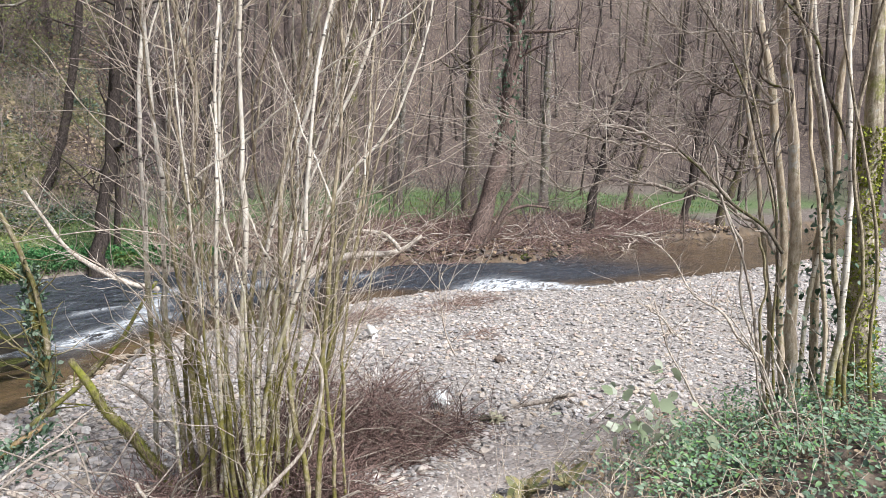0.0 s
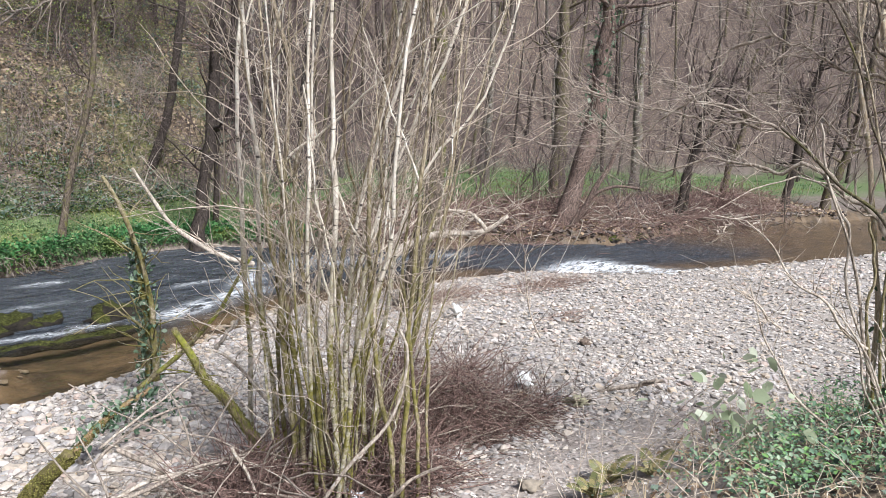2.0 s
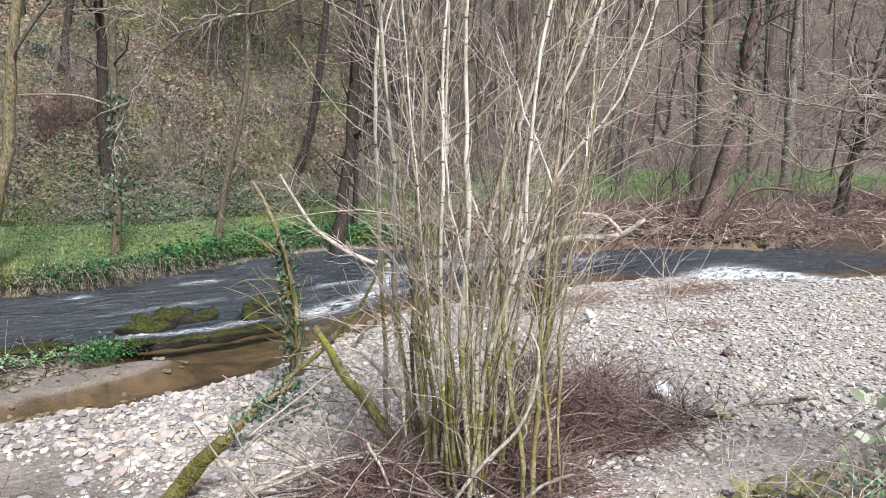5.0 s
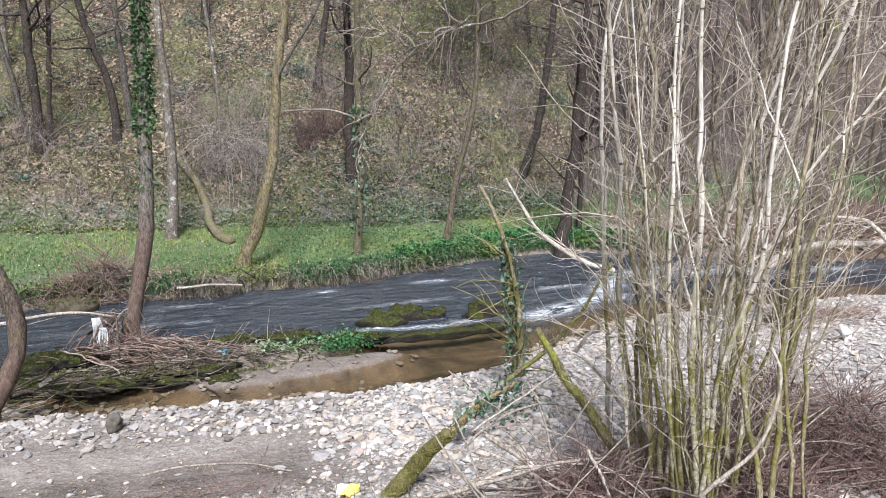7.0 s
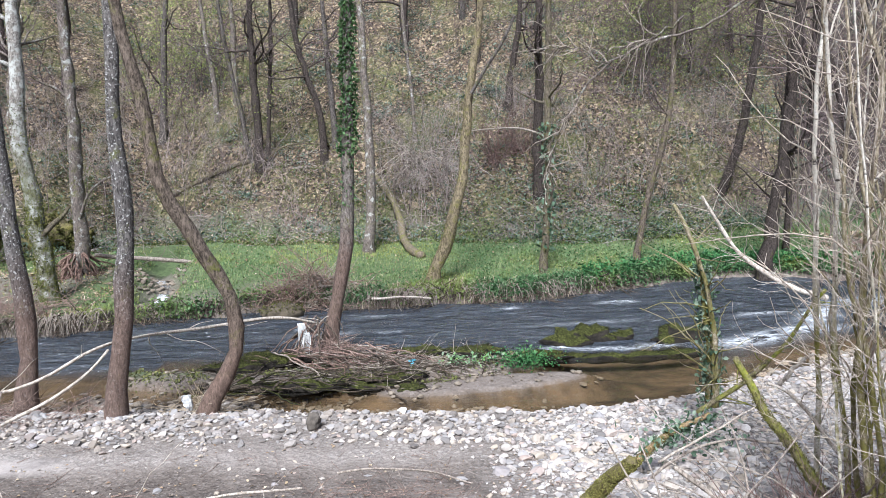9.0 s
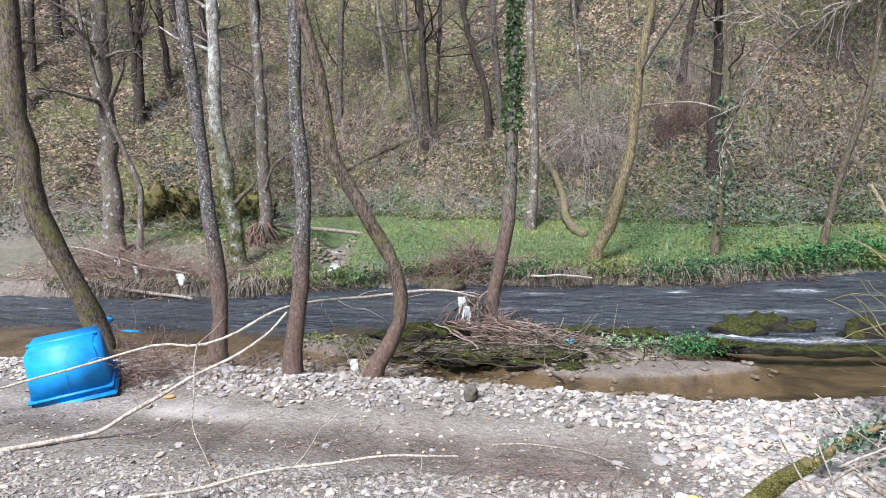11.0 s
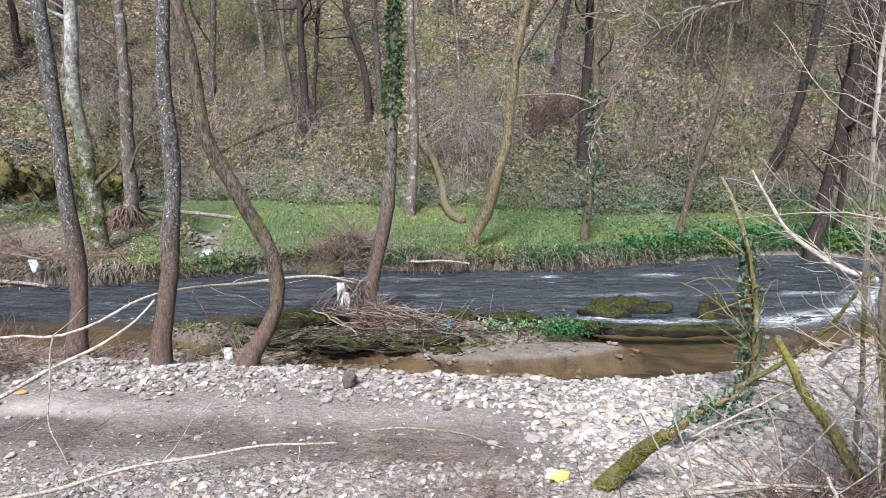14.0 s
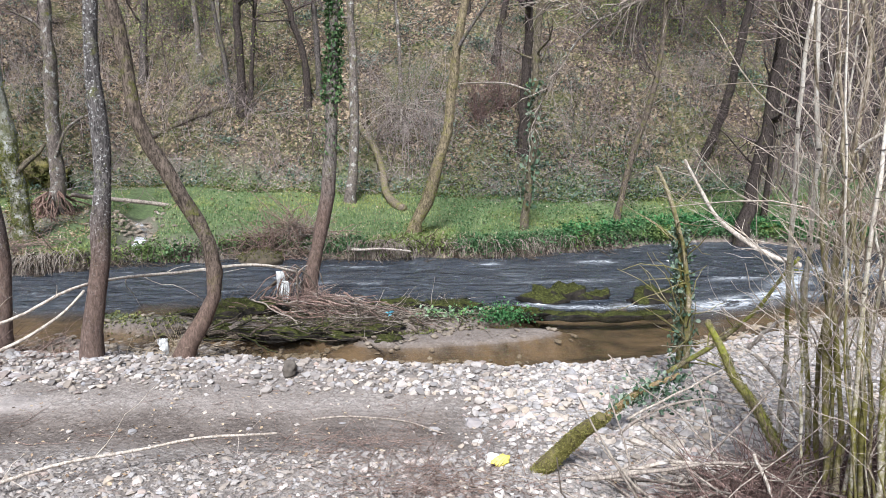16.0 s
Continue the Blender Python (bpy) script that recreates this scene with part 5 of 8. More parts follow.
while len(stems) < 34:
    a, b = hz.uniform(0, 2 * np.pi), math.sqrt(hz.uniform(0, 1))
    p = foot + np.array((0.5 * b * math.cos(a) + 0.12, 0.45 * b * math.sin(a), 0))
    p[2] = height(p[0], p[1]) - 0.05
    out = np.array((math.cos(a) * b * 0.24 + 0.02 + hz.normal(0, 0.09), math.sin(a) * b * 0.24 + hz.normal(0, 0.09), 1.0))
    tall = hz.uniform(1.4, 3.2) if len(stems) % 3 == 0 else hz.uniform(2.6, 6.2)
    s = np.linspace(0, 1, 22)[:, None]
    kink = np.interp(np.linspace(0, 1, 22), np.linspace(0, 1, 9), hz.normal(size=9))[:, None] * unit(hz.normal(size=3))
    bend = np.array((hz.normal(0, 0.12), hz.normal(0, 0.12), 0)) * tall
    l = p + out / np.linalg.norm(out) * tall * s + bend * s * s + 0.08 * kink * (1, 1, 0) * np.sqrt(s) + hz.normal(size=(22, 3)) * (0.006, 0.006, 0)
    spread = np.degrees(np.arctan2(l[:, 0], l[:, 1]))
    if spread.min() < 29.5 or spread.max() > 56:
        continue
    r = np.linspace(1, 0.3, 22) * (1 + 0.1 * hz.normal(size=22)) * hz.uniform(0.007, 0.018) * (0.6 + tall / 9)
    stem_lines.append(smooth_line(l, 26)), stem_radii.append(np.interp(np.linspace(0, 1, 26), np.linspace(0, 1, 22), r))
    stems.append(part("stem", *tubes(l[None], r[None], 6), BARK_PALE if hz.random() < 0.3 else BARK_HAZEL, hazel))
# forks: each old stem divides into a few crooked upright branches
for i, (stem, sl, sr) in enumerate(zip(main_stems, list(stem_lines), list(stem_radii))):
    f0, fw, fr = sprout(hz, sl[None], sr[None], 3, 0.25, 0.7, 24, 0.15)
    fl = grow(hz, f0, fw, hz.uniform(1.0, 2.6, 3), 26, 0.06, 0.012)
    fl = fl + np.cumsum(hz.normal(size=fl.shape) * 0.006, 1) * (1, 1, 0)
    frad = taper(np.clip(fr * 0.62, 0.006, 0.013), 26, 0.3)
    for j in range(3):
        side = np.degrees(np.arctan2(fl[j, :, 0], fl[j, :, 1]))
        if side.min() < 30 or side.max() > 55:
            continue
        part("branch", *tubes(fl[j:j + 1], frad[j:j + 1], 6), BARK_PALE if (i + j) % 2 else BARK_HAZEL, stem)
        g0, gw, gq = sprout(hz, fl[j:j + 1], frad[j:j + 1], 12, 0.15, 1.0, 40)
        gl = grow(hz, g0, gw, hz.uniform(0.15, 0.9, 12), 6, 0.2, 0.04)
        part("spray", *tubes(gl, taper(np.clip(gq * 0.4, 0.002, 0.005), 6, 0.4), 3), BARK_TWIG, stem, kind="stuff")
for stem, sl, sr in zip(main_stems + stems, stem_lines, stem_radii):
    n = 22 if stem in main_stems else 9
    s, w, r = sprout(hz, sl[None], sr[None], n, 0.22, 0.98, 38)
    l1 = grow(hz, s, w, hz.uniform(0.2, 1.5, n), 7, 0.2, 0.05)
    r1 = taper(np.clip(r * 0.42, 0.003, 0.009), 7, 0.3)
    s, w, r = sprout(hz, l1, r1, n * 3, 0.2, 1.0, 42)
    l2 = grow(hz, s, w, hz.uniform(0.1, 0.5, n * 3), 5, 0.2, 0.05)
    part("spray", *join(tubes(l1, r1, 4), tubes(l2, taper(np.clip(r * 0.6, 0.0018, 0.004), 5, 0.5), 3)), BARK_TWIG, stem, kind="stuff")
l, r = trunk_line(HAZEL_LIMB, 22, None, False)
part("bent_limb", *tubes(l[None], r[None], 7), WOOD_PALE, hazel, "pale bent dead limb")

# ---- tree at the path ----
rt = np.random.default_rng(9)
BARK_PATH = bark("tan_bark", (0.36, 0.285, 0.195), (0.6, 0.51, 0.385), moss=0.2, lichen=0.2, relief=0.014)
BARK_EDGE = bark("moss_clad_bark", (0.25, 0.205, 0.145), (0.5, 0.43, 0.33), moss=0.4, lichen=0.2, green=((0.1, 0.115, 0.02), (0.3, 0.31, 0.06)), relief=0.018)
path_tree = thing("tree", (6.1, 0.9, float(height(6.1, 0.9))), "many-stemmed tree with ivy and thick moss beside the path", "tree")
rl, rrad, r_stems = [], [], []
BARK_LIMB = bark("limb_bark", (0.19, 0.152, 0.12), (0.55, 0.475, 0.395), moss=0.14, relief=0.008)
LIMB_TWIG = bark("limb_twig_bark", (0.22, 0.178, 0.145), (0.55, 0.475, 0.405), grain=40, relief=0.006)
for i, spec in enumerate((R1, R2, R3, R4, R5, R6, R7, R8, R9, PATH_1, PATH_2, PATH_3, PATH_4, PATH_5, PATH_6)):
    l, r = trunk_line(spec, 30, 7.5 if i < 6 or i > 8 else None)
    l = l + np.cumsum(rt.normal(size=l.shape) * 0.014, 0) * (0.7, 0.7, 0)
    r = r * (1.1 if i == 3 else 0.82 if i < 6 else 1.0) * (1 + 0.06 * rt.normal(size=30))
    rl.append(l), rrad.append(r)
    r_stems.append(part("stem", *tubes(l[None], r[None], 10 if i < 6 else 6), (BARK_PATH, BARK_PATH, BARK_PALE, BARK_EDGE, BARK_HAZEL, BARK_PATH, BARK_HAZEL, WOOD_PALE, WOOD_PALE, BARK_HAZEL, BARK_PATH, BARK_HAZEL, BARK_PALE, BARK_PATH, BARK_HAZEL)[i], path_tree))
for spec in (LIMB_1, LIMB_2, LIMB_3, LIMB_4, LIMB_5, LIMB_6, LIMB_7, LIMB_8, LIMB_9, DARK_LIMB):
    l, r = trunk_line(spec, 30, None, False)
    l = l + rt.normal(size=l.shape) * 0.008 + np.interp(np.linspace(0, 1, 30), np.linspace(0, 1, 11), rt.normal(size=11))[:, None] * (0.012, 0.02, 0.02)
    r = r * 0.7
    limb = part("limb", *tubes(l[None], r[None], 7), BARK_LIMB, path_tree)
    s, w, q = sprout(rt, l[None], r[None], 22, 0.1, 1.0, 42)
    l1 = grow(rt, s, w, rt.uniform(0.3, 1.3, 22), 9, 0.22, 0.03)
    r1 = taper(np.clip(q * 0.45, 0.003, 0.008), 9, 0.3)
    s, w, q = sprout(rt, l1, r1, 80, 0.1, 1.0, 42)
    l2 = grow(rt, s, w, rt.uniform(0.1, 0.6, 80), 9, 0.15, 0.02)
    part("spray", *tubes(np.concatenate([l1, l2]), np.concatenate([r1, taper(np.clip(q * 0.6, 0.0015, 0.004), 9, 0.5)]), 4), LIMB_TWIG, limb, kind="stuff")
for i, lo_, hi_, n in ((0, 0.02, 0.2, 60), (3, 0.05, 0.34, 90), (5, 0.05, 0.38, 200), (1, 0.05, 0.3, 60), (4, 0.0, 0.3, 90)):
    ivy_cover(rt, r_stems[i], rl[i], rrad[i], lo_, hi_, n, 0.055, 2.6)
ivy_cover(rt, r_stems[3], rl[3], rrad[3], 0.0, 0.42, 5200, 0.026, 1.1, "moss", leafy("bright_moss", (0.12, 0.14, 0.02), (0.24, 0.27, 0.04), (0.4, 0.42, 0.08), rough=0.95, spec=0.1), "bright yellow-green moss on the foot")
for spec, material, name in (
        (([(5.73, 1.42, 4.58), (5.74, 1.36, 4.38), (5.74, 1.37, 4.21), (5.76, 1.29, 4.13), (5.79, 1.15, 4.09), (5.79, 1.16, 3.92), (5.77, 1.22, 3.76), (5.77, 1.21, 3.51)], 0.011, 0.007), BARK_BROWN, "vine"),
        (([(5.42, 1.77, 4.72), (5.49, 1.54, 4.35), (5.53, 1.37, 3.97), (5.55, 1.3, 3.71), (5.58, 1.17, 3.38), (5.59, 1.11, 2.98), (5.6, 1.06, 2.44)], 0.006, 0.01), BARK_BROWN, "limb"),
        (([(5.82, 1.26, 4.74), (5.86, 1.01, 4.41), (5.87, 0.95, 4.13), (5.89, 0.82, 3.85), (5.91, 0.7, 3.49), (5.92, 0.63, 3.04)], 0.01, 0.014), BARK_BROWN, "limb"),
        (([(5.31, 1.79, 3.63), (5.38, 1.55, 3.41), (5.42, 1.43, 3.27), (5.48, 1.15, 3.06), (5.5, 1.05, 2.91)], 0.009, 0.014), BARK_MOSSY, "limb"),
        (([(5.4, 1.48, 3.29), (5.42, 1.42, 3.13), (5.44, 1.33, 2.92), (5.46, 1.23, 2.6), (5.49, 1.13, 2.1), (5.51, 1.01, 1.78), (5.53, 0.91, 1.46)], 0.008, 0.014), BARK_LIMB, "limb"),
        (([(5.35, 1.29, 2.31), (5.37, 1.17, 2.2), (5.39, 1.09, 1.88), (5.42, 0.96, 1.65), (5.43, 0.85, 1.44)], 0.006, 0.011), BARK_LIMB, "limb")):
    l, r = trunk_line(spec, 30, None, False)
    part(name, *tubes(l[None], r[None], 7), material, path_tree)


# ---- gravel bank ----
st = np.random.default_rng(12)


def scatter_bank(n, xs, keep):
    """Places on the gravel, thinned by keep(x, y, distance from the water)."""
    x = st.uniform(*xs, n)
    y = near_shore(x) + 0.15 - st.uniform(0, 1, n) * (near_shore(x) - bank_foot(x) + 0.6)
    d = near_shore(x) - y
    ok = st.random(n) < keep(x, y, d)
    return x[ok], y[ok]


def stony(x, y, d):
    left = soft((1.7 + 0.6 * ripple(x, y, 0.6) - x) / 1.4)
    berm = soft((1.75 + 0.35 * ripple(x, y, 0.5) - d) / 0.5)
    front = 0.85 * soft((6.5 + 0.4 * ripple(x, y, 0.7) - y) / 0.6)
    on_left = np.maximum(np.maximum(berm, 0.5 * front), 0.006)
    on_right = 0.92 * soft((y - bank_foot(x) - 0.45 + 0.4 * ripple(x, y, 0.6)) / 1.0) + 0.08
    return on_left * left + on_right * (1 - left)


x, y = scatter_bank(36000, (-13, 17), stony)
size = np.clip(st.lognormal(-3.12, 0.36, len(x)), 0.022, 0.1)
size = size * np.where(x > 4, 0.82, 1.0) * np.where((x < 2) & (y < 7), 0.62, 1.0)
close = (x > 0.4) & (x < 3.3) & (y > 5.2) & (y < 7.2) & (size > 0.045)
close &= np.cumsum(close) <= 290
p = on_ground(x, y, 0.25 * size)
near_ones = (np.hypot(x, y) < 8.2) & (size > 0.035) & ~close
rest = ~near_ones & ~close
part("cobble", *stones(st, p[near_ones], size[near_ones], BALL2), STONES, ground, "pale rounded river cobbles", kind="stuff", smooth=False)
far_off = rest & (np.hypot(x, y) > 11)
rest &= ~far_off
part("cobble", *stones(st, p[far_off], size[far_off] * 1.1, BALL0), STONES, ground, "pale rounded river cobbles", kind="stuff", smooth=False)
dull = rest & (x < 1.5) & (st.random(len(x)) < 0.5)
rest &= ~dull
part("cobble", *stones(st, p[dull], size[dull], BALL1), STONES_MUDDY, ground, "muddy river cobbles", kind="stuff", smooth=False)
part("cobble", *stones(st, p[rest], size[rest], BALL1), STONES, ground, "pale rounded river cobbles", kind="stuff", smooth=False)
forms, form_faces = stone_shapes(st, BALL2, 12)
form_meshes = []
for w in forms:
    me = mesh("stone", w, form_faces, False)
    me.materials.append(STONE)
    form_meshes.append(me)
for q, s_ in zip(p[close], size[close]):
    ob = new("stone", form_meshes[int(st.integers(0, 12))])
    ob.location = q
    ob.rotation_euler = (st.normal(0, 0.2), st.normal(0, 0.2), st.uniform(0, 6.28))
    ob.scale = (s_ * st.uniform(0.9, 1.3), s_ * st.uniform(0.7, 1.0), s_ * st.uniform(0.4, 0.65))
    ob.parent = ground
x, y = scatter_bank(15000, (-8, 13), lambda x, y, d: np.where(x < 2.5, 0.02, 0.07) + 0.9 * stony(x, y, d) * soft((y - bank_foot(x) + 0.3) / 1.2))
size = st.uniform(0.013, 0.042, len(x))
part("pebble", *stones(st, on_ground(x, y, 0.004), size * 1.15, BALL0), STONES, ground, "small grey pebbles", kind="stuff", smooth=False)
x, y = st.uniform(-7, 3.2, 16000), st.uniform(4.3, 6.6, 16000)
ok = (st.random(16000) < 0.75 + 0.5 * ripple(x, y, 0.5)) & (y < 6.35 + 0.35 * ripple(x, y, 0.7)) & (y > bank_foot(x) + 0.2)
x, y = x[ok], y[ok]
part("pebble", *stones(st, on_ground(x, y, 0.006), np.clip(st.lognormal(-3.65, 0.4, len(x)), 0.014, 0.065), BALL0, 0.45), STONES_MUDDY, ground, "small flat grey stones at the track's edge", kind="stuff", smooth=False)
x, y = st.uniform(3.6, 9.0, 5200), st.uniform(1.6, 4.8, 5200)
ok = (y > bank_foot(x) - 1.2 + 0.5 * ripple(x, y, 0.5)) & (st.random(5200) < 0.7 + 0.5 * ripple(x, y, 0.35))
x, y = x[ok], y[ok]
part("pebble", *stones(st, on_ground(x, y, 0.004), np.clip(st.lognormal(-3.95, 0.45, len(x)), 0.01, 0.06), BALL0, 0.5), STONES, ground, "small pinkish pebbles at the slope's foot", kind="stuff", smooth=False)
x, y = st.uniform(16, 32, 3500), st.uniform(0, 1, 3500)
y = near_shore(x) + 0.1 - y * 4.5
part("pebble", *stones(st, on_ground(x, y, 0.01), st.uniform(0.04, 0.1, 3500), BALL0), STONES, ground, "small grey pebbles", kind="stuff", smooth=False)
# stones and fallen leaves along the foot of the flood bank
x = st.uniform(12.5, 36, 900)
y = far_shore(x) + st.normal(0.15, 0.35, 900)
part("pebble", *stones(st, on_ground(x, y, 0.03), st.uniform(0.05, 0.14, 900), BALL1), plain("bank_stone", (0.11, 0.088, 0.075), 0.85, 0.5, 5), ground, "brown stones at the flood bank's foot", kind="stuff", smooth=False)
x = st.uniform(12, 36, 9000)
y = far_shore(x) + st.uniform(0.1, 5.0, 9000)
part("litter", *leaves(st, on_ground(x, y, 0.03), 0.14, 0.5, 0.8), LITTER, ground, "fallen leaves on the flood bank", kind="stuff")
# stones in the shallows and on the bar
WET_STONE = plain("wet_stone", (0.2, 0.165, 0.125), 0.45, 0.5, 6)
x, y = st.uniform(-5, 3, 170), st.normal(11.2, 0.8, 170)
x, y = np.r_[x, st.uniform(-7.5, 1.2, 420)], np.r_[y, np.zeros(420)]
y[170:] = near_shore(x[170:]) + np.abs(st.normal(0.15, 0.45, 420))
x, y = np.r_[x, st.normal(-1.35, 0.28, 40)], np.r_[y, st.normal(10.65, 0.1, 40)]
ok = height(x, y) > -0.24
part("pebble", *stones(st, on_ground(x[ok], y[ok], 0.02), st.uniform(0.03, 0.08, ok.sum()), BALL1), WET_STONE, ground, "wet stones in the shallows and on the bar", kind="stuff", smooth=False)
x = st.uniform(4.8, 9.5, 260)
y = near_shore(x) + st.normal(0.35, 0.45, 260)
part("pebble", *stones(st, on_ground(x, y, 0.05), st.uniform(0.04, 0.1, 260), BALL2), STONES, ground, "stones at the rapids", kind="stuff", smooth=False)


# ---- lumps, boulders and litter left by the flood ----
def lump(name, place, half, material, label, category, seed, rough=0.12, turn=0.0, sink=0.3, crease=0.0):
    """A boulder, clod or crumpled bag."""
    r = np.random.default_rng(seed)
    v, f = BALL3
    w = v.copy()
    for k in range(16):
        d = unit(r.normal(size=3))
        w = w * (1 + rough * 0.35 * np.sin((v @ d) * (2 + k * 0.6) + r.uniform(0, 6)))[:, None]
    if crease:
        for k in range(14):
            d = unit(r.normal(size=3))
            w = w * (1 - crease * np.exp(-((v @ d - r.uniform(-0.7, 0.7)) / 0.09) ** 2))[:, None]
    w = w * half
    c, s = math.cos(turn), math.sin(turn)
    w = np.stack([w[:, 0] * c - w[:, 1] * s, w[:, 0] * s + w[:, 1] * c, w[:, 2]], -1)
    z = place[2] if len(place) > 2 else float(height(*place))
    ob = part(name, w + (place[0], place[1], z + half[2] * (1 - sink)), f, material)
    return tagged(ob, label, category)


MOSS_ROCK = capped_rock_mat()
MOSS_TUFT = leafy("moss_fuzz", (0.016, 0.018, 0.006), (0.042, 0.047, 0.013), (0.105, 0.11, 0.032), rough=0.95, spec=0.1)
MOSS_GOLD = leafy("golden_moss_fuzz", (0.11, 0.1, 0.03), (0.19, 0.175, 0.05), (0.3, 0.275, 0.1), rough=0.95, spec=0.1)


DULL_TUFT = leafy("dull_moss_fuzz", (0.04, 0.042, 0.014), (0.085, 0.088, 0.025), (0.15, 0.145, 0.05), rough=0.95, spec=0.1)


def mossed(ob, n, seed, size=0.03, above=0.25):
    """A fuzz of moss on the upper side of a boulder."""
    r = np.random.default_rng(seed)
    v = np.array([p.co for p in ob.data.vertices])
    nv = np.array([p.normal for p in ob.data.vertices])
    top = np.flatnonzero(nv[:, 2] > above)
    i = r.choice(top, n)
    p = v[i] + r.normal(size=(n, 3)) * (0.04, 0.03, 0.006)
    part("moss", *leaves(r, p, size, 0.9, 0.6), MOSS_TUFT if size < 0.05 else DULL_TUFT, ob, "olive moss", kind="stuff")


for i, (x, y, z, hx, hy, hz_, label) in enumerate((
        (2.98, 13.1, -0.27, 0.44, 0.3, 0.3, "low dark boulder covered in moss in the stream"),
        (3.5, 13.25, -0.28, 0.42, 0.3, 0.33, "low dark boulder covered in moss in the stream"),
        (4.05, 13.3, -0.2, 0.24, 0.2, 0.2, "small dark wet boulder in the stream"),
        (4.9, 12.9, -0.27, 0.4, 0.28, 0.3, "rounded mossy boulder beside the rapids"),
        (5.32, 12.95, -0.24, 0.32, 0.22, 0.26, "rounded mossy boulder beside the rapids"))):
    mossed(lump("boulder", (x, y, z), (hx, hy, hz_), MOSS_ROCK, label, "boulder", 140 + i, 0.2), 260, i, 0.028, 0.62)
for i, (x, y, a) in enumerate(((2.75, 12.12, 0.35), (3.35, 12.02, 0.5), (4.05, 12.0, 0.45), (4.7, 12.06, 0.4))):
    mossed(lump("rock_ledge", (x, y, -0.1), (a, 0.13, 0.095), MOSS_ROCK, "flat mossy ledge just above the water", "rock", 150 + i, 0.1), 240, 20 + i, 0.028, 0.4)
for i, (x, y, a, b, tall) in enumerate(((-4.1, 12.25, 0.5, 0.28, 0.12), (-3.45, 12.3, 0.42, 0.3, 0.16), (-2.75, 12.25, 0.5, 0.3, 0.17), (-2.2, 11.95, 0.4, 0.25, 0.13), (-3.0, 11.75, 0.45, 0.2, 0.09),
                                       (0.2, 12.1, 0.4, 0.22, 0.1), (1.0, 12.0, 0.45, 0.25, 0.12), (2.25, 11.75, 0.4, 0.2, 0.09))):
    clump = lump("mossy_stone", (x, y), (a, b, tall), MOSS_ROCK, "low stone under olive moss on the bar", "stone", 160 + i, 0.2, sink=0.55)
    mossed(clump, 260, 170 + i, 0.035, 0.35)
for i, (x, y, a, turn) in enumerate(((-2.6, 11.15, 0.55, 0.1), (-1.85, 10.95, 0.6, -0.1), (-1.1, 11.1, 0.6, -0.15), (-0.7, 10.85, 0.5, -0.25), (-1.6, 10.8, 0.5, 0.05), (-0.25, 11.15, 0.45, -0.2), (-0.1, 10.65, 0.3, -0.35))):
    ledge = lump("rock_ledge", (x, y, -0.03), (a, 0.17, 0.07 + 0.02 * (i % 3)), MOSS_ROCK, "dark wet ledge of roots and moss at the bar's edge", "rock", 260 + i, 0.3, turn, crease=0.1)
    mossed(ledge, 120, 270 + i, 0.025, 0.5)
mossed(lump("boulder", (-3.0, 16.5, -0.1), (0.5, 0.28, 0.24), plain("brown_rock", (0.085, 0.068, 0.045), 0.9, 0.6, 6), "brown boulder below the undercut bank with some moss", "boulder", 4, 0.1), 420, 40, 0.055, 0.35)
for i, (x, y) in enumerate(((21.4, 11.4), (23.0, 11.5), (19.6, 11.4), (26.2, 11.6))):
    lump("boulder", (x, y, 0.25), (0.32, 0.2, 0.16), MOSS_ROCK, "rock at the foot of the flood bank", "boulder", 20 + i, 0.3)
for i, (x, y, a, tall) in enumerate(((-13.9, 21.8, 0.7, 0.6), (-13.1, 22.3, 0.55, 0.5), (-11.2, 22.9, 0.6, 0.55), (-10.6, 23.3, 0.45, 0.4))):
    hummock = lump("hummock", (x, y), (a, 0.5, tall), MOSS, "bushy moss-covered hummock at the slope's foot", "hummock", 70 + i, 0.4, sink=0.5)
    mossed(hummock, 2600, 50 + i, 0.08, -0.6)
lump("clod", (-1.28, 8.62), (0.08, 0.08, 0.1), plain("dark_clod", (0.1, 0.085, 0.07), 0.95, 0.4), "dark earthen clod on the stones", "clod", 6, 0.22, sink=0.1)
lump("clod", (8.75, 5.35), (0.09, 0.07, 0.05), plain("brown_clod", (0.12, 0.09, 0.07), 0.95, 0.4), "brown turf clod on the gravel", "clod", 7, 0.22, sink=0.2)
lump("plastic_bag", (1.0, 5.98), (0.1, 0.065, 0.06), plain("yellow_plastic", (0.9, 0.78, 0.16), 0.35, 0.1, 20), "crumpled yellow and white plastic bag on the gravel", "bag", 8, 0.12, 0.6, 0.1, 0.12)
lump("plastic_bag", (0.93, 6.05), (0.08, 0.06, 0.06), plain("white_plastic", (0.85, 0.84, 0.78), 0.4, 0.08, 20), "crumpled white plastic bag on the gravel", "bag", 18, 0.12, 0.2, 0.1, 0.12)
lump("plastic_bag", (6.75, 4.95), (0.13, 0.1, 0.09), plain("white_bag", (0.86, 0.86, 0.84), 0.4, 0.08, 20), "crumpled white plastic bag on the brushwood", "bag", 10, 0.35, 0.4, 0.0, 0.25)
lump("plastic_bag", (8.7, 7.85), (0.15, 0.1, 0.12), plain("white_bag", (0.86, 0.86, 0.84), 0.4, 0.08, 20), "white plastic rag on the gravel", "bag", 11, 0.35, 1.0, 0.1, 0.25)
lump("plastic_bag", (3.35, 4.05), (0.1, 0.08, 0.07), plain("grey_bag", (0.7, 0.73, 0.78), 0.35, 0.1, 20), "grey plastic bag between the stems", "bag", 12, 0.35, 0.0, 0.0, 0.25)
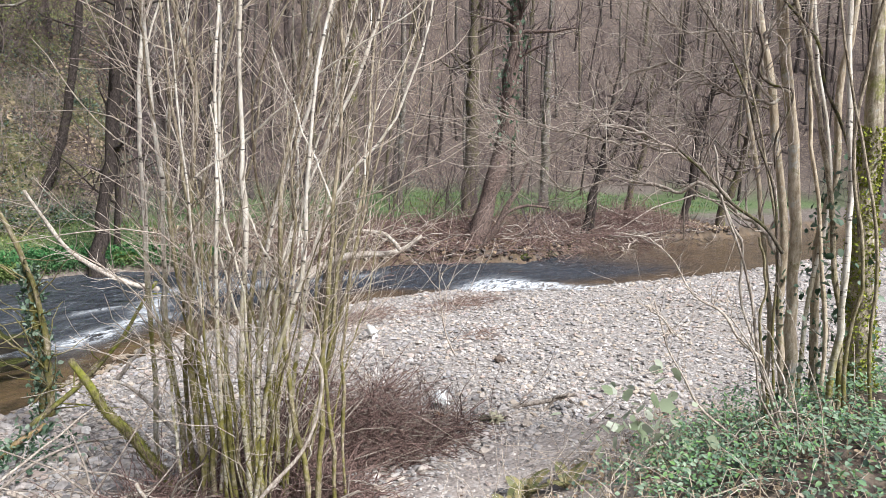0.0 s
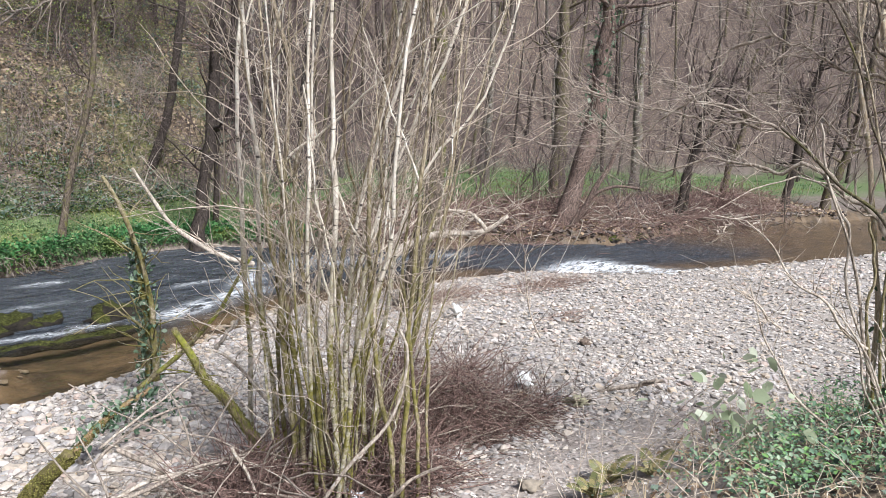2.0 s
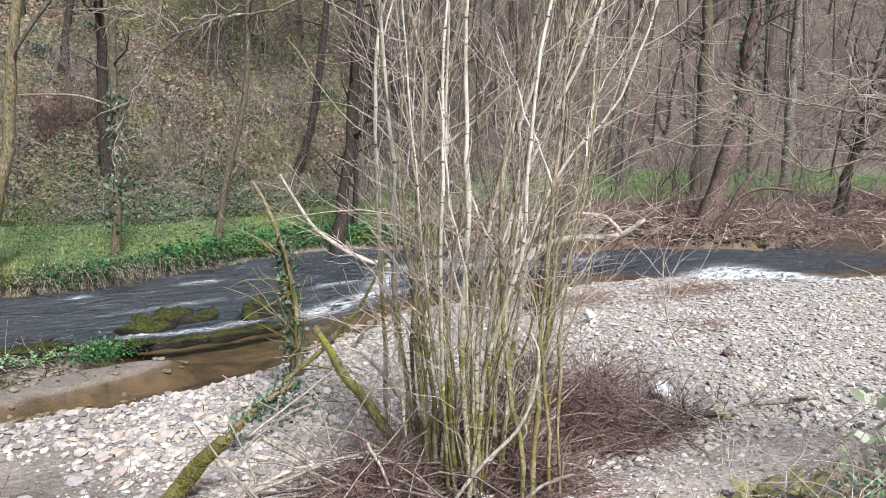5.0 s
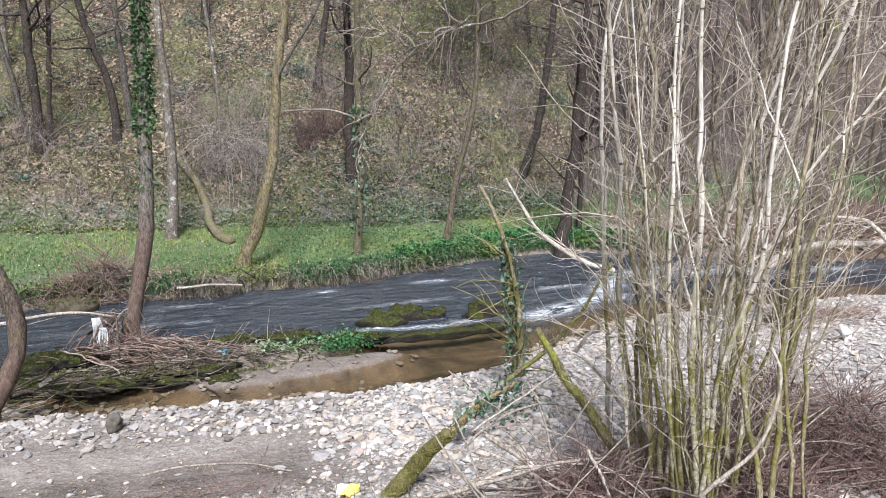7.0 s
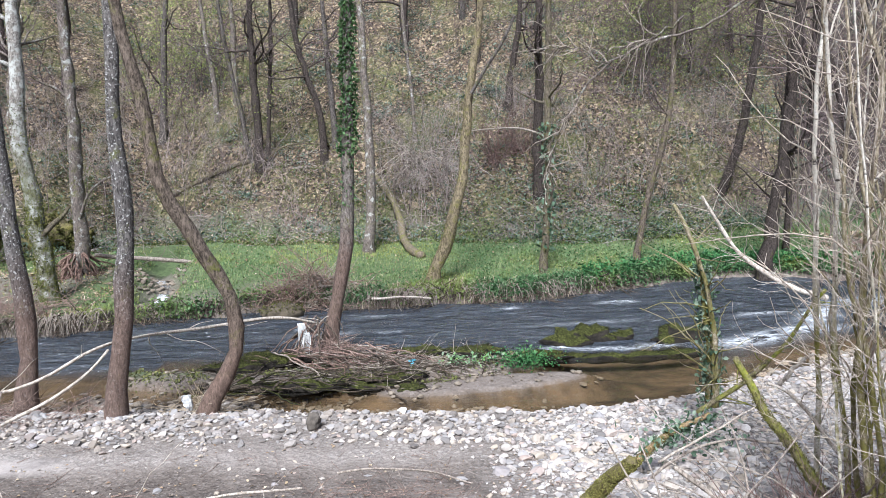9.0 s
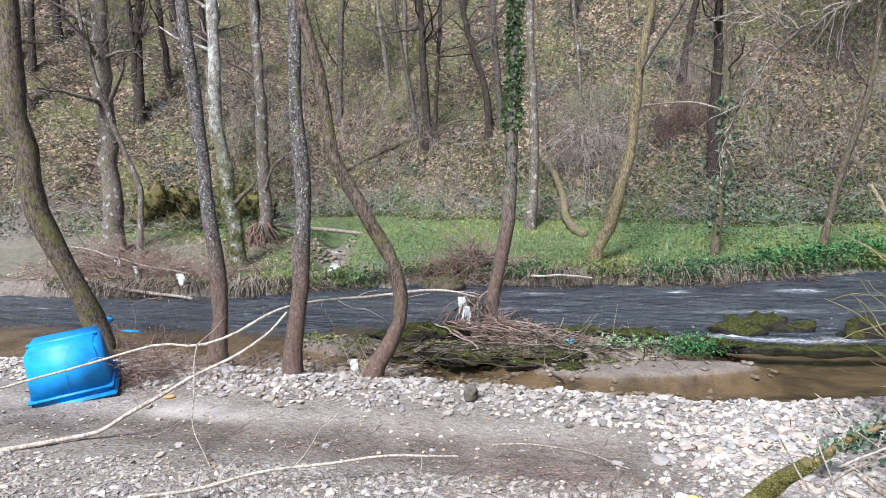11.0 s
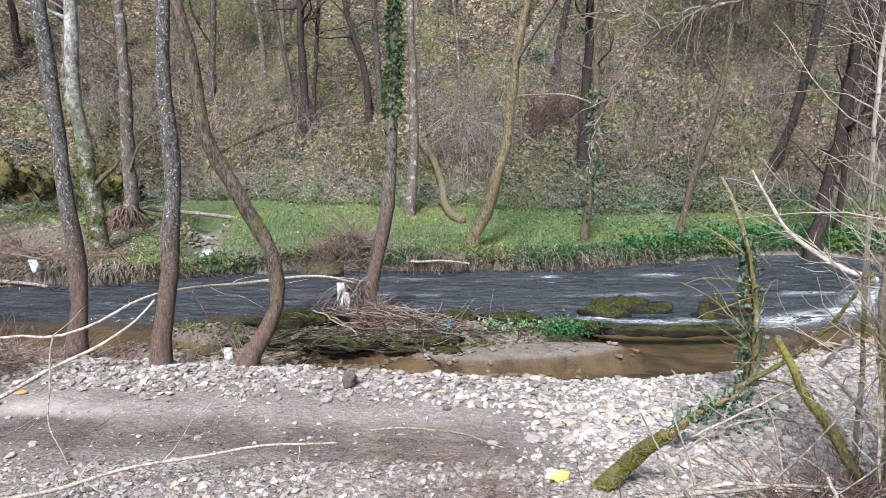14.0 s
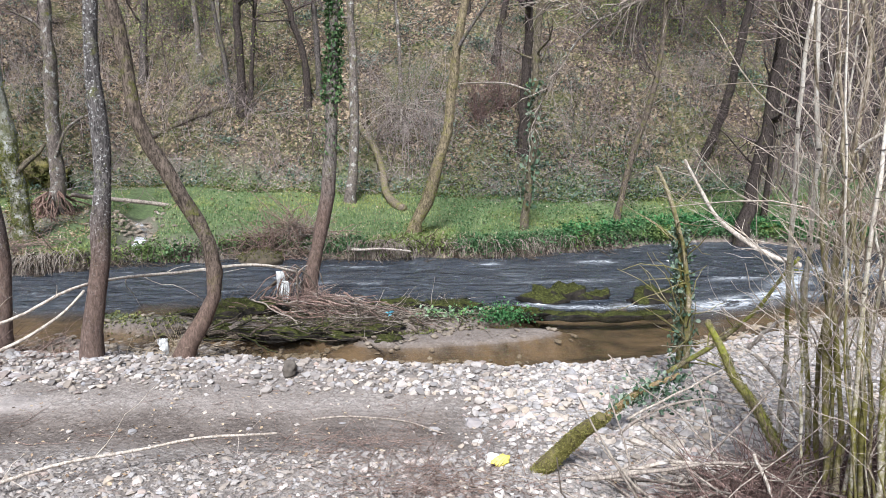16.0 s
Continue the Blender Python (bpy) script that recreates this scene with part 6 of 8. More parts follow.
lump("fruit_rind", (6.42, 4.7), (0.07, 0.06, 0.05), plain("orange_brown", (0.3, 0.15, 0.06), 0.7), "orange-brown scrap on the mud", "scrap", 13, 0.3)
lump("stone_block", (4.35, 3.1), (0.09, 0.07, 0.06), plain("pale_block", (0.27, 0.23, 0.18), 0.9), "pale broken stone at the slope's foot", "stone", 14, 0.4)
lump("stone_block", (6.75, 4.15), (0.085, 0.08, 0.06), plain("olive_block", (0.32, 0.3, 0.2), 0.9), "pale rounded stone in the mud", "stone", 15, 0.4)
# A leaf-like orange scrap, built with the flat stone shape.
lump("stone_block", (-5.3, 8.3), (0.075, 0.05, 0.03), plain("ochre_scrap", (0.42, 0.24, 0.1), 0.9), "small flat orange-brown scrap on the shore", "stone", 16, 0.1)


RAG = plain("rag_white", (0.66, 0.655, 0.64), 0.5, 0.4, 9)
BLUE = plain("blue_plastic", (0.03, 0.27, 0.66), 0.5, 0.3, 4, 0.35)
def hanging_rag(x, y, top, wide, tall, turn, seed, label):
    """A torn sheet of plastic that hangs in folds, with frayed lower strips."""
    r = np.random.default_rng(seed)
    nu, nv = 15, 18
    u, v = np.meshgrid(np.linspace(-0.5, 0.5, nu), np.linspace(0, 1, nv), indexing="ij")
    strip = 0.7 + 0.3 * np.abs(np.sin(u * 9 + r.uniform(0, 3)))
    edge = wide * (0.45 + 0.75 * np.sin(np.pi * np.clip(v * 0.8 + 0.15, 0, 1)) - 0.35 * v)
    across = u * edge + 0.012 * np.sin(5 * v + r.uniform(0, 6)) + 0.16 * wide * v
    fold = 0.05 * np.sin(u * 22 + 3 * v + r.uniform(0, 6)) * (0.3 + v) + 0.025 * np.sin(u * 41 + 7 * v) + 0.05 * v
    fold = fold + r.normal(size=fold.shape) * 0.006
    z = top - v * tall * strip
    c, s = math.cos(turn), math.sin(turn)
    front = np.stack([x + across * c - fold * s, y + across * s + fold * c, z], -1).reshape(-1, 3)
    back = front + np.array((-s, c, 0)) * 0.004
    i, j = np.meshgrid(np.arange(nu - 1), np.arange(nv - 1), indexing="ij")
    q = np.stack([i * nv + j, (i + 1) * nv + j, (i + 1) * nv + j + 1, i * nv + j + 1], -1).reshape(-1, 4)
    n = nu * nv
    rim = list(range(nv)) + [k * nv + nv - 1 for k in range(1, nu)] + [(nu - 1) * nv + k for k in range(nv - 2, -1, -1)] + [k * nv for k in range(nu - 2, 0, -1)]
    side = [(rim[k], rim[(k + 1) % len(rim)], rim[(k + 1) % len(rim)] + n, rim[k] + n) for k in range(len(rim))]
    ob = part("plastic_rag", np.concatenate([front, back]), np.concatenate([q, q[:, ::-1] + n, np.array(side)]), RAG)
    return tagged(ob, label, "rag")


RAG_HANGS = ((-1.95, 12.3, 0.76, 0.15, 0.55), (-1.86, 12.24, 0.6, 0.13, 0.52),
             (-9.2, 15.3, 0.6, 0.2, 0.3), (-11.4, 16.1, 0.8, 0.14, 0.36), (-10.7, 15.8, 0.7, 0.1, 0.28), (-3.06, 9.36, 0.5, 0.12, 0.24))
for i, (x, y, z, wide, tall) in enumerate(RAG_HANGS):
    hanging_rag(x, y, z, wide, tall, 0.25 * math.sin(i * 2.0), 80 + i,
                "torn white plastic caught on the flood-washed twigs" if i > 1 else "torn white plastic strip hanging at the ivy tree's foot")
lump("plastic_rag", (-8.95, 11.9, 0.12), (0.28, 0.12, 0.16), BLUE, "crumpled blue plastic sheet caught in the shallows", "rag", 31, 0.12, 0.3, 0.0, 0.2)
lump("plastic_rag", (-8.25, 11.9, 0.1), (0.3, 0.035, 0.03), BLUE, "narrow blue plastic strip floating in the shallows", "rag", 32, 0.12, -0.1, 0.0, 0.2)
lump("plastic_rag", (-0.05, 11.6, 0.15), (0.07, 0.05, 0.04), plain("teal_plastic", (0.12, 0.4, 0.52), 0.4), "crumpled teal plastic scrap in the flotsam", "rag", 33, 0.4, 0.0, 0.0, 0.2)
lump("plastic_rag", (0.85, 12.2, 0.1), (0.08, 0.05, 0.05), RAG, "crumpled white plastic scrap in the flotsam", "rag", 34, 0.4, 0.0, 0.0, 0.2)


def plastic_tub():
    """A blue plastic tub that lies upside down, with a rim and ribs."""
    tub = thing("plastic_tub", (-6.75, 8.3, float(height(-6.75, 8.3))), "big blue plastic tub lying upside down on the gravel", "tub")
    base = Matrix.Translation((-6.75, 8.3, float(height(-6.75, 8.3)) + 0.42)) @ Euler((0.16, -0.12, 0.5)).to_matrix().to_4x4()

    def box(sx, sy, sz, taper_top, bevel):
        bm = bmesh.new()
        bmesh.ops.create_cube(bm, size=1)
        for v in bm.verts:
            k = taper_top if v.co.z > 0 else 1
            v.co = Vector((v.co.x * sx * k, v.co.y * sy * k, v.co.z * sz))
        bmesh.ops.bevel(bm, geom=bm.edges[:], offset=bevel, segments=3, affect="EDGES")
        return bm

    for name, bm, off in (("body", box(1.0, 0.72, 0.78, 0.86, 0.035), 0.0), ("rim", box(1.1, 0.82, 0.06, 1.0, 0.02), -0.38), ("rim", box(1.05, 0.77, 0.035, 1.0, 0.012), -0.27),
                          ("rib", box(0.05, 0.725, 0.6, 0.87, 0.015), -0.03), ("rib", box(0.88, 0.05, 0.05, 1.0, 0.015), 0.39)):
        me = bpy.data.meshes.new(name)
        bm.to_mesh(me)
        bm.free()
        me.transform(base @ Matrix.Translation((0, 0, off)))
        me.materials.append(BLUE)
        me.polygons.foreach_set("use_smooth", [True] * len(me.polygons))
        ob = new(name, me)
        ob.parent = tub
        ob.matrix_parent_inverse = Matrix.Translation(-tub.location)


plastic_tub()


# ---- fallen wood ----
def bough(name, spec, material, label, category="branch", k=20, sides=7, twigs=0, seed=1, group="", wobble=0.01):
    r = np.random.default_rng(seed)
    l, rad = trunk_line(spec, k, None, False)
    t = np.linspace(0, 1, k)
    way = sum(np.sin(t[:, None] * 6.28 * f + r.uniform(0, 6.28, 3)) * r.normal(size=3) / f for f in (0.7, 1.3, 2.2, 3.1))
    l = l + way * wobble
    rad = rad * (1 + 0.05 * np.sin(t * 19 + r.uniform(0, 6)) + 0.04 * np.sin(t * 41 + r.uniform(0, 6)))
    ob = thing(name, l[0], label, category, group)
    part("bough", *closed(l, rad, sides), material, ob)
    if twigs:
        s, w, q = sprout(r, l[None], rad[None], twigs, 0.05, 1.0, 50)
        m = grow(r, s, w, r.uniform(0.2, 1.0, twigs), 7, 0.2, -0.02)
        part("spray", *tubes(m, taper(np.clip(q * 0.35, 0.003, 0.01), 7, 0.3), 4), material, ob, kind="stuff")
    return ob, l, rad


bough("fallen_branch", LONG_BRANCH, WOOD_PALE, "long pale bare branch leaning against the shore tree", k=36, wobble=0.035)
bough("fallen_branch", LONG_ARCH, WOOD_PALE, "long pale branch arching between the shore trees", k=44, twigs=10, seed=3, wobble=0.035)
bough("fallen_branch", LONG_TWIG, WOOD_GREY, "thin grey branch hanging to the gravel", twigs=6, seed=4)
bough("fallen_branch", GROUND_BRANCH, WOOD_PALE, "long pale branch lying on the gravel", k=36, twigs=9, seed=5, wobble=0.02)
bough("fallen_branch", GROUND_BRANCH2, WOOD_GREY, "thin curved branch lying on the gravel", twigs=12, seed=6)
bough("dead_limb", DEAD_LIMB, WOOD_PALE, "thick bleached dead limb reaching over the gravel", k=24, sides=9, wobble=0.02)
bough("dead_limb", DEAD_LIMB2, WOOD_PALE, "thick bleached dead limb reaching over the gravel", k=14, sides=8)
bough("dead_limb", DEAD_LIMB3, WOOD_PALE, "thick bleached dead limb reaching over the gravel", k=14, sides=8)
bough("dead_tree", DEAD_LEAN, WOOD_PALE, "bare dead tree leaning out of the stream", "tree", twigs=24, seed=7, sides=8)
bough("fallen_log", BANK_LOG, WOOD_GREY, "grey log lying on the meadow", "log", twigs=10, seed=8)
bough("fallen_log", HILL_LOG, bark("old_log_bark", (0.1, 0.078, 0.055), (0.26, 0.21, 0.155), moss=0.5, green=((0.085, 0.09, 0.024), (0.24, 0.235, 0.06))), "yellow-mossed log arching down to the curved tree's foot", "log", k=28, sides=9, twigs=10, seed=65, wobble=0.03)
bough("fallen_log", SPUR_LOG, BARK_MOSSY, "long mossy log lying on the slope", "log", sides=8)
bough("fallen_branch", ([(-5.5, 27.0, 3.45), (-4.62, 26.91, 4.14), (-3.57, 27.07, 4.33), (-3.0, 27.1, 4.25)], 0.035, 0.02), BARK_MOSSY, "mossy branch arching between the slope trees", twigs=8, seed=64)
log, l_, r_ = bough("mossy_log", MOSS_LOG, MOSS, "short thick log covered in yellow-green moss", "log", sides=12, wobble=0.012)
ivy_cover(st, log, l_, r_ * 0.97, 0.0, 1.0, 7000, 0.014, 1.06, "moss", MOSS_GOLD, "golden-green moss")
log, l_, r_ = bough("mossy_log", MOSS_LOG2, bark("rotten_wood", (0.2, 0.13, 0.07), (0.46, 0.33, 0.2), moss=0.4, grain=22, green=((0.1, 0.1, 0.02), (0.3, 0.29, 0.06))), "rotten orange-brown log with moss and ivy", "log", sides=10, wobble=0.012)
ivy_cover(st, log, l_, r_, 0.1, 1.0, 170, 0.055, 3.4)
ivy_cover(st, log, l_, r_ * 0.97, 0.0, 0.7, 1500, 0.012, 1.08, "moss", MOSS_GOLD, "golden-green moss")
stump, l_, r_ = bough("dead_stump", IVY_STUMP, BARK_HAZEL, "leaning dead stem wrapped in ivy on the gravel", "stump", twigs=16, seed=9, sides=9)
ivy_cover(st, stump, l_, r_, 0.0, 0.7, 950, 0.051, 3.0)
_, l2_, r2_ = bough("dead_stump", IVY_STUMP2, BARK_HAZEL, "leaning dead stem wrapped in ivy on the gravel", "stump", twigs=20, seed=10)
part("ivy", *round_leaves(st, np.array((3.05, 7.3, 0.45)) + st.normal(size=(260, 3)) * (0.28, 0.2, 0.1), 0.055, 0.6, 0.85), IVY, stump, "glossy dark green ivy leaves", kind="stuff")
log, l_, r_ = bough("mossy_bough", YLOG, BARK_YMOSS, "thick mossy bough leaning from the hazel", sides=10, wobble=0.012)
ivy_cover(st, log, l_, r_ * 0.9, 0.0, 0.8, 2600, 0.011, 1.03, "moss", MOSS_GOLD, "golden-green moss")
bough("mossy_bough", CROSS_BOUGH, BARK_YMOSS, "mossy bough crossing the ivy stump", twigs=9, seed=11)
bough("dead_stick", PALE_STICK, WOOD_PALE, "pale bare stick leaning at the hazel", twigs=4, seed=12)
bough("dead_stick", PALE_STICK2, WOOD_PALE, "pale bare stick leaning at the hazel", seed=13)
bough("dead_stick", STICK_GREY, WOOD_GREY, "grey weathered stick on the gravel", twigs=3, seed=14)
bough("dead_stick", STICK_GREY2, WOOD_GREY, "grey weathered stick on the gravel", seed=15)
for i, spec in enumerate((PILE_1, PILE_2, PILE_3, PILE_4, PILE_5, PILE_6, PILE_7, PILE_8)):
    bough("dead_stick", spec, WOOD_GREY if i % 2 else WOOD_PALE, "dry stick lying on the brush heap", seed=30 + i, twigs=5, group="heap sticks")
for i, spec in enumerate((SAP_1, SAP_2, SAP_3, SAP_4, SAP_5)):
    bough("sapling", spec, BARK_TWIG, "thin bare sapling beside the path", "sapling", seed=50 + i, twigs=16, sides=5, group="saplings")


def heap(name, n, centre, spread, tall, length, material, label, seed, thick=(0.003, 0.008), lift=-0.03, up=0.35, sides=3, k=5):
    """A tangle of twigs on the ground."""
    r = np.random.default_rng(seed)
    q = r.normal(size=(n, 2)) * spread * 0.6 + centre
    dome = np.exp(-(((q - centre) / spread) ** 2).sum(-1))
    start = on_ground(q[:, 0], q[:, 1]) + np.stack([0 * dome, 0 * dome, dome * r.uniform(0, tall, n)], -1)
    way = np.stack([r.normal(size=n), r.normal(size=n), r.normal(size=n) * up + up * 0.4], -1)
    lines = grow(r, start, way, r.uniform(0.35, 1, n) * length, k, 0.2, lift)
    floor = height(lines[..., 0], lines[..., 1]) + 0.01
    lines[..., 2] = np.maximum(lines[..., 2], floor)
    ob = part(name, *tubes(lines, taper(r.uniform(*thick, n), k, 0.4), sides), material, kind="stuff")
    return tagged(ob, label, "brushwood")


BARK_RUST = bark("rusty_brush_bark", (0.075, 0.045, 0.038), (0.3, 0.205, 0.175), grain=40, relief=0.012)
heap("brush_heap", 1100, (3.0, 4.75), (0.6, 0.45), 0.5, 0.8, BARK_RUST, "tangle of dead brown brushwood at the hazel's foot", 1, up=0.45)
for i, (c, spread, n, tall) in enumerate((((4.75, 5.05), (0.6, 0.4), 1200, 1.0), ((5.35, 4.7), (0.5, 0.35), 900, 0.8), ((5.95, 4.4), (0.6, 0.25), 420, 0.25))):
    heap("brush_heap", n, c, spread, tall, 0.8, BARK_RUST, "tangle of dead brown brushwood beside the hazel", 200 + i, (0.002, 0.008), up=0.55)
    heap("brush_heap", n // 7, c, spread, tall, 1.1, WOOD_GREY, "pale dry twigs in the brushwood", 220 + i, (0.002, 0.006), up=0.6)
heap("brush_heap", 1000, (3.8, 4.15), (0.5, 0.4), 0.5, 0.7, BARK_RUST, "tangle of dead brown brushwood at the hazel's foot", 3, up=0.45)
heap("brush_heap", 900, (4.15, 5.15), (0.55, 0.4), 0.7, 0.7, BARK_RUST, "tangle of dead brown brushwood behind the hazel", 210, (0.002, 0.007), up=0.5)
heap("brush_heap", 700, (2.6, 4.5), (0.45, 0.35), 0.35, 0.6, BARK_RUST, "reddish dead brushwood at the hazel's foot", 211, (0.002, 0.006), up=0.4)
heap("brush_heap", 130, (2.9, 4.8), (1.1, 0.6), 0.35, 1.8, WOOD_GREY, "loose grey sticks on the brush heap", 4, (0.007, 0.015), up=0.2, sides=5)
heap("brush_heap", 320, (12.3, 8.6), (1.3, 0.45), 0.1, 0.7, BARK_BRUSH, "low line of brown flood litter on the gravel", 5, up=0.1)
heap("brush_heap", 460, (9.6, 9.2), (1.2, 0.4), 0.08, 0.7, BARK_BRUSH, "low line of brown flood litter on the gravel", 6, up=0.1)
heap("brush_heap", 60, (10.0, 6.6), (0.35, 0.2), 0.08, 0.5, BARK_BRUSH, "low line of brown flood litter on the gravel", 16, up=0.1)
heap("brush_heap", 260, (0.4, 5.6), (0.8, 0.4), 0.15, 0.7, BARK_BRUSH, "thin dry stalks on the gravel", 7, (0.002, 0.004), up=0.3)
heap("brush_heap", 120, (-0.3, 6.5), (0.7, 0.25), 0.1, 0.6, BARK_BRUSH, "thin dry stalks on the gravel", 17, (0.002, 0.004), up=0.2)
heap("flotsam", 420, (-1.4, 12.3), (0.4, 0.28), 0.5, 0.55, BARK_BRUSH, "heap of flood-washed sticks round the ivy tree's foot", 8, (0.003, 0.009), up=0.5, sides=4)
heap("flotsam", 40, (-1.0, 11.9), (1.2, 0.4), 0.15, 1.1, WOOD_GREY, "grey bare sticks in the flotsam", 9, (0.005, 0.011), up=0.12, sides=5)
heap("flotsam", 160, (0.1, 11.6), (1.4, 0.45), 0.12, 0.9, WOOD_GREY, "grey bare sticks in the flotsam", 21, (0.003, 0.009), up=0.1, sides=4)
heap("flotsam", 330, (-0.1, 11.5), (1.5, 0.5), 0.08, 0.8, WOOD_WET, "dark wet sticks on the stone bar", 10, (0.003, 0.01), up=0.12, sides=4)
heap("flotsam", 240, (-2.5, 11.9), (1.3, 0.45), 0.08, 0.8, WOOD_WET, "dark wet sticks on the stone bar", 11, (0.003, 0.009), up=0.12, sides=4)
heap("flotsam", 110, (-3.0, 9.75), (0.5, 0.2), 0.3, 0.7, STRAW, "dry straw caught at the curved tree's foot", 12, (0.003, 0.006), up=0.5)
heap("flotsam", 260, (-5.4, 9.9), (0.8, 0.4), 0.15, 0.9, BARK_BRUSH, "dark twigs at the shore trees' feet", 13, up=0.2)
heap("flotsam", 300, (-6.1, 9.0), (0.45, 0.35), 0.5, 0.9, BARK_BRUSH, "brown brushwood beside the blue tub", 14, up=0.5)
heap("flotsam", 180, (-2.3, 17.6), (0.9, 0.35), 0.45, 1.2, WOOD_GREY, "pale roots and sticks on the undercut bank", 15, (0.008, 0.018), up=0.3, sides=4)
heap("flotsam", 300, (-2.6, 17.5), (0.95, 0.4), 0.75, 1.3, bark("russet_root_bark", (0.12, 0.075, 0.058), (0.4, 0.29, 0.235), grain=35), "tangle of red-brown roots washed onto the far bank", 22, (0.007, 0.018), up=0.45, sides=4)
heap("flotsam", 240, (-12.0, 16.5), (1.3, 0.5), 0.8, 1.6, BARK_BRUSH, "grey-brown flood brushwood on the far bank", 23, (0.006, 0.014), up=0.45)
bough("fallen_log", ([(-12.2, 15.6, 0.4), (-11.2, 15.45, 0.28), (-10.0, 15.3, 0.12), (-8.85, 15.2, 0.03)], 0.055, 0.035), WOOD_GREY, "long pale log slanting into the stream", "log", twigs=5, seed=61)
bough("fallen_branch", ([(-13.0, 16.3, 1.1), (-11.9, 16.1, 1.0), (-10.6, 15.9, 0.75), (-9.2, 15.7, 0.55)], 0.025, 0.012), WOOD_GREY, "long bare branch on the flood brushwood", twigs=14, seed=62, wobble=0.04)
bough("fallen_branch", ([(-0.95, 16.85, 0.25), (-0.2, 16.8, 0.3), (0.5, 16.75, 0.27)], 0.03, 0.018), WOOD_PALE, "pale branch lying at the far water's edge", seed=63)
heap("flotsam", 800, (-10.6, 16.2), (2.2, 0.6), 0.5, 1.2, BARK_BRUSH, "grey brushwood along the far bank", 18, (0.006, 0.014), up=0.35)
rp = np.random.default_rng(19)
BARK_ROOT = bark("red_root_bark", (0.1, 0.06, 0.045), (0.33, 0.225, 0.18), grain=35)
plate = thing("root_plate", (-8.95, 19.55, float(height(-8.95, 19.55))), "bared red-brown roots hanging below the grey tree", "roots")
for i in range(90):
    a = rp.uniform(0, 6.28)
    s = np.array([[-9.03 + 0.2 * math.cos(a), 19.72 + 0.2 * math.sin(a), rp.uniform(0.75, 1.35)]])
    l = grow(rp, s, np.array([[math.cos(a), math.sin(a) - 0.25, -0.6]]), rp.uniform(0.6, 1.3, 1), 9, 0.2, -0.14)
    l[..., 2] = np.maximum(l[..., 2], height(l[..., 0], l[..., 1]) + 0.01)
    part("root", *tubes(l, taper(rp.uniform(0.012, 0.035, 1), 9, 0.3), 5), BARK_ROOT, plate)
x = gr_x = rp.normal(-6.6, 0.5, 160)
y = rp.uniform(17.0, 21.0, 160)
part("pebble", *stones(rp, on_ground(gr_x - 0.3 * (y - 18), y, 0.02), rp.uniform(0.05, 0.14, 160), BALL1), WET_STONE, ground, "wet stones in the side brook", kind="stuff", smooth=False)
r_bank = np.random.default_rng(77)
for i in range(7):
    c = (13.5 + 3.1 * i, float(far_shore(np.array(13.5 + 3.1 * i))) + (3.0 if i == 2 else 1.7))
    heap("flotsam", 560, c, (2.4, 1.9), 0.75, 1.6, BARK_RUST if i % 3 else BARK_BRUSH, "brown flood debris heaped along the far bank", 100 + i, (0.008, 0.02), up=0.3)
for i in range(6):
    c = (14.5 + 3.2 * i, float(far_shore(np.array(14.5 + 3.2 * i))) + 1.2)
    heap("flotsam", 46, c, (2.2, 1.3), 0.6, 1.5, WOOD_PALE, "bleached sticks on the flood debris", 130 + i, (0.012, 0.028), up=0.25, sides=4)
    heap("flotsam", 240, (c[0], c[1] - 1.0), (2.0, 0.45), 0.3, 0.9, BARK_RUST, "dark brush hanging over the water's edge", 140 + i, (0.007, 0.016), up=0.2)
heap("flotsam", 500, (29.3, 11.8), (1.6, 0.8), 1.1, 1.4, BARK_RUST, "dark heap of flood debris on the bank", 120, (0.01, 0.02), up=0.5)
heap("flotsam", 40, (28.5, 11.2), (2.2, 0.4), 0.5, 3.2, WOOD_PALE, "pale washed logs at the bank's foot", 121, (0.02, 0.05), up=0.1, sides=5)

bits = thing("flood_litter", (-2.5, 6.8, float(height(-2.5, 6.8))), "small dark twigs and leaves strewn on the muddy track", "litter", kind="stuff")
x, y = r_bank.uniform(-8, 2.5, 230), r_bank.normal(6.7, 0.75, 230)
w = np.stack([r_bank.normal(size=230), r_bank.normal(size=230), 0 * x], -1)
l = grow(r_bank, on_ground(x, y, 0.012), w, r_bank.uniform(0.06, 0.4, 230), 5, 0.2)
l[..., 2] = height(l[..., 0], l[..., 1]) + 0.012
part("twig", *tubes(l, taper(r_bank.uniform(0.002, 0.005, 230), 5, 0.5), 3), BARK_BRUSH, bits, kind="stuff")
x, y = r_bank.uniform(-8, 6, 1500), r_bank.normal(6.3, 1.1, 1500)
part("leaf", *leaves(r_bank, on_ground(x, y, 0.008), 0.045, 0.35, 0.6), LITTER, bits, kind="stuff")

# wet roots in layers on the near side of the bar
roots = thing("root_mat", (-0.8, 10.6, 0.0), "dark mossy roots lying in layers at the bar's edge", "roots")
for i in range(90):
    a = r_bank.uniform(-3.6, -0.5)
    start = np.array([[a, 10.72 + 0.6 * r_bank.random() + 0.03 * a, 0.03 + 0.12 * r_bank.random()]])
    l = grow(r_bank, start, np.array([[1.0, r_bank.normal(0, 0.4), 0.0]]), np.array([r_bank.uniform(0.3, 1.1)]), 9, 0.2, -0.02)
    l[..., 2] = np.clip(l[..., 2], 0.01, 0.2)
    part("root", *tubes(l, taper(r_bank.uniform(0.008, 0.024, 1), 9, 0.4), 6), WOOD_WET if i % 3 else MOSS_ROCK, roots)
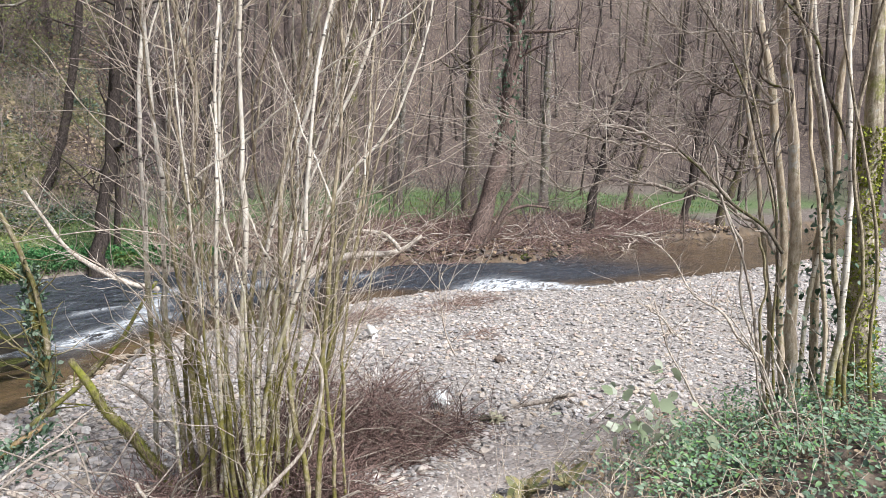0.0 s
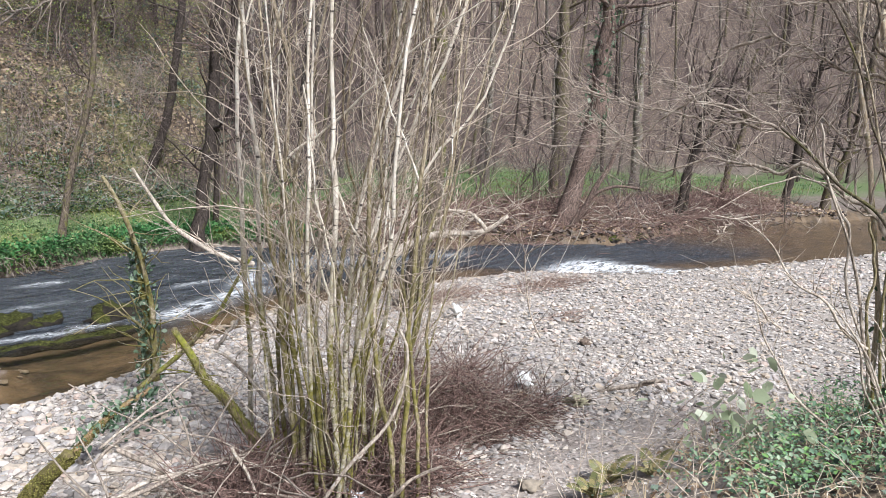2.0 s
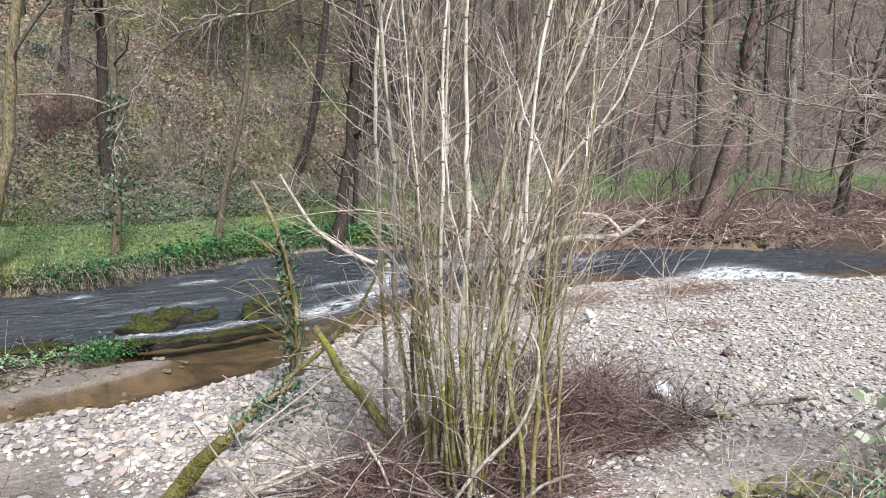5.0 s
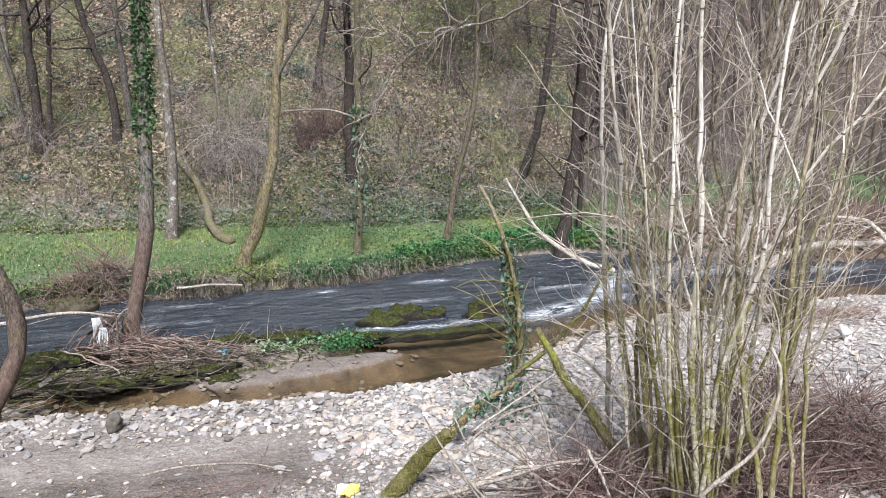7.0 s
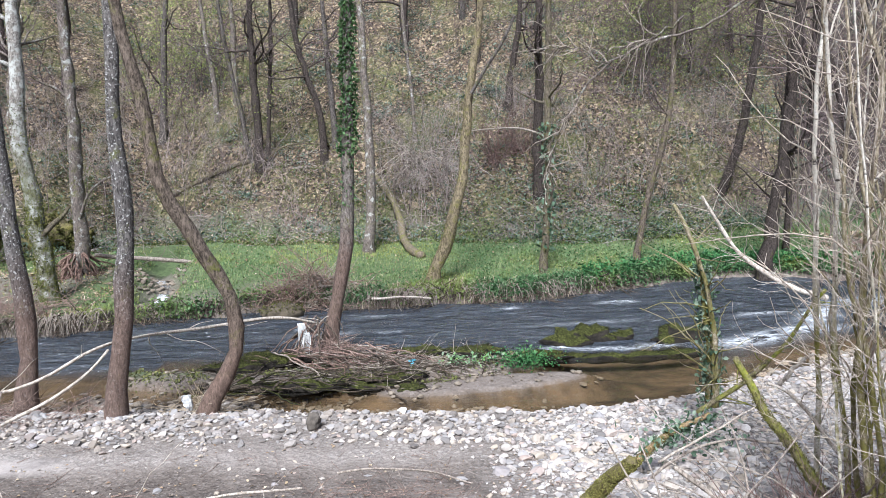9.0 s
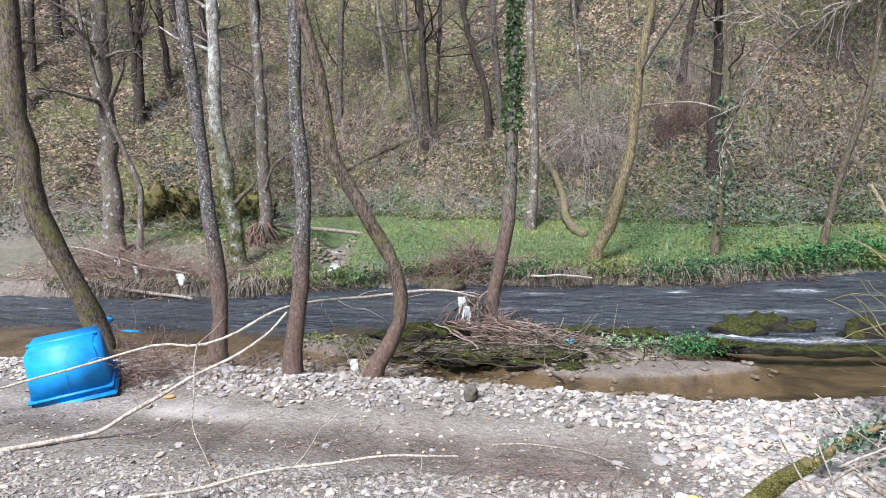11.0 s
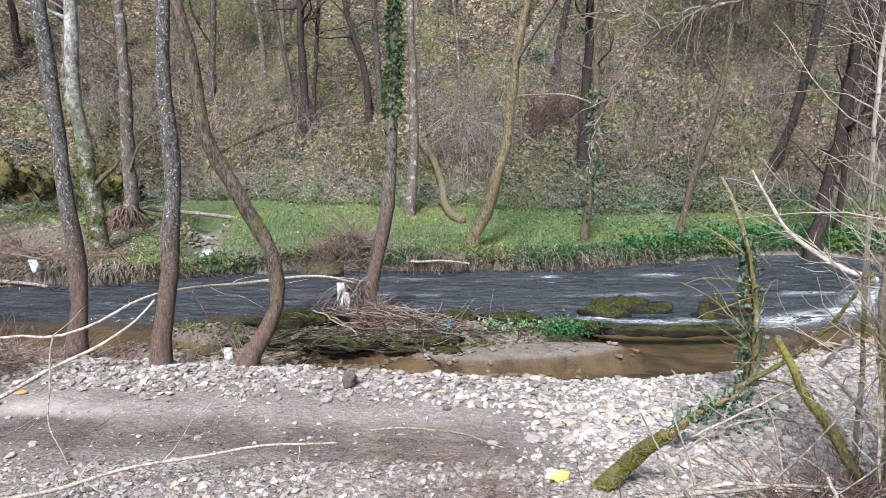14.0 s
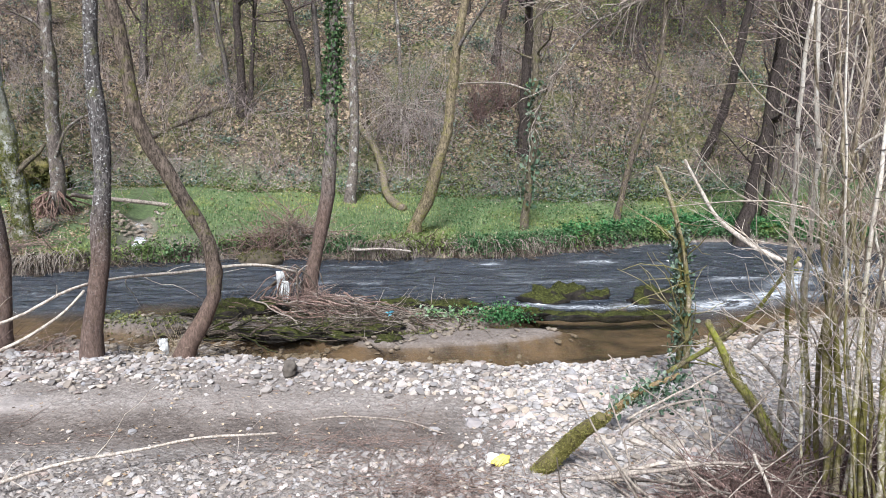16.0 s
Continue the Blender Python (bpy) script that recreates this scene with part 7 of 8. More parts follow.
# the ivy tree's bared roots: they wash out to the right along the bar, and a bundle hangs on the upstream side
fan = thing("root_mat", (-1.45, 12.6, 0.1), "red-brown bared roots and washed sticks spreading from the ivy tree", "roots")
for i in range(150):
    if i < 100:
        start = np.array([[-1.6 + 0.55 * r_bank.normal(), 12.15 + 0.28 * r_bank.normal(), 0.12 + 0.25 * r_bank.random()]])
        way = np.array([[1.0, -0.42 + 0.3 * r_bank.normal(), 0.0]])
        l = grow(r_bank, start, way, r_bank.uniform(0.5, 1.7, 1), 14, 0.2, -0.03)
        l[..., 2] = np.minimum(l[..., 2], height(l[..., 0], l[..., 1]) + 0.3 - 0.2 * np.linspace(0, 1, 14))
    else:
        start = np.array([[-1.75 + 0.16 * r_bank.normal(), 12.5 + 0.1 * r_bank.normal(), r_bank.uniform(0.35, 0.85)]])
        way = np.array([[-0.25 + 0.5 * r_bank.normal(), -0.5, -0.55]])
        l = grow(r_bank, start, way, r_bank.uniform(0.4, 1.0, 1), 10, 0.16, -0.1)
    l[..., 2] = np.maximum(l[..., 2], height(l[..., 0], l[..., 1]) + 0.02 + 0.06 * r_bank.random())
    l[..., 2] = np.maximum(l[..., 2], 0.03)
    part("root", *tubes(l, taper(r_bank.uniform(0.007, 0.022, 1), l.shape[1], 0.35), 5), (BARK_ROOT, WOOD_WET, BARK_RUST, BARK_ROOT, BARK_BRUSH, WOOD_WET, WOOD_GREY)[i % 7], fan)


# ---- green things ----
gr = np.random.default_rng(14)
field_ob = thing("herb_carpet", (2, 19.5, float(height(2.0, 19.5))), "low green herbs and nettles covering the far bank", "plants", kind="stuff")


def meadow(n, xs):
    x = gr.uniform(*xs, n)
    y = far_shore(x) + gr.uniform(0, 1, n) ** 1.2 * 10
    over = np.hypot(x, y) - toe(np.degrees(np.arctan2(x, y)))
    bare_here = np.hypot((x + 3.4) / 1.7, (y - 18.4) / 1.1) < 0.8 * gr.random(n)
    ok = (over < 0.8 + 0.9 * gr.normal(size=n) + 1.8 * ripple(x, y, 1.7)) & ~bare_here & (gr.random(n) < 0.6 + 0.5 * ripple(x, y, 0.7)) & (np.abs(x - brook_line(y)) > 0.4) & ~((x < -7.6 + 0.8 * ripple(x, y, 0.9)) & (y < 20.4) & (gr.random(n) < 0.85)) & ~((np.hypot((x + 5.0) / 1.8, (y - 17.4) / 0.95) < 1) & (gr.random(n) < 0.9))
    return x[ok], y[ok]


x, y = meadow(100000, (-13, 13))
lush = soft((x + 0.5 + 2 * ripple(x, y, 1.0)) / 3)
ok = gr.random(len(x)) < 0.3 + 0.7 * lush
x, y, lush = x[ok], y[ok], lush[ok]
part("leaf", *leaves(gr, on_ground(x, y, 0.02 + gr.uniform(0, 0.14, len(x)) * (0.25 + 0.75 * lush)), 0.055, 0.5, 0.8), HERB, field_ob, kind="stuff")
x, y = meadow(125000, (-13, 12))
part("blade", *blades(gr, on_ground(x, y), 0.085, 0.007), GRASS, field_ob, kind="stuff")
x, y = meadow(3000, (-13, 13))
part("litter", *leaves(gr, on_ground(x, y, 0.05), 0.075, 0.5, 0.7), LITTER, field_ob, kind="stuff")
x, y = gr.uniform(-15, -7.3, 6000), gr.uniform(15.5, 21.0, 6000)
ok = (y > far_shore(x) + 0.1) & (gr.random(6000) < 0.6 + 0.5 * ripple(x, y, 0.5))
part("litter", *leaves(gr, on_ground(x[ok], y[ok], 0.03), 0.08, 0.4, 0.5), LITTER, field_ob, kind="stuff")
x = gr.uniform(4.5, 12.5, 5200)
y = far_shore(x) + np.abs(gr.normal(0.1, 0.55, 5200))
ok = ripple(x, y, 0.55) > gr.normal(-0.05, 0.2, 5200)
x, y = x[ok], y[ok]
part("leaf", *leaves(gr, on_ground(x, y, gr.uniform(0.05, 0.32, len(x))), 0.1, 0.6, 0.75), FRESH, field_ob, "fresh green nettles at the water's edge", kind="stuff")
x = np.r_[gr.uniform(-13, 12, 7000), gr.uniform(-13, -5, 2000)]
y = far_shore(x) + np.abs(gr.normal(0.3, 0.25, 9000))
ok = ripple(x, y, 0.5) > gr.normal(0.4, 0.2, 9000)
x, y = x[ok], y[ok]
part("blade", *blades(gr, on_ground(x, y), 0.16, 0.008, 1.1), GRASS, field_ob, kind="stuff")
x = gr.uniform(-13, 12.5, 34000)
e = gr.uniform(-0.06, 0.5, 34000)
y = far_shore(x) + e
ok = gr.random(34000) < np.interp(x, (-6, -4, -0.5, 0.8, 4), (0.05, 0.4, 0.5, 0.85, 0.95)) * (1 + 1.2 * ripple(x, y, 0.6))
x, y, e = x[ok], y[ok], e[ok]
part("leaf", *leaves(gr, np.stack([x, y, level(x) + 0.26 + 0.18 * soft((e + 0.1) / 0.4) + gr.uniform(-0.07, 0.1, len(x))], -1), 0.06, 0.7, 0.75), HERB, field_ob, kind="stuff")
x = np.r_[gr.normal(0.2, 1.8, 300), gr.uniform(-13, 4.5, 500)]
y = far_shore(x) + gr.normal(0.1, 0.14, 800)
part("straw", *blades(gr, on_ground(x, y, 0.05), 0.3, 0.008, 1.4), STRAW, field_ob, kind="stuff")
# straw and fine roots that hang over the undercut edge
for x, material, label in ((gr.uniform(-13, 6.5, 420), WOOD_WET, "dark hanging roots"), (np.r_[gr.normal(-0.1, 0.35, 190), gr.normal(2.2, 0.6, 60), gr.normal(3.6, 0.5, 90), gr.uniform(-1.5, 5.5, 90), gr.normal(-7.6, 0.5, 130), gr.normal(-11, 1.0, 130)], WOOD_GREY, "pale hanging roots and straw")):
    n = len(x)
    s = np.stack([x, far_shore(x) + gr.uniform(-0.02, 0.16, n), level(x) + gr.uniform(0.3, 0.46, n)], -1)
    w = np.stack([gr.normal(0, 0.7, n), -np.abs(gr.normal(0.8, 0.3, n)), gr.normal(0.1, 0.25, n)], -1)
    l = grow(gr, s, w, gr.uniform(0.25, 0.65, n), 6, 0.15, -0.5)
    l[..., 2] = np.maximum(l[..., 2], level(l[..., 0]) + 0.005)
    part("root", *tubes(l, taper(gr.uniform(0.005, 0.014, n), 6, 0.4), 3), material, field_ob, label, kind="stuff")
x = np.repeat(np.r_[gr.uniform(-1.6, 8.0, 34), gr.uniform(-7.0, -4.4, 9)], 130)
n = len(x)
big = np.repeat(gr.uniform(0.5, 1.25, n // 130), 130)
x = x + gr.normal(0, 0.24, n) * big
y = far_shore(x) + gr.normal(0.03, 0.1, n) * big
part("leaf", *leaves(gr, np.stack([x, y, level(x) + 0.36 + gr.normal(0, 0.11, n) * big - 0.25 * np.abs(gr.normal(0, 0.5, n))], -1), 0.075, 0.7, 0.75), HERB, field_ob, "herbs drooping over the bank's edge", kind="stuff")
x = np.r_[gr.normal(-0.1, 0.28, 34), gr.uniform(1.0, 5.0, 16)]
n = len(x)
s = np.stack([x, far_shore(x) + gr.uniform(0.0, 0.12, n), level(x) + gr.uniform(0.2, 0.36, n)], -1)
l = grow(gr, s, np.stack([gr.normal(0, 1.2, n), -np.abs(gr.normal(0.6, 0.3, n)), gr.normal(0.25, 0.3, n)], -1), gr.uniform(0.3, 0.75, n), 8, 0.3, -0.2)
l[..., 2] = np.maximum(l[..., 2], level(l[..., 0]) + 0.01)
part("root", *tubes(l, taper(gr.uniform(0.007, 0.018, n), 8, 0.4), 5), WOOD_GREY, field_ob, "bleached roots bared by the stream", kind="stuff")
x = gr.uniform(-12, 6, 500)
y = far_shore(x) + gr.normal(0.1, 0.12, 500)
s = on_ground(x, y)
w = np.stack([gr.normal(size=500), -np.abs(gr.normal(size=500)) - 0.3, gr.normal(size=500) * 0.3], -1)
l = grow(gr, s, w, gr.uniform(0.3, 1.0, 500), 7, 0.25, -0.12)
l[..., 2] = np.maximum(l[..., 2], 0.01)
part("root", *tubes(l, taper(gr.uniform(0.006, 0.02, 500), 7, 0.4), 4), WOOD_WET, field_ob, kind="stuff")
x, y = gr.uniform(12, 52, 26000), gr.uniform(12, 42, 26000)
ok = (y > far_shore(x) + 3.5) & (np.hypot(x, y) < toe(np.degrees(np.arctan2(x, y))))
part("blade", *blades(gr, on_ground(x[ok], y[ok]), 0.16, 0.012), HERB, field_ob, kind="stuff")
MOSS_LEAF = leafy("moss_tuft", (0.06, 0.065, 0.018), (0.115, 0.125, 0.035), (0.2, 0.195, 0.07), rough=0.9)
patch_ob = thing("herb_patch", (1.8, 11.5, 0.15), "bright green herb clump on the stone bar", "plants")
part("leaf", *leaves(gr, np.array((1.85, 11.45, 0.2)) + gr.normal(size=(1100, 3)) * (0.26, 0.16, 0.07), 0.045, 0.6, 0.8), FRESH, patch_ob, kind="stuff")
part("leaf", *leaves(gr, np.array((0.95, 11.6, 0.18)) + gr.normal(size=(260, 3)) * (0.25, 0.14, 0.05), 0.06, 0.6, 0.8), BRAMBLE, patch_ob, kind="stuff")
x, y = gr.uniform(-4.8, 2.6, 9000), gr.uniform(10.7, 13.0, 9000)
ok = (island(x, y) > 0.25) & (ripple(x, y, 0.35) > gr.normal(-0.15, 0.15, 9000))
part("leaf", *leaves(gr, on_ground(x[ok], y[ok], 0.01), 0.05, 0.6, 0.8), MOSS_LEAF, patch_ob, "dull moss and low weeds", kind="stuff")
part("blade", *blades(gr, np.array((1.0, 11.8, 0.08)) + gr.normal(size=(420, 3)) * (0.5, 0.14, 0.01), 0.14, 0.004, 1.5), STRAW, patch_ob, kind="stuff")


def slope(n, turns_, depth, r):
    t = r.uniform(*turns_, n)
    q = toe(t) - 0.6 + r.uniform(0, 1, n) ** 1.3 * depth
    x, y = q * np.sin(np.radians(t)), q * np.cos(np.radians(t))
    return x, y


hill_ob = thing("forest_floor", (0, 26, float(height(0.0, 26.0))), "leaf litter and low ivy covering the wooded slope", "plants", kind="stuff")
x, y = slope(85000, (-48, 60), 22, gr)
front = np.interp(np.degrees(np.arctan2(x, y)), (-6, 0, 16, 24, 34), (0.0, 0.3, 0.3, 0.2, 0.0))
ok = ripple(x * 0.6, y, 1.3) > gr.normal(0.02, 0.16, len(x)) + front
part("litter", *leaves(gr, on_ground(x[ok], y[ok], 0.03), 0.085, 0.5, 0.7), LITTER, hill_ob, kind="stuff")
x, y = slope(78000, (-48, 60), 22, gr)
front = np.interp(np.degrees(np.arctan2(x, y)), (-6, 0, 16, 24, 34), (0.0, 0.14, 0.16, 0.28, 0.1))
ok = ripple(x + 9, y + 4, 2.2) + 0.35 * ripple(x, y, 0.5) > gr.normal(0.0, 0.12, len(x)) - front
x, y = x[ok], y[ok]
part("ivy", *leaves(gr, on_ground(x, y, gr.uniform(0.02, 0.3, len(x))), 0.085, 0.7, 0.85), IVY_DULL, hill_ob, kind="stuff")

x, y = slope(420, (-40, 34), 17, gr)
q = np.hypot(x, y) - toe(np.degrees(np.arctan2(x, y)))
ok = (q > gr.uniform(1.0, 3.5, 420)) & (ripple(x + 9, y + 4, 2.2) > gr.normal(0.05, 0.2, 420) - np.interp(np.degrees(np.arctan2(x, y)), (-4, 2, 30), (0.0, 0.25, 0.25)))
c = np.repeat(on_ground(x[ok], y[ok], 0.1), 130, 0)
c = c + gr.normal(size=c.shape) * np.repeat(gr.uniform(0.5, 1.3, (ok.sum(), 1)), 130, 0) * (0.4, 0.4, 0.17)
c[:, 2] = np.maximum(c[:, 2], height(c[:, 0], c[:, 1]) + 0.02)
part("ivy", *leaves(gr, c, 0.08, 0.7, 0.85), leafy("ivy_mound_leaf", (0.02, 0.042, 0.03), (0.055, 0.095, 0.066), (0.12, 0.175, 0.13), (0.22, 0.28, 0.23), rough=0.45), hill_ob, "dark blue-green ivy mounds", kind="stuff")

SLOPE_GREEN = leafy("slope_weeds", (0.07, 0.09, 0.03), (0.15, 0.18, 0.06), (0.27, 0.29, 0.12), rough=0.85, spec=0.15, thin=0.2)
x, y = slope(42000, (-30, 26), 5, gr)
ok = ripple(x + 1, y, 0.8) > gr.normal(-0.1, 0.3, len(x))
part("moss", *leaves(gr, on_ground(x[ok], y[ok], 0.04), 0.07, 0.6, 0.7), SLOPE_GREEN, hill_ob, "yellow-green weeds and moss at the slope's foot", kind="stuff")
x, y = slope(80000, (-48, 30), 16, gr)
ok = ripple(x - 5, y + 11, 2.8) > gr.normal(0.12, 0.15, len(x))
part("moss", *leaves(gr, on_ground(x[ok], y[ok], 0.04), 0.075, 0.6, 0.7), SLOPE_GREEN, hill_ob, kind="stuff")

# undergrowth: bare shrubs and arching brambles on the slope
ug = np.random.default_rng(15)
n = 15000
x, y = slope(n, (-48, 34), 20, ug)
ok = ripple(x - 2, y + 3, 1.7) > ug.normal(-0.25, 0.3, n)
x, y = x[ok], y[ok]
n = len(x)
w = np.stack([ug.normal(size=n), ug.normal(size=n), ug.normal(0.35, 0.35, n)], -1)
SLOPE_STICK = bark("grey_stick_bark", (0.16, 0.135, 0.12), (0.46, 0.41, 0.375), grain=12, relief=0.01)
part("stick", *tubes(grow(ug, on_ground(x, y, 0.03), w, ug.uniform(0.25, 1.1, n), 3, 0.25, -0.12), taper(ug.uniform(0.005, 0.012, n), 3, 0.5), 3), SLOPE_STICK, hill_ob, "grey dead sticks on the leaf litter", kind="stuff")


n = 3600
x, y = slope(n, (-48, 40), 20, ug)
ok = ripple(x + 3, y - 7, 2.0) > ug.normal(-0.1, 0.25, n)
x, y = x[ok], y[ok]
n = len(x)
canes = thing("bramble_canes", (float(x[0]), float(y[0]), float(height(x[0], y[0]))), "grey arching bramble canes on the wooded slope", "shrubs", kind="stuff")
w = np.stack([ug.normal(size=n), ug.normal(size=n) - 0.3, ug.uniform(0.5, 1.8, n)], -1)
part("cane", *tubes(grow(ug, on_ground(x, y), w, ug.uniform(0.8, 2.4, n), 7, 0.15, -0.16), taper(ug.uniform(0.006, 0.011, n), 7, 0.5), 3), BARK_HAZE, canes, kind="stuff")


def thicket(name, n, turns_, start_r, depth, tall, n1, n2, label, thick=1.0):
    """Many bare shrubs that grow into each other."""
    t = ug.uniform(*turns_, n)
    q = start_r(t) + ug.uniform(0, 1, n) * depth
    x, y = q * np.sin(np.radians(t)), q * np.cos(np.radians(t))
    ok = (y > far_shore(x) + 0.6)
    x, y = x[ok], y[ok]
    n = len(x)
    way = np.stack([ug.normal(0, 0.3, n), ug.normal(0, 0.3, n), np.ones(n)], -1)
    l0 = grow(ug, on_ground(x, y, -0.05), way, ug.uniform(0.4, 1.0, n) * tall, 9, 0.12, 0.0)
    r0 = taper(ug.uniform(0.012, 0.03, n) * thick, 9, 0.3)
    ob = thing(name, (x[0], y[0], float(height(x[0], y[0]))), label, "shrubs", kind="stuff")
    part("stem", *tubes(l0, r0, 4), BARK_HAZE, ob, kind="stuff")
    s, w, r = sprout(ug, l0, r0, n1, 0.15, 1.0, 45)
    k1, k2 = (4, 2) if n2 > 10000 else (5, 3)
    l1 = grow(ug, s, w, ug.uniform(0.3, 1.0, n1) * tall * 0.45, k1, 0.22, -0.01)
    r1 = taper(np.clip(r * 0.5, 0.006, 0.015) * thick, k1, 0.4)
    part("branch", *tubes(l1, r1, 3), BARK_HAZE, ob, kind="stuff")
    s, w, r = sprout(ug, l1, r1, n2, 0.1, 1.0, 45)
    l2 = grow(ug, s, w, ug.uniform(0.3, 1.0, n2) * tall * 0.22, k2, 0.25, 0.0)
    part("twig", *tubes(l2, taper(np.clip(r * 0.6, 0.005, 0.009) * thick, k2, 0.6), 3), BARK_HAZE, ob, kind="stuff")
    return ob, l2


thicket("thicket", 520, (-48, 30), lambda t: toe(t) + 1.0, 16, 2.2, 2800, 5500, "bare brown brambles and shrubs on the slope", 0.6)
SLOPE_TWIG = bark("pale_bush_bark", (0.16, 0.125, 0.11), (0.44, 0.375, 0.34), grain=12, relief=0.01)
for t0, t1, far_in, deep_in, tall, k1, k2 in ((-2.5, 4.0, 0.5, 4.5, 2.6, 700, 1900), (7.0, 13.0, 3.0, 4.0, 2.4, 420, 1100), (-27, -15, 1.0, 6.0, 3.6, 800, 2400), (-15, -7, 0.5, 5.0, 2.4, 500, 1300), (14, 26, 1.0, 4.0, 2.6, 700, 1700)):
    ob, _ = thicket("thicket", k1 // 10, (t0, t1), lambda t: toe(t) + far_in, deep_in, tall, k1, k2, "pale grey bare bush on the wooded slope", 0.5)
    for twig in ob.children:
        twig.data.materials[0] = SLOPE_TWIG
thicket("thicket", 800, (28, 92), lambda t: toe(t) - 3, 26, 8.0, 6000, 15000, "dense bare grey-brown thicket behind the meadow", 1.0)
thicket("thicket", 95, (26, 92), lambda t: 22 + 0 * t, 8, 4.0, 900, 2400, "bare bushes along the flood bank")
ob, l = thicket("budding_shrub", 16, (17.5, 23.5), lambda t: toe(t) + 4, 5, 9.0, 380, 3000, "shrub with fresh yellow-green buds on the slope")
l = np.repeat(l[:, -1], 6, 0)
part("bud", *leaves(ug, l + ug.normal(size=l.shape) * 0.25, 0.07, 0.8), BUDS, ob, kind="stuff")
ob, l = thicket("budding_shrub", 24, (-19.5, -13.5), lambda t: toe(t) + 4, 5, 5.0, 260, 700, "shrub with fresh yellow-green buds on the slope")
l = np.repeat(l[:, -1], 8, 0)
part("bud", *leaves(ug, l + ug.normal(size=l.shape) * 0.2, 0.08, 0.8), BUDS, ob, kind="stuff")


def bare_bush(base, n, length, way, spread, lift, material, label, seed, thick=(0.008, 0.016)):
    """Bare shoots that spread from one stool, forked into twigs."""
    r = np.random.default_rng(seed)
    start = np.array(base) + r.normal(size=(n, 3)) * (0.14, 0.14, 0.04)
    l0 = grow(r, start, np.array(way) + r.normal(size=(n, 3)) * spread, r.uniform(0.5, 1.0, n) * length, 10, 0.13, lift)
    l0[..., 2] = np.maximum(l0[..., 2], height(l0[..., 0], l0[..., 1]) + 0.03)
    r0 = taper(r.uniform(*thick, n), 10, 0.35)
    ob = thing("bare_bush", base, label, "bush")
    for i in range(n):
        part("shoot", *tubes(l0[i:i + 1], r0[i:i + 1], 4), material, ob)
    s, w, q = sprout(r, l0, r0, n * 7, 0.25, 1.0, 40)
    part("twig", *tubes(grow(r, s, w, r.uniform(0.2, 0.8, n * 7), 5, 0.2, lift * 0.7), taper(np.clip(q * 0.6, 0.004, 0.008), 5, 0.5), 3), material, ob, kind="stuff")


for x, y, lift_by, n, length, way, lift, material, label in (
        (0.36, 26.1, 0.25, 34, 3.2, (0.0, -0.9, 0.35), -0.13, WOOD_PALE, "bleached bare bush trailing down the slope"),
        (-0.4, 25.2, 0.1, 22, 2.3, (0.5, -0.6, 0.5), -0.1, SLOPE_TWIG, "pale grey bare bush trailing down the slope"),
        (1.2, 25.0, 0.1, 24, 2.2, (0.0, -0.3, 1.0), -0.06, SLOPE_TWIG, "pale grey bare bush beside the curved tree"),
        (3.1, 25.5, 0.0, 46, 2.3, (0.0, -0.15, 1.3), -0.02, BARK_RUST, "dense red-brown bare bush on the slope"),
        (4.0, 25.9, 0.0, 34, 2.0, (0.0, -0.15, 1.2), -0.02, BARK_RUST, "dense red-brown bare bush on the slope")):
    bare_bush((x, y, float(height(x, y)) + lift_by), n, length, way, 0.45, lift, material, label, int(100 * (x + 5)))

# ---- slope by the path ----
br = np.random.default_rng(16)
bramble = thing("bramble", (5.0, 1.8, float(height(5.0, 1.8))), "green bramble and ivy tangle on the slope below the path", "plants", kind="stuff")
x, y = br.uniform(3.6, 7.6, 3300), br.uniform(-0.2, 3.0, 3300)
ok = (y < 2.0 - 0.22 * np.abs(x - 6.0) + 0.6 * ripple(x, y, 0.4)) & (br.random(3300) < 0.5 + 0.6 * ripple(x, y, 0.3))
c = np.repeat(on_ground(x[ok], y[ok], br.uniform(0.03, 0.26, ok.sum()) * (1 + ripple(x[ok], y[ok], 0.25))), 6, 0)
c = c + br.normal(size=c.shape) * (0.045, 0.045, 0.025)
part("leaf", *round_leaves(br, c, 0.034, 0.4, 0.6), BRAMBLE, bramble, kind="stuff")
x, y = br.uniform(4.0, 6.6, 5200), br.uniform(-0.2, 1.7, 5200)
ok = ripple(x, y, 0.22) > br.normal(0.05, 0.2, 5200)
x, y = x[ok], y[ok]
part("leaf", *round_leaves(br, on_ground(x, y, br.uniform(0.02, 0.14, len(x))), 0.036, 0.35, 0.65), BRAMBLE, bramble, kind="stuff")
x, y = br.uniform(3.6, 7.6, 2600), br.uniform(-0.2, 3.0, 2600)
ok = (y < 2.3 - 0.22 * np.abs(x - 6.0) + 0.6 * ripple(x, y, 0.4)) & (ripple(x + 3, y, 0.3) > br.normal(0.05, 0.2, 2600))
x, y = x[ok], y[ok]
part("leaf", *round_leaves(br, on_ground(x, y, br.uniform(0.02, 0.2, len(x))), 0.034, 0.5), IVY_DULL, bramble, kind="stuff")
x, y = br.uniform(3.2, 8.0, 1800), br.uniform(-0.2, 2.6, 1800)
part("straw", *blades(br, on_ground(x[:900], y[:900], 0.01), 0.22, 0.003, 1.4), STRAW, bramble, kind="stuff")
part("litter", *round_leaves(br, on_ground(x, y, 0.02), 0.05, 0.4, 0.6), LITTER, bramble, kind="stuff")
x, y = br.uniform(3.6, 7.2, 150), br.uniform(0.2, 3.2, 150)
w = np.stack([br.normal(size=150), br.normal(size=150), np.abs(br.normal(size=150)) + 0.4], -1)
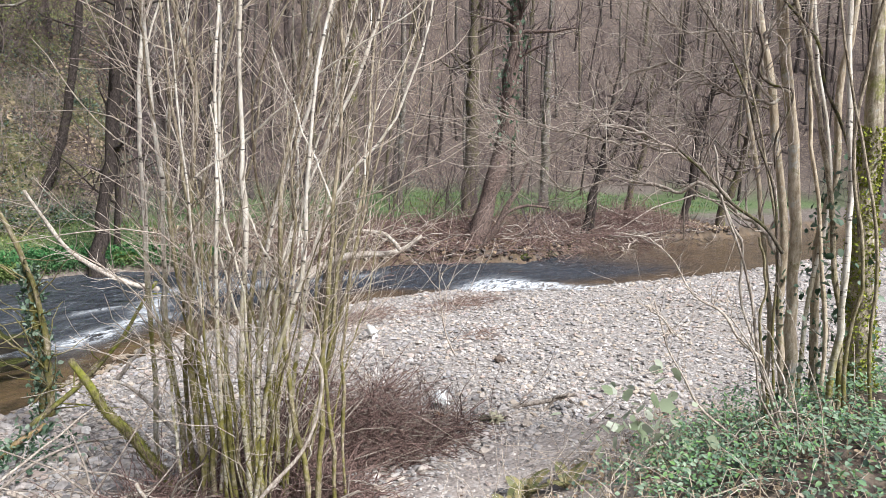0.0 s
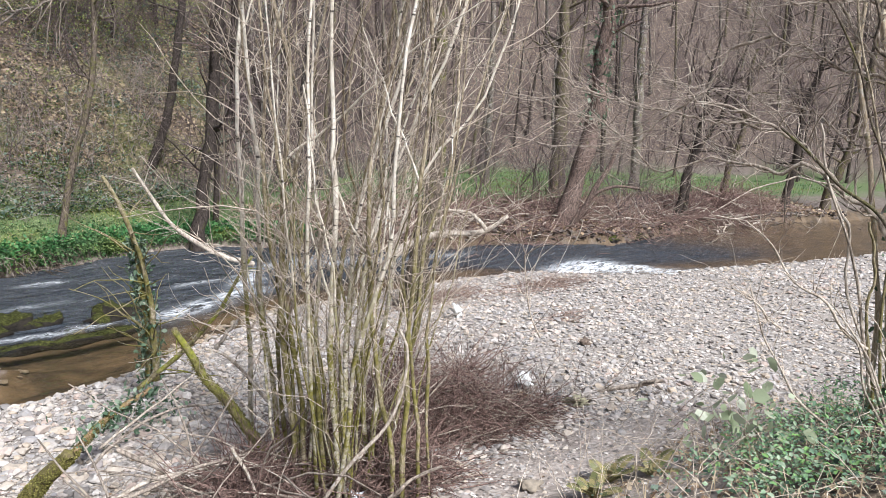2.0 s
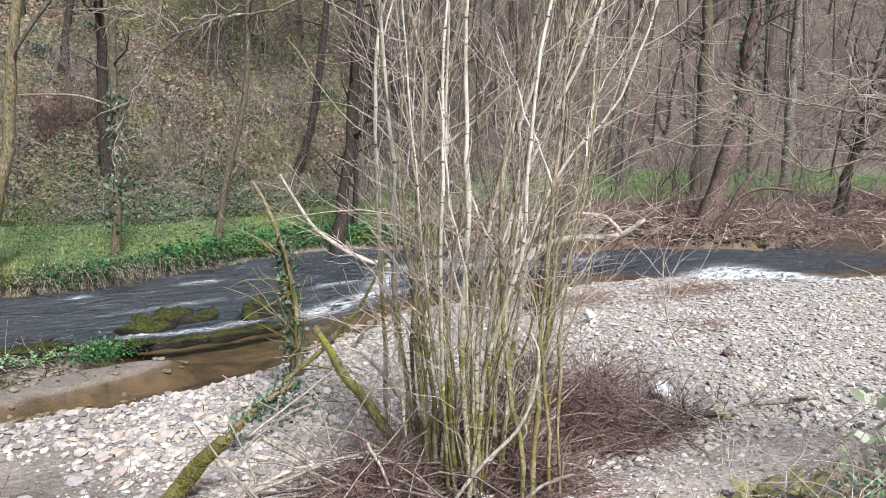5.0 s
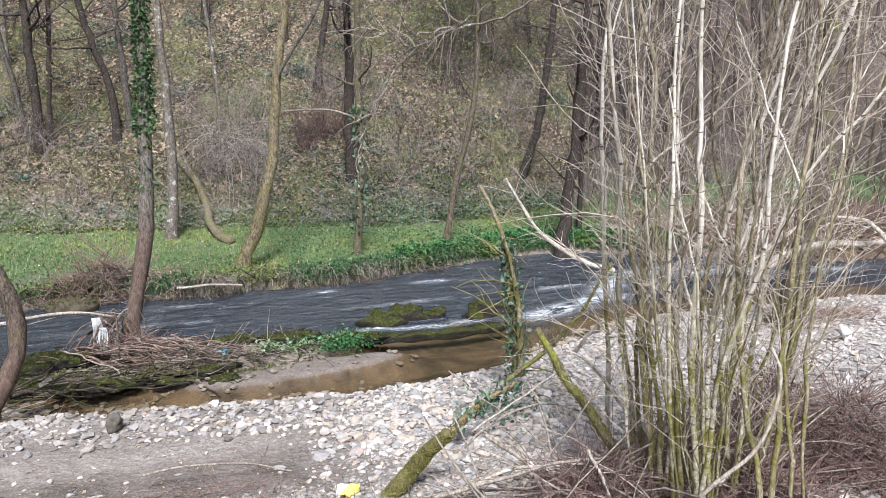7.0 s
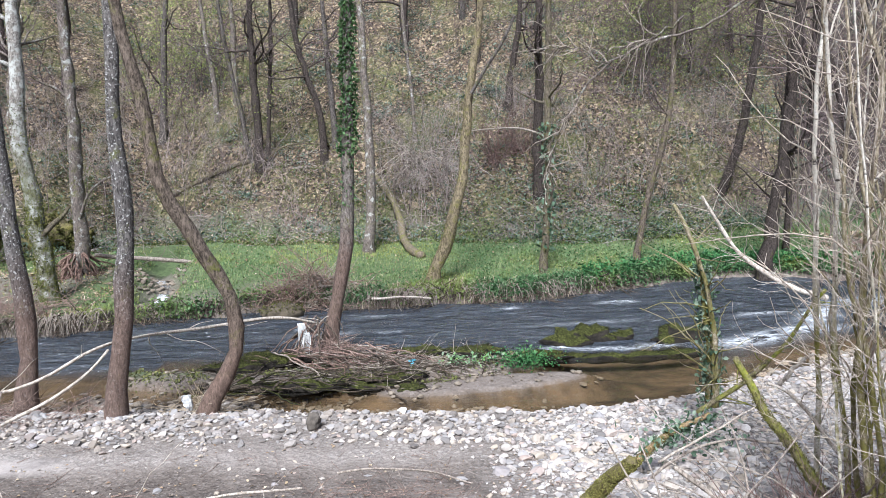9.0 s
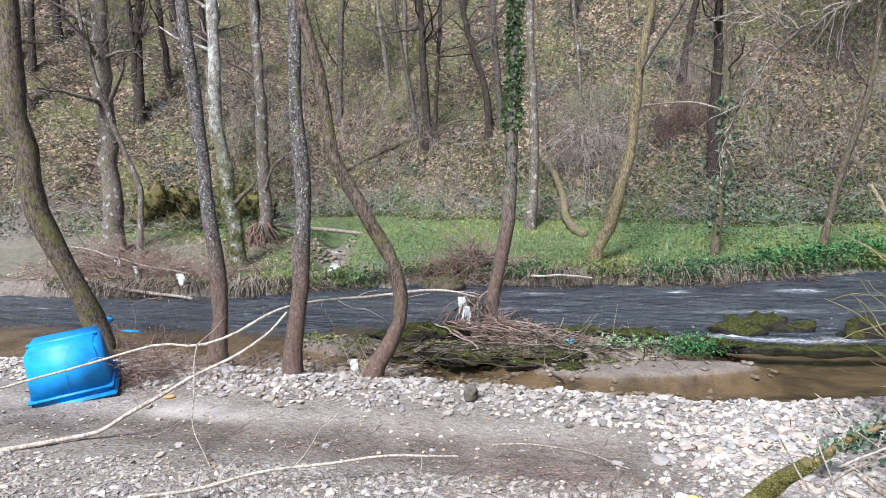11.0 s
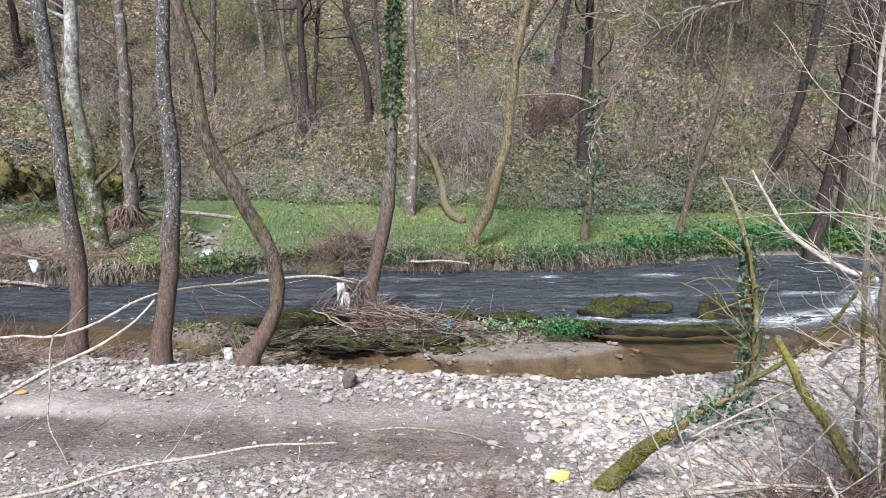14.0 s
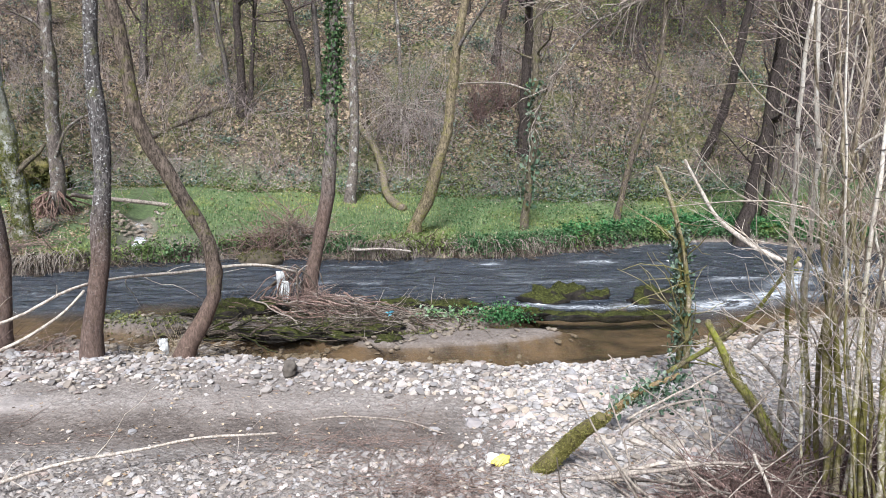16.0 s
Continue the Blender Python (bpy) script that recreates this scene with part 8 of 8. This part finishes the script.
part("cane", *tubes(grow(br, on_ground(x, y), w, br.uniform(0.4, 1.2, 150), 10, 0.15, -0.09), taper(br.uniform(0.002, 0.005, 150), 10, 0.5), 4), BARK_TWIG, bramble, kind="stuff")
pale = thing("pale_shrub", (5.3, 1.75, float(height(5.3, 1.75))), "young shrub with pale round leaves below the path", "shrub")
c = np.array((5.1, 1.85, 1.62)) + br.normal(size=(60, 3)) * (0.16, 0.24, 0.15)
part("leaf", *round_leaves(br, c, 0.09, 0.75, 0.95, 0.06), PALE_LEAF, pale, kind="stuff")
part("leaf", *round_leaves(br, c[:40] - (0.1, 0, 0.2) + br.normal(size=(40, 3)) * 0.1, 0.07, 0.9, 0.95, 0.08), PALE_LEAF, pale, kind="stuff")
s = np.repeat(on_ground(np.array([5.3]), np.array([1.75])), 9, 0)
part("cane", *tubes(grow(br, s, np.stack([br.normal(0, 0.4, 9), br.normal(0, 0.4, 9), np.ones(9)], -1), br.uniform(0.4, 0.8, 9), 8, 0.1), taper(br.uniform(0.003, 0.005, 9), 8), 4), BARK_TWIG, pale, kind="stuff")


def fern(place, seed, fronds=6, size=0.5):
    r = np.random.default_rng(seed)
    ob = thing("fern", place, "half-withered yellow-green fern below the path", "fern", "ferns")
    for i in range(fronds):
        a = i * 2 * np.pi / fronds + r.normal(0, 0.3)
        l = grow(r, np.array([place]), np.array([[math.cos(a) * 0.6, math.sin(a) * 0.6, 1.1]]), np.array([size * r.uniform(0.7, 1.1)]), 16, 0.04, -0.07)[0]
        quads_v, quads_f = [], []
        for j in range(2, 16):
            d = unit(l[j] - l[j - 1])
            side = unit(np.cross(d, (0, 0, 1)))
            n = 0.16 * size * 2 * math.sin(math.pi * (0.12 + 0.88 * (16 - j) / 16)) * 0.7
            for sgn in (-1, 1):
                tip = l[j] + sgn * side * n + d * 0.25 * n - np.array((0, 0, 0.15 * n))
                b = len(quads_v)
                quads_v += [l[j], l[j] + sgn * side * n * 0.5 + d * 0.02, tip, l[j] + sgn * side * n * 0.5 - d * 0.012]
                quads_f.append((b, b + 1, b + 2, b + 3))
        stem_v, stem_f = tubes(l[None], taper(np.array([0.004]), 16), 4)
        part("frond", np.concatenate([np.array(quads_v), stem_v]), np.concatenate([np.array(quads_f), stem_f + len(quads_v)]), FERN, ob, smooth=False)


for i, (x, y, s_) in enumerate(((4.75, 2.62, 0.3), (4.35, 2.5, 0.28), (4.95, 2.35, 0.26))):
    fern((x, y, float(height(x, y)) - 0.02), 5 + i, 6, s_)
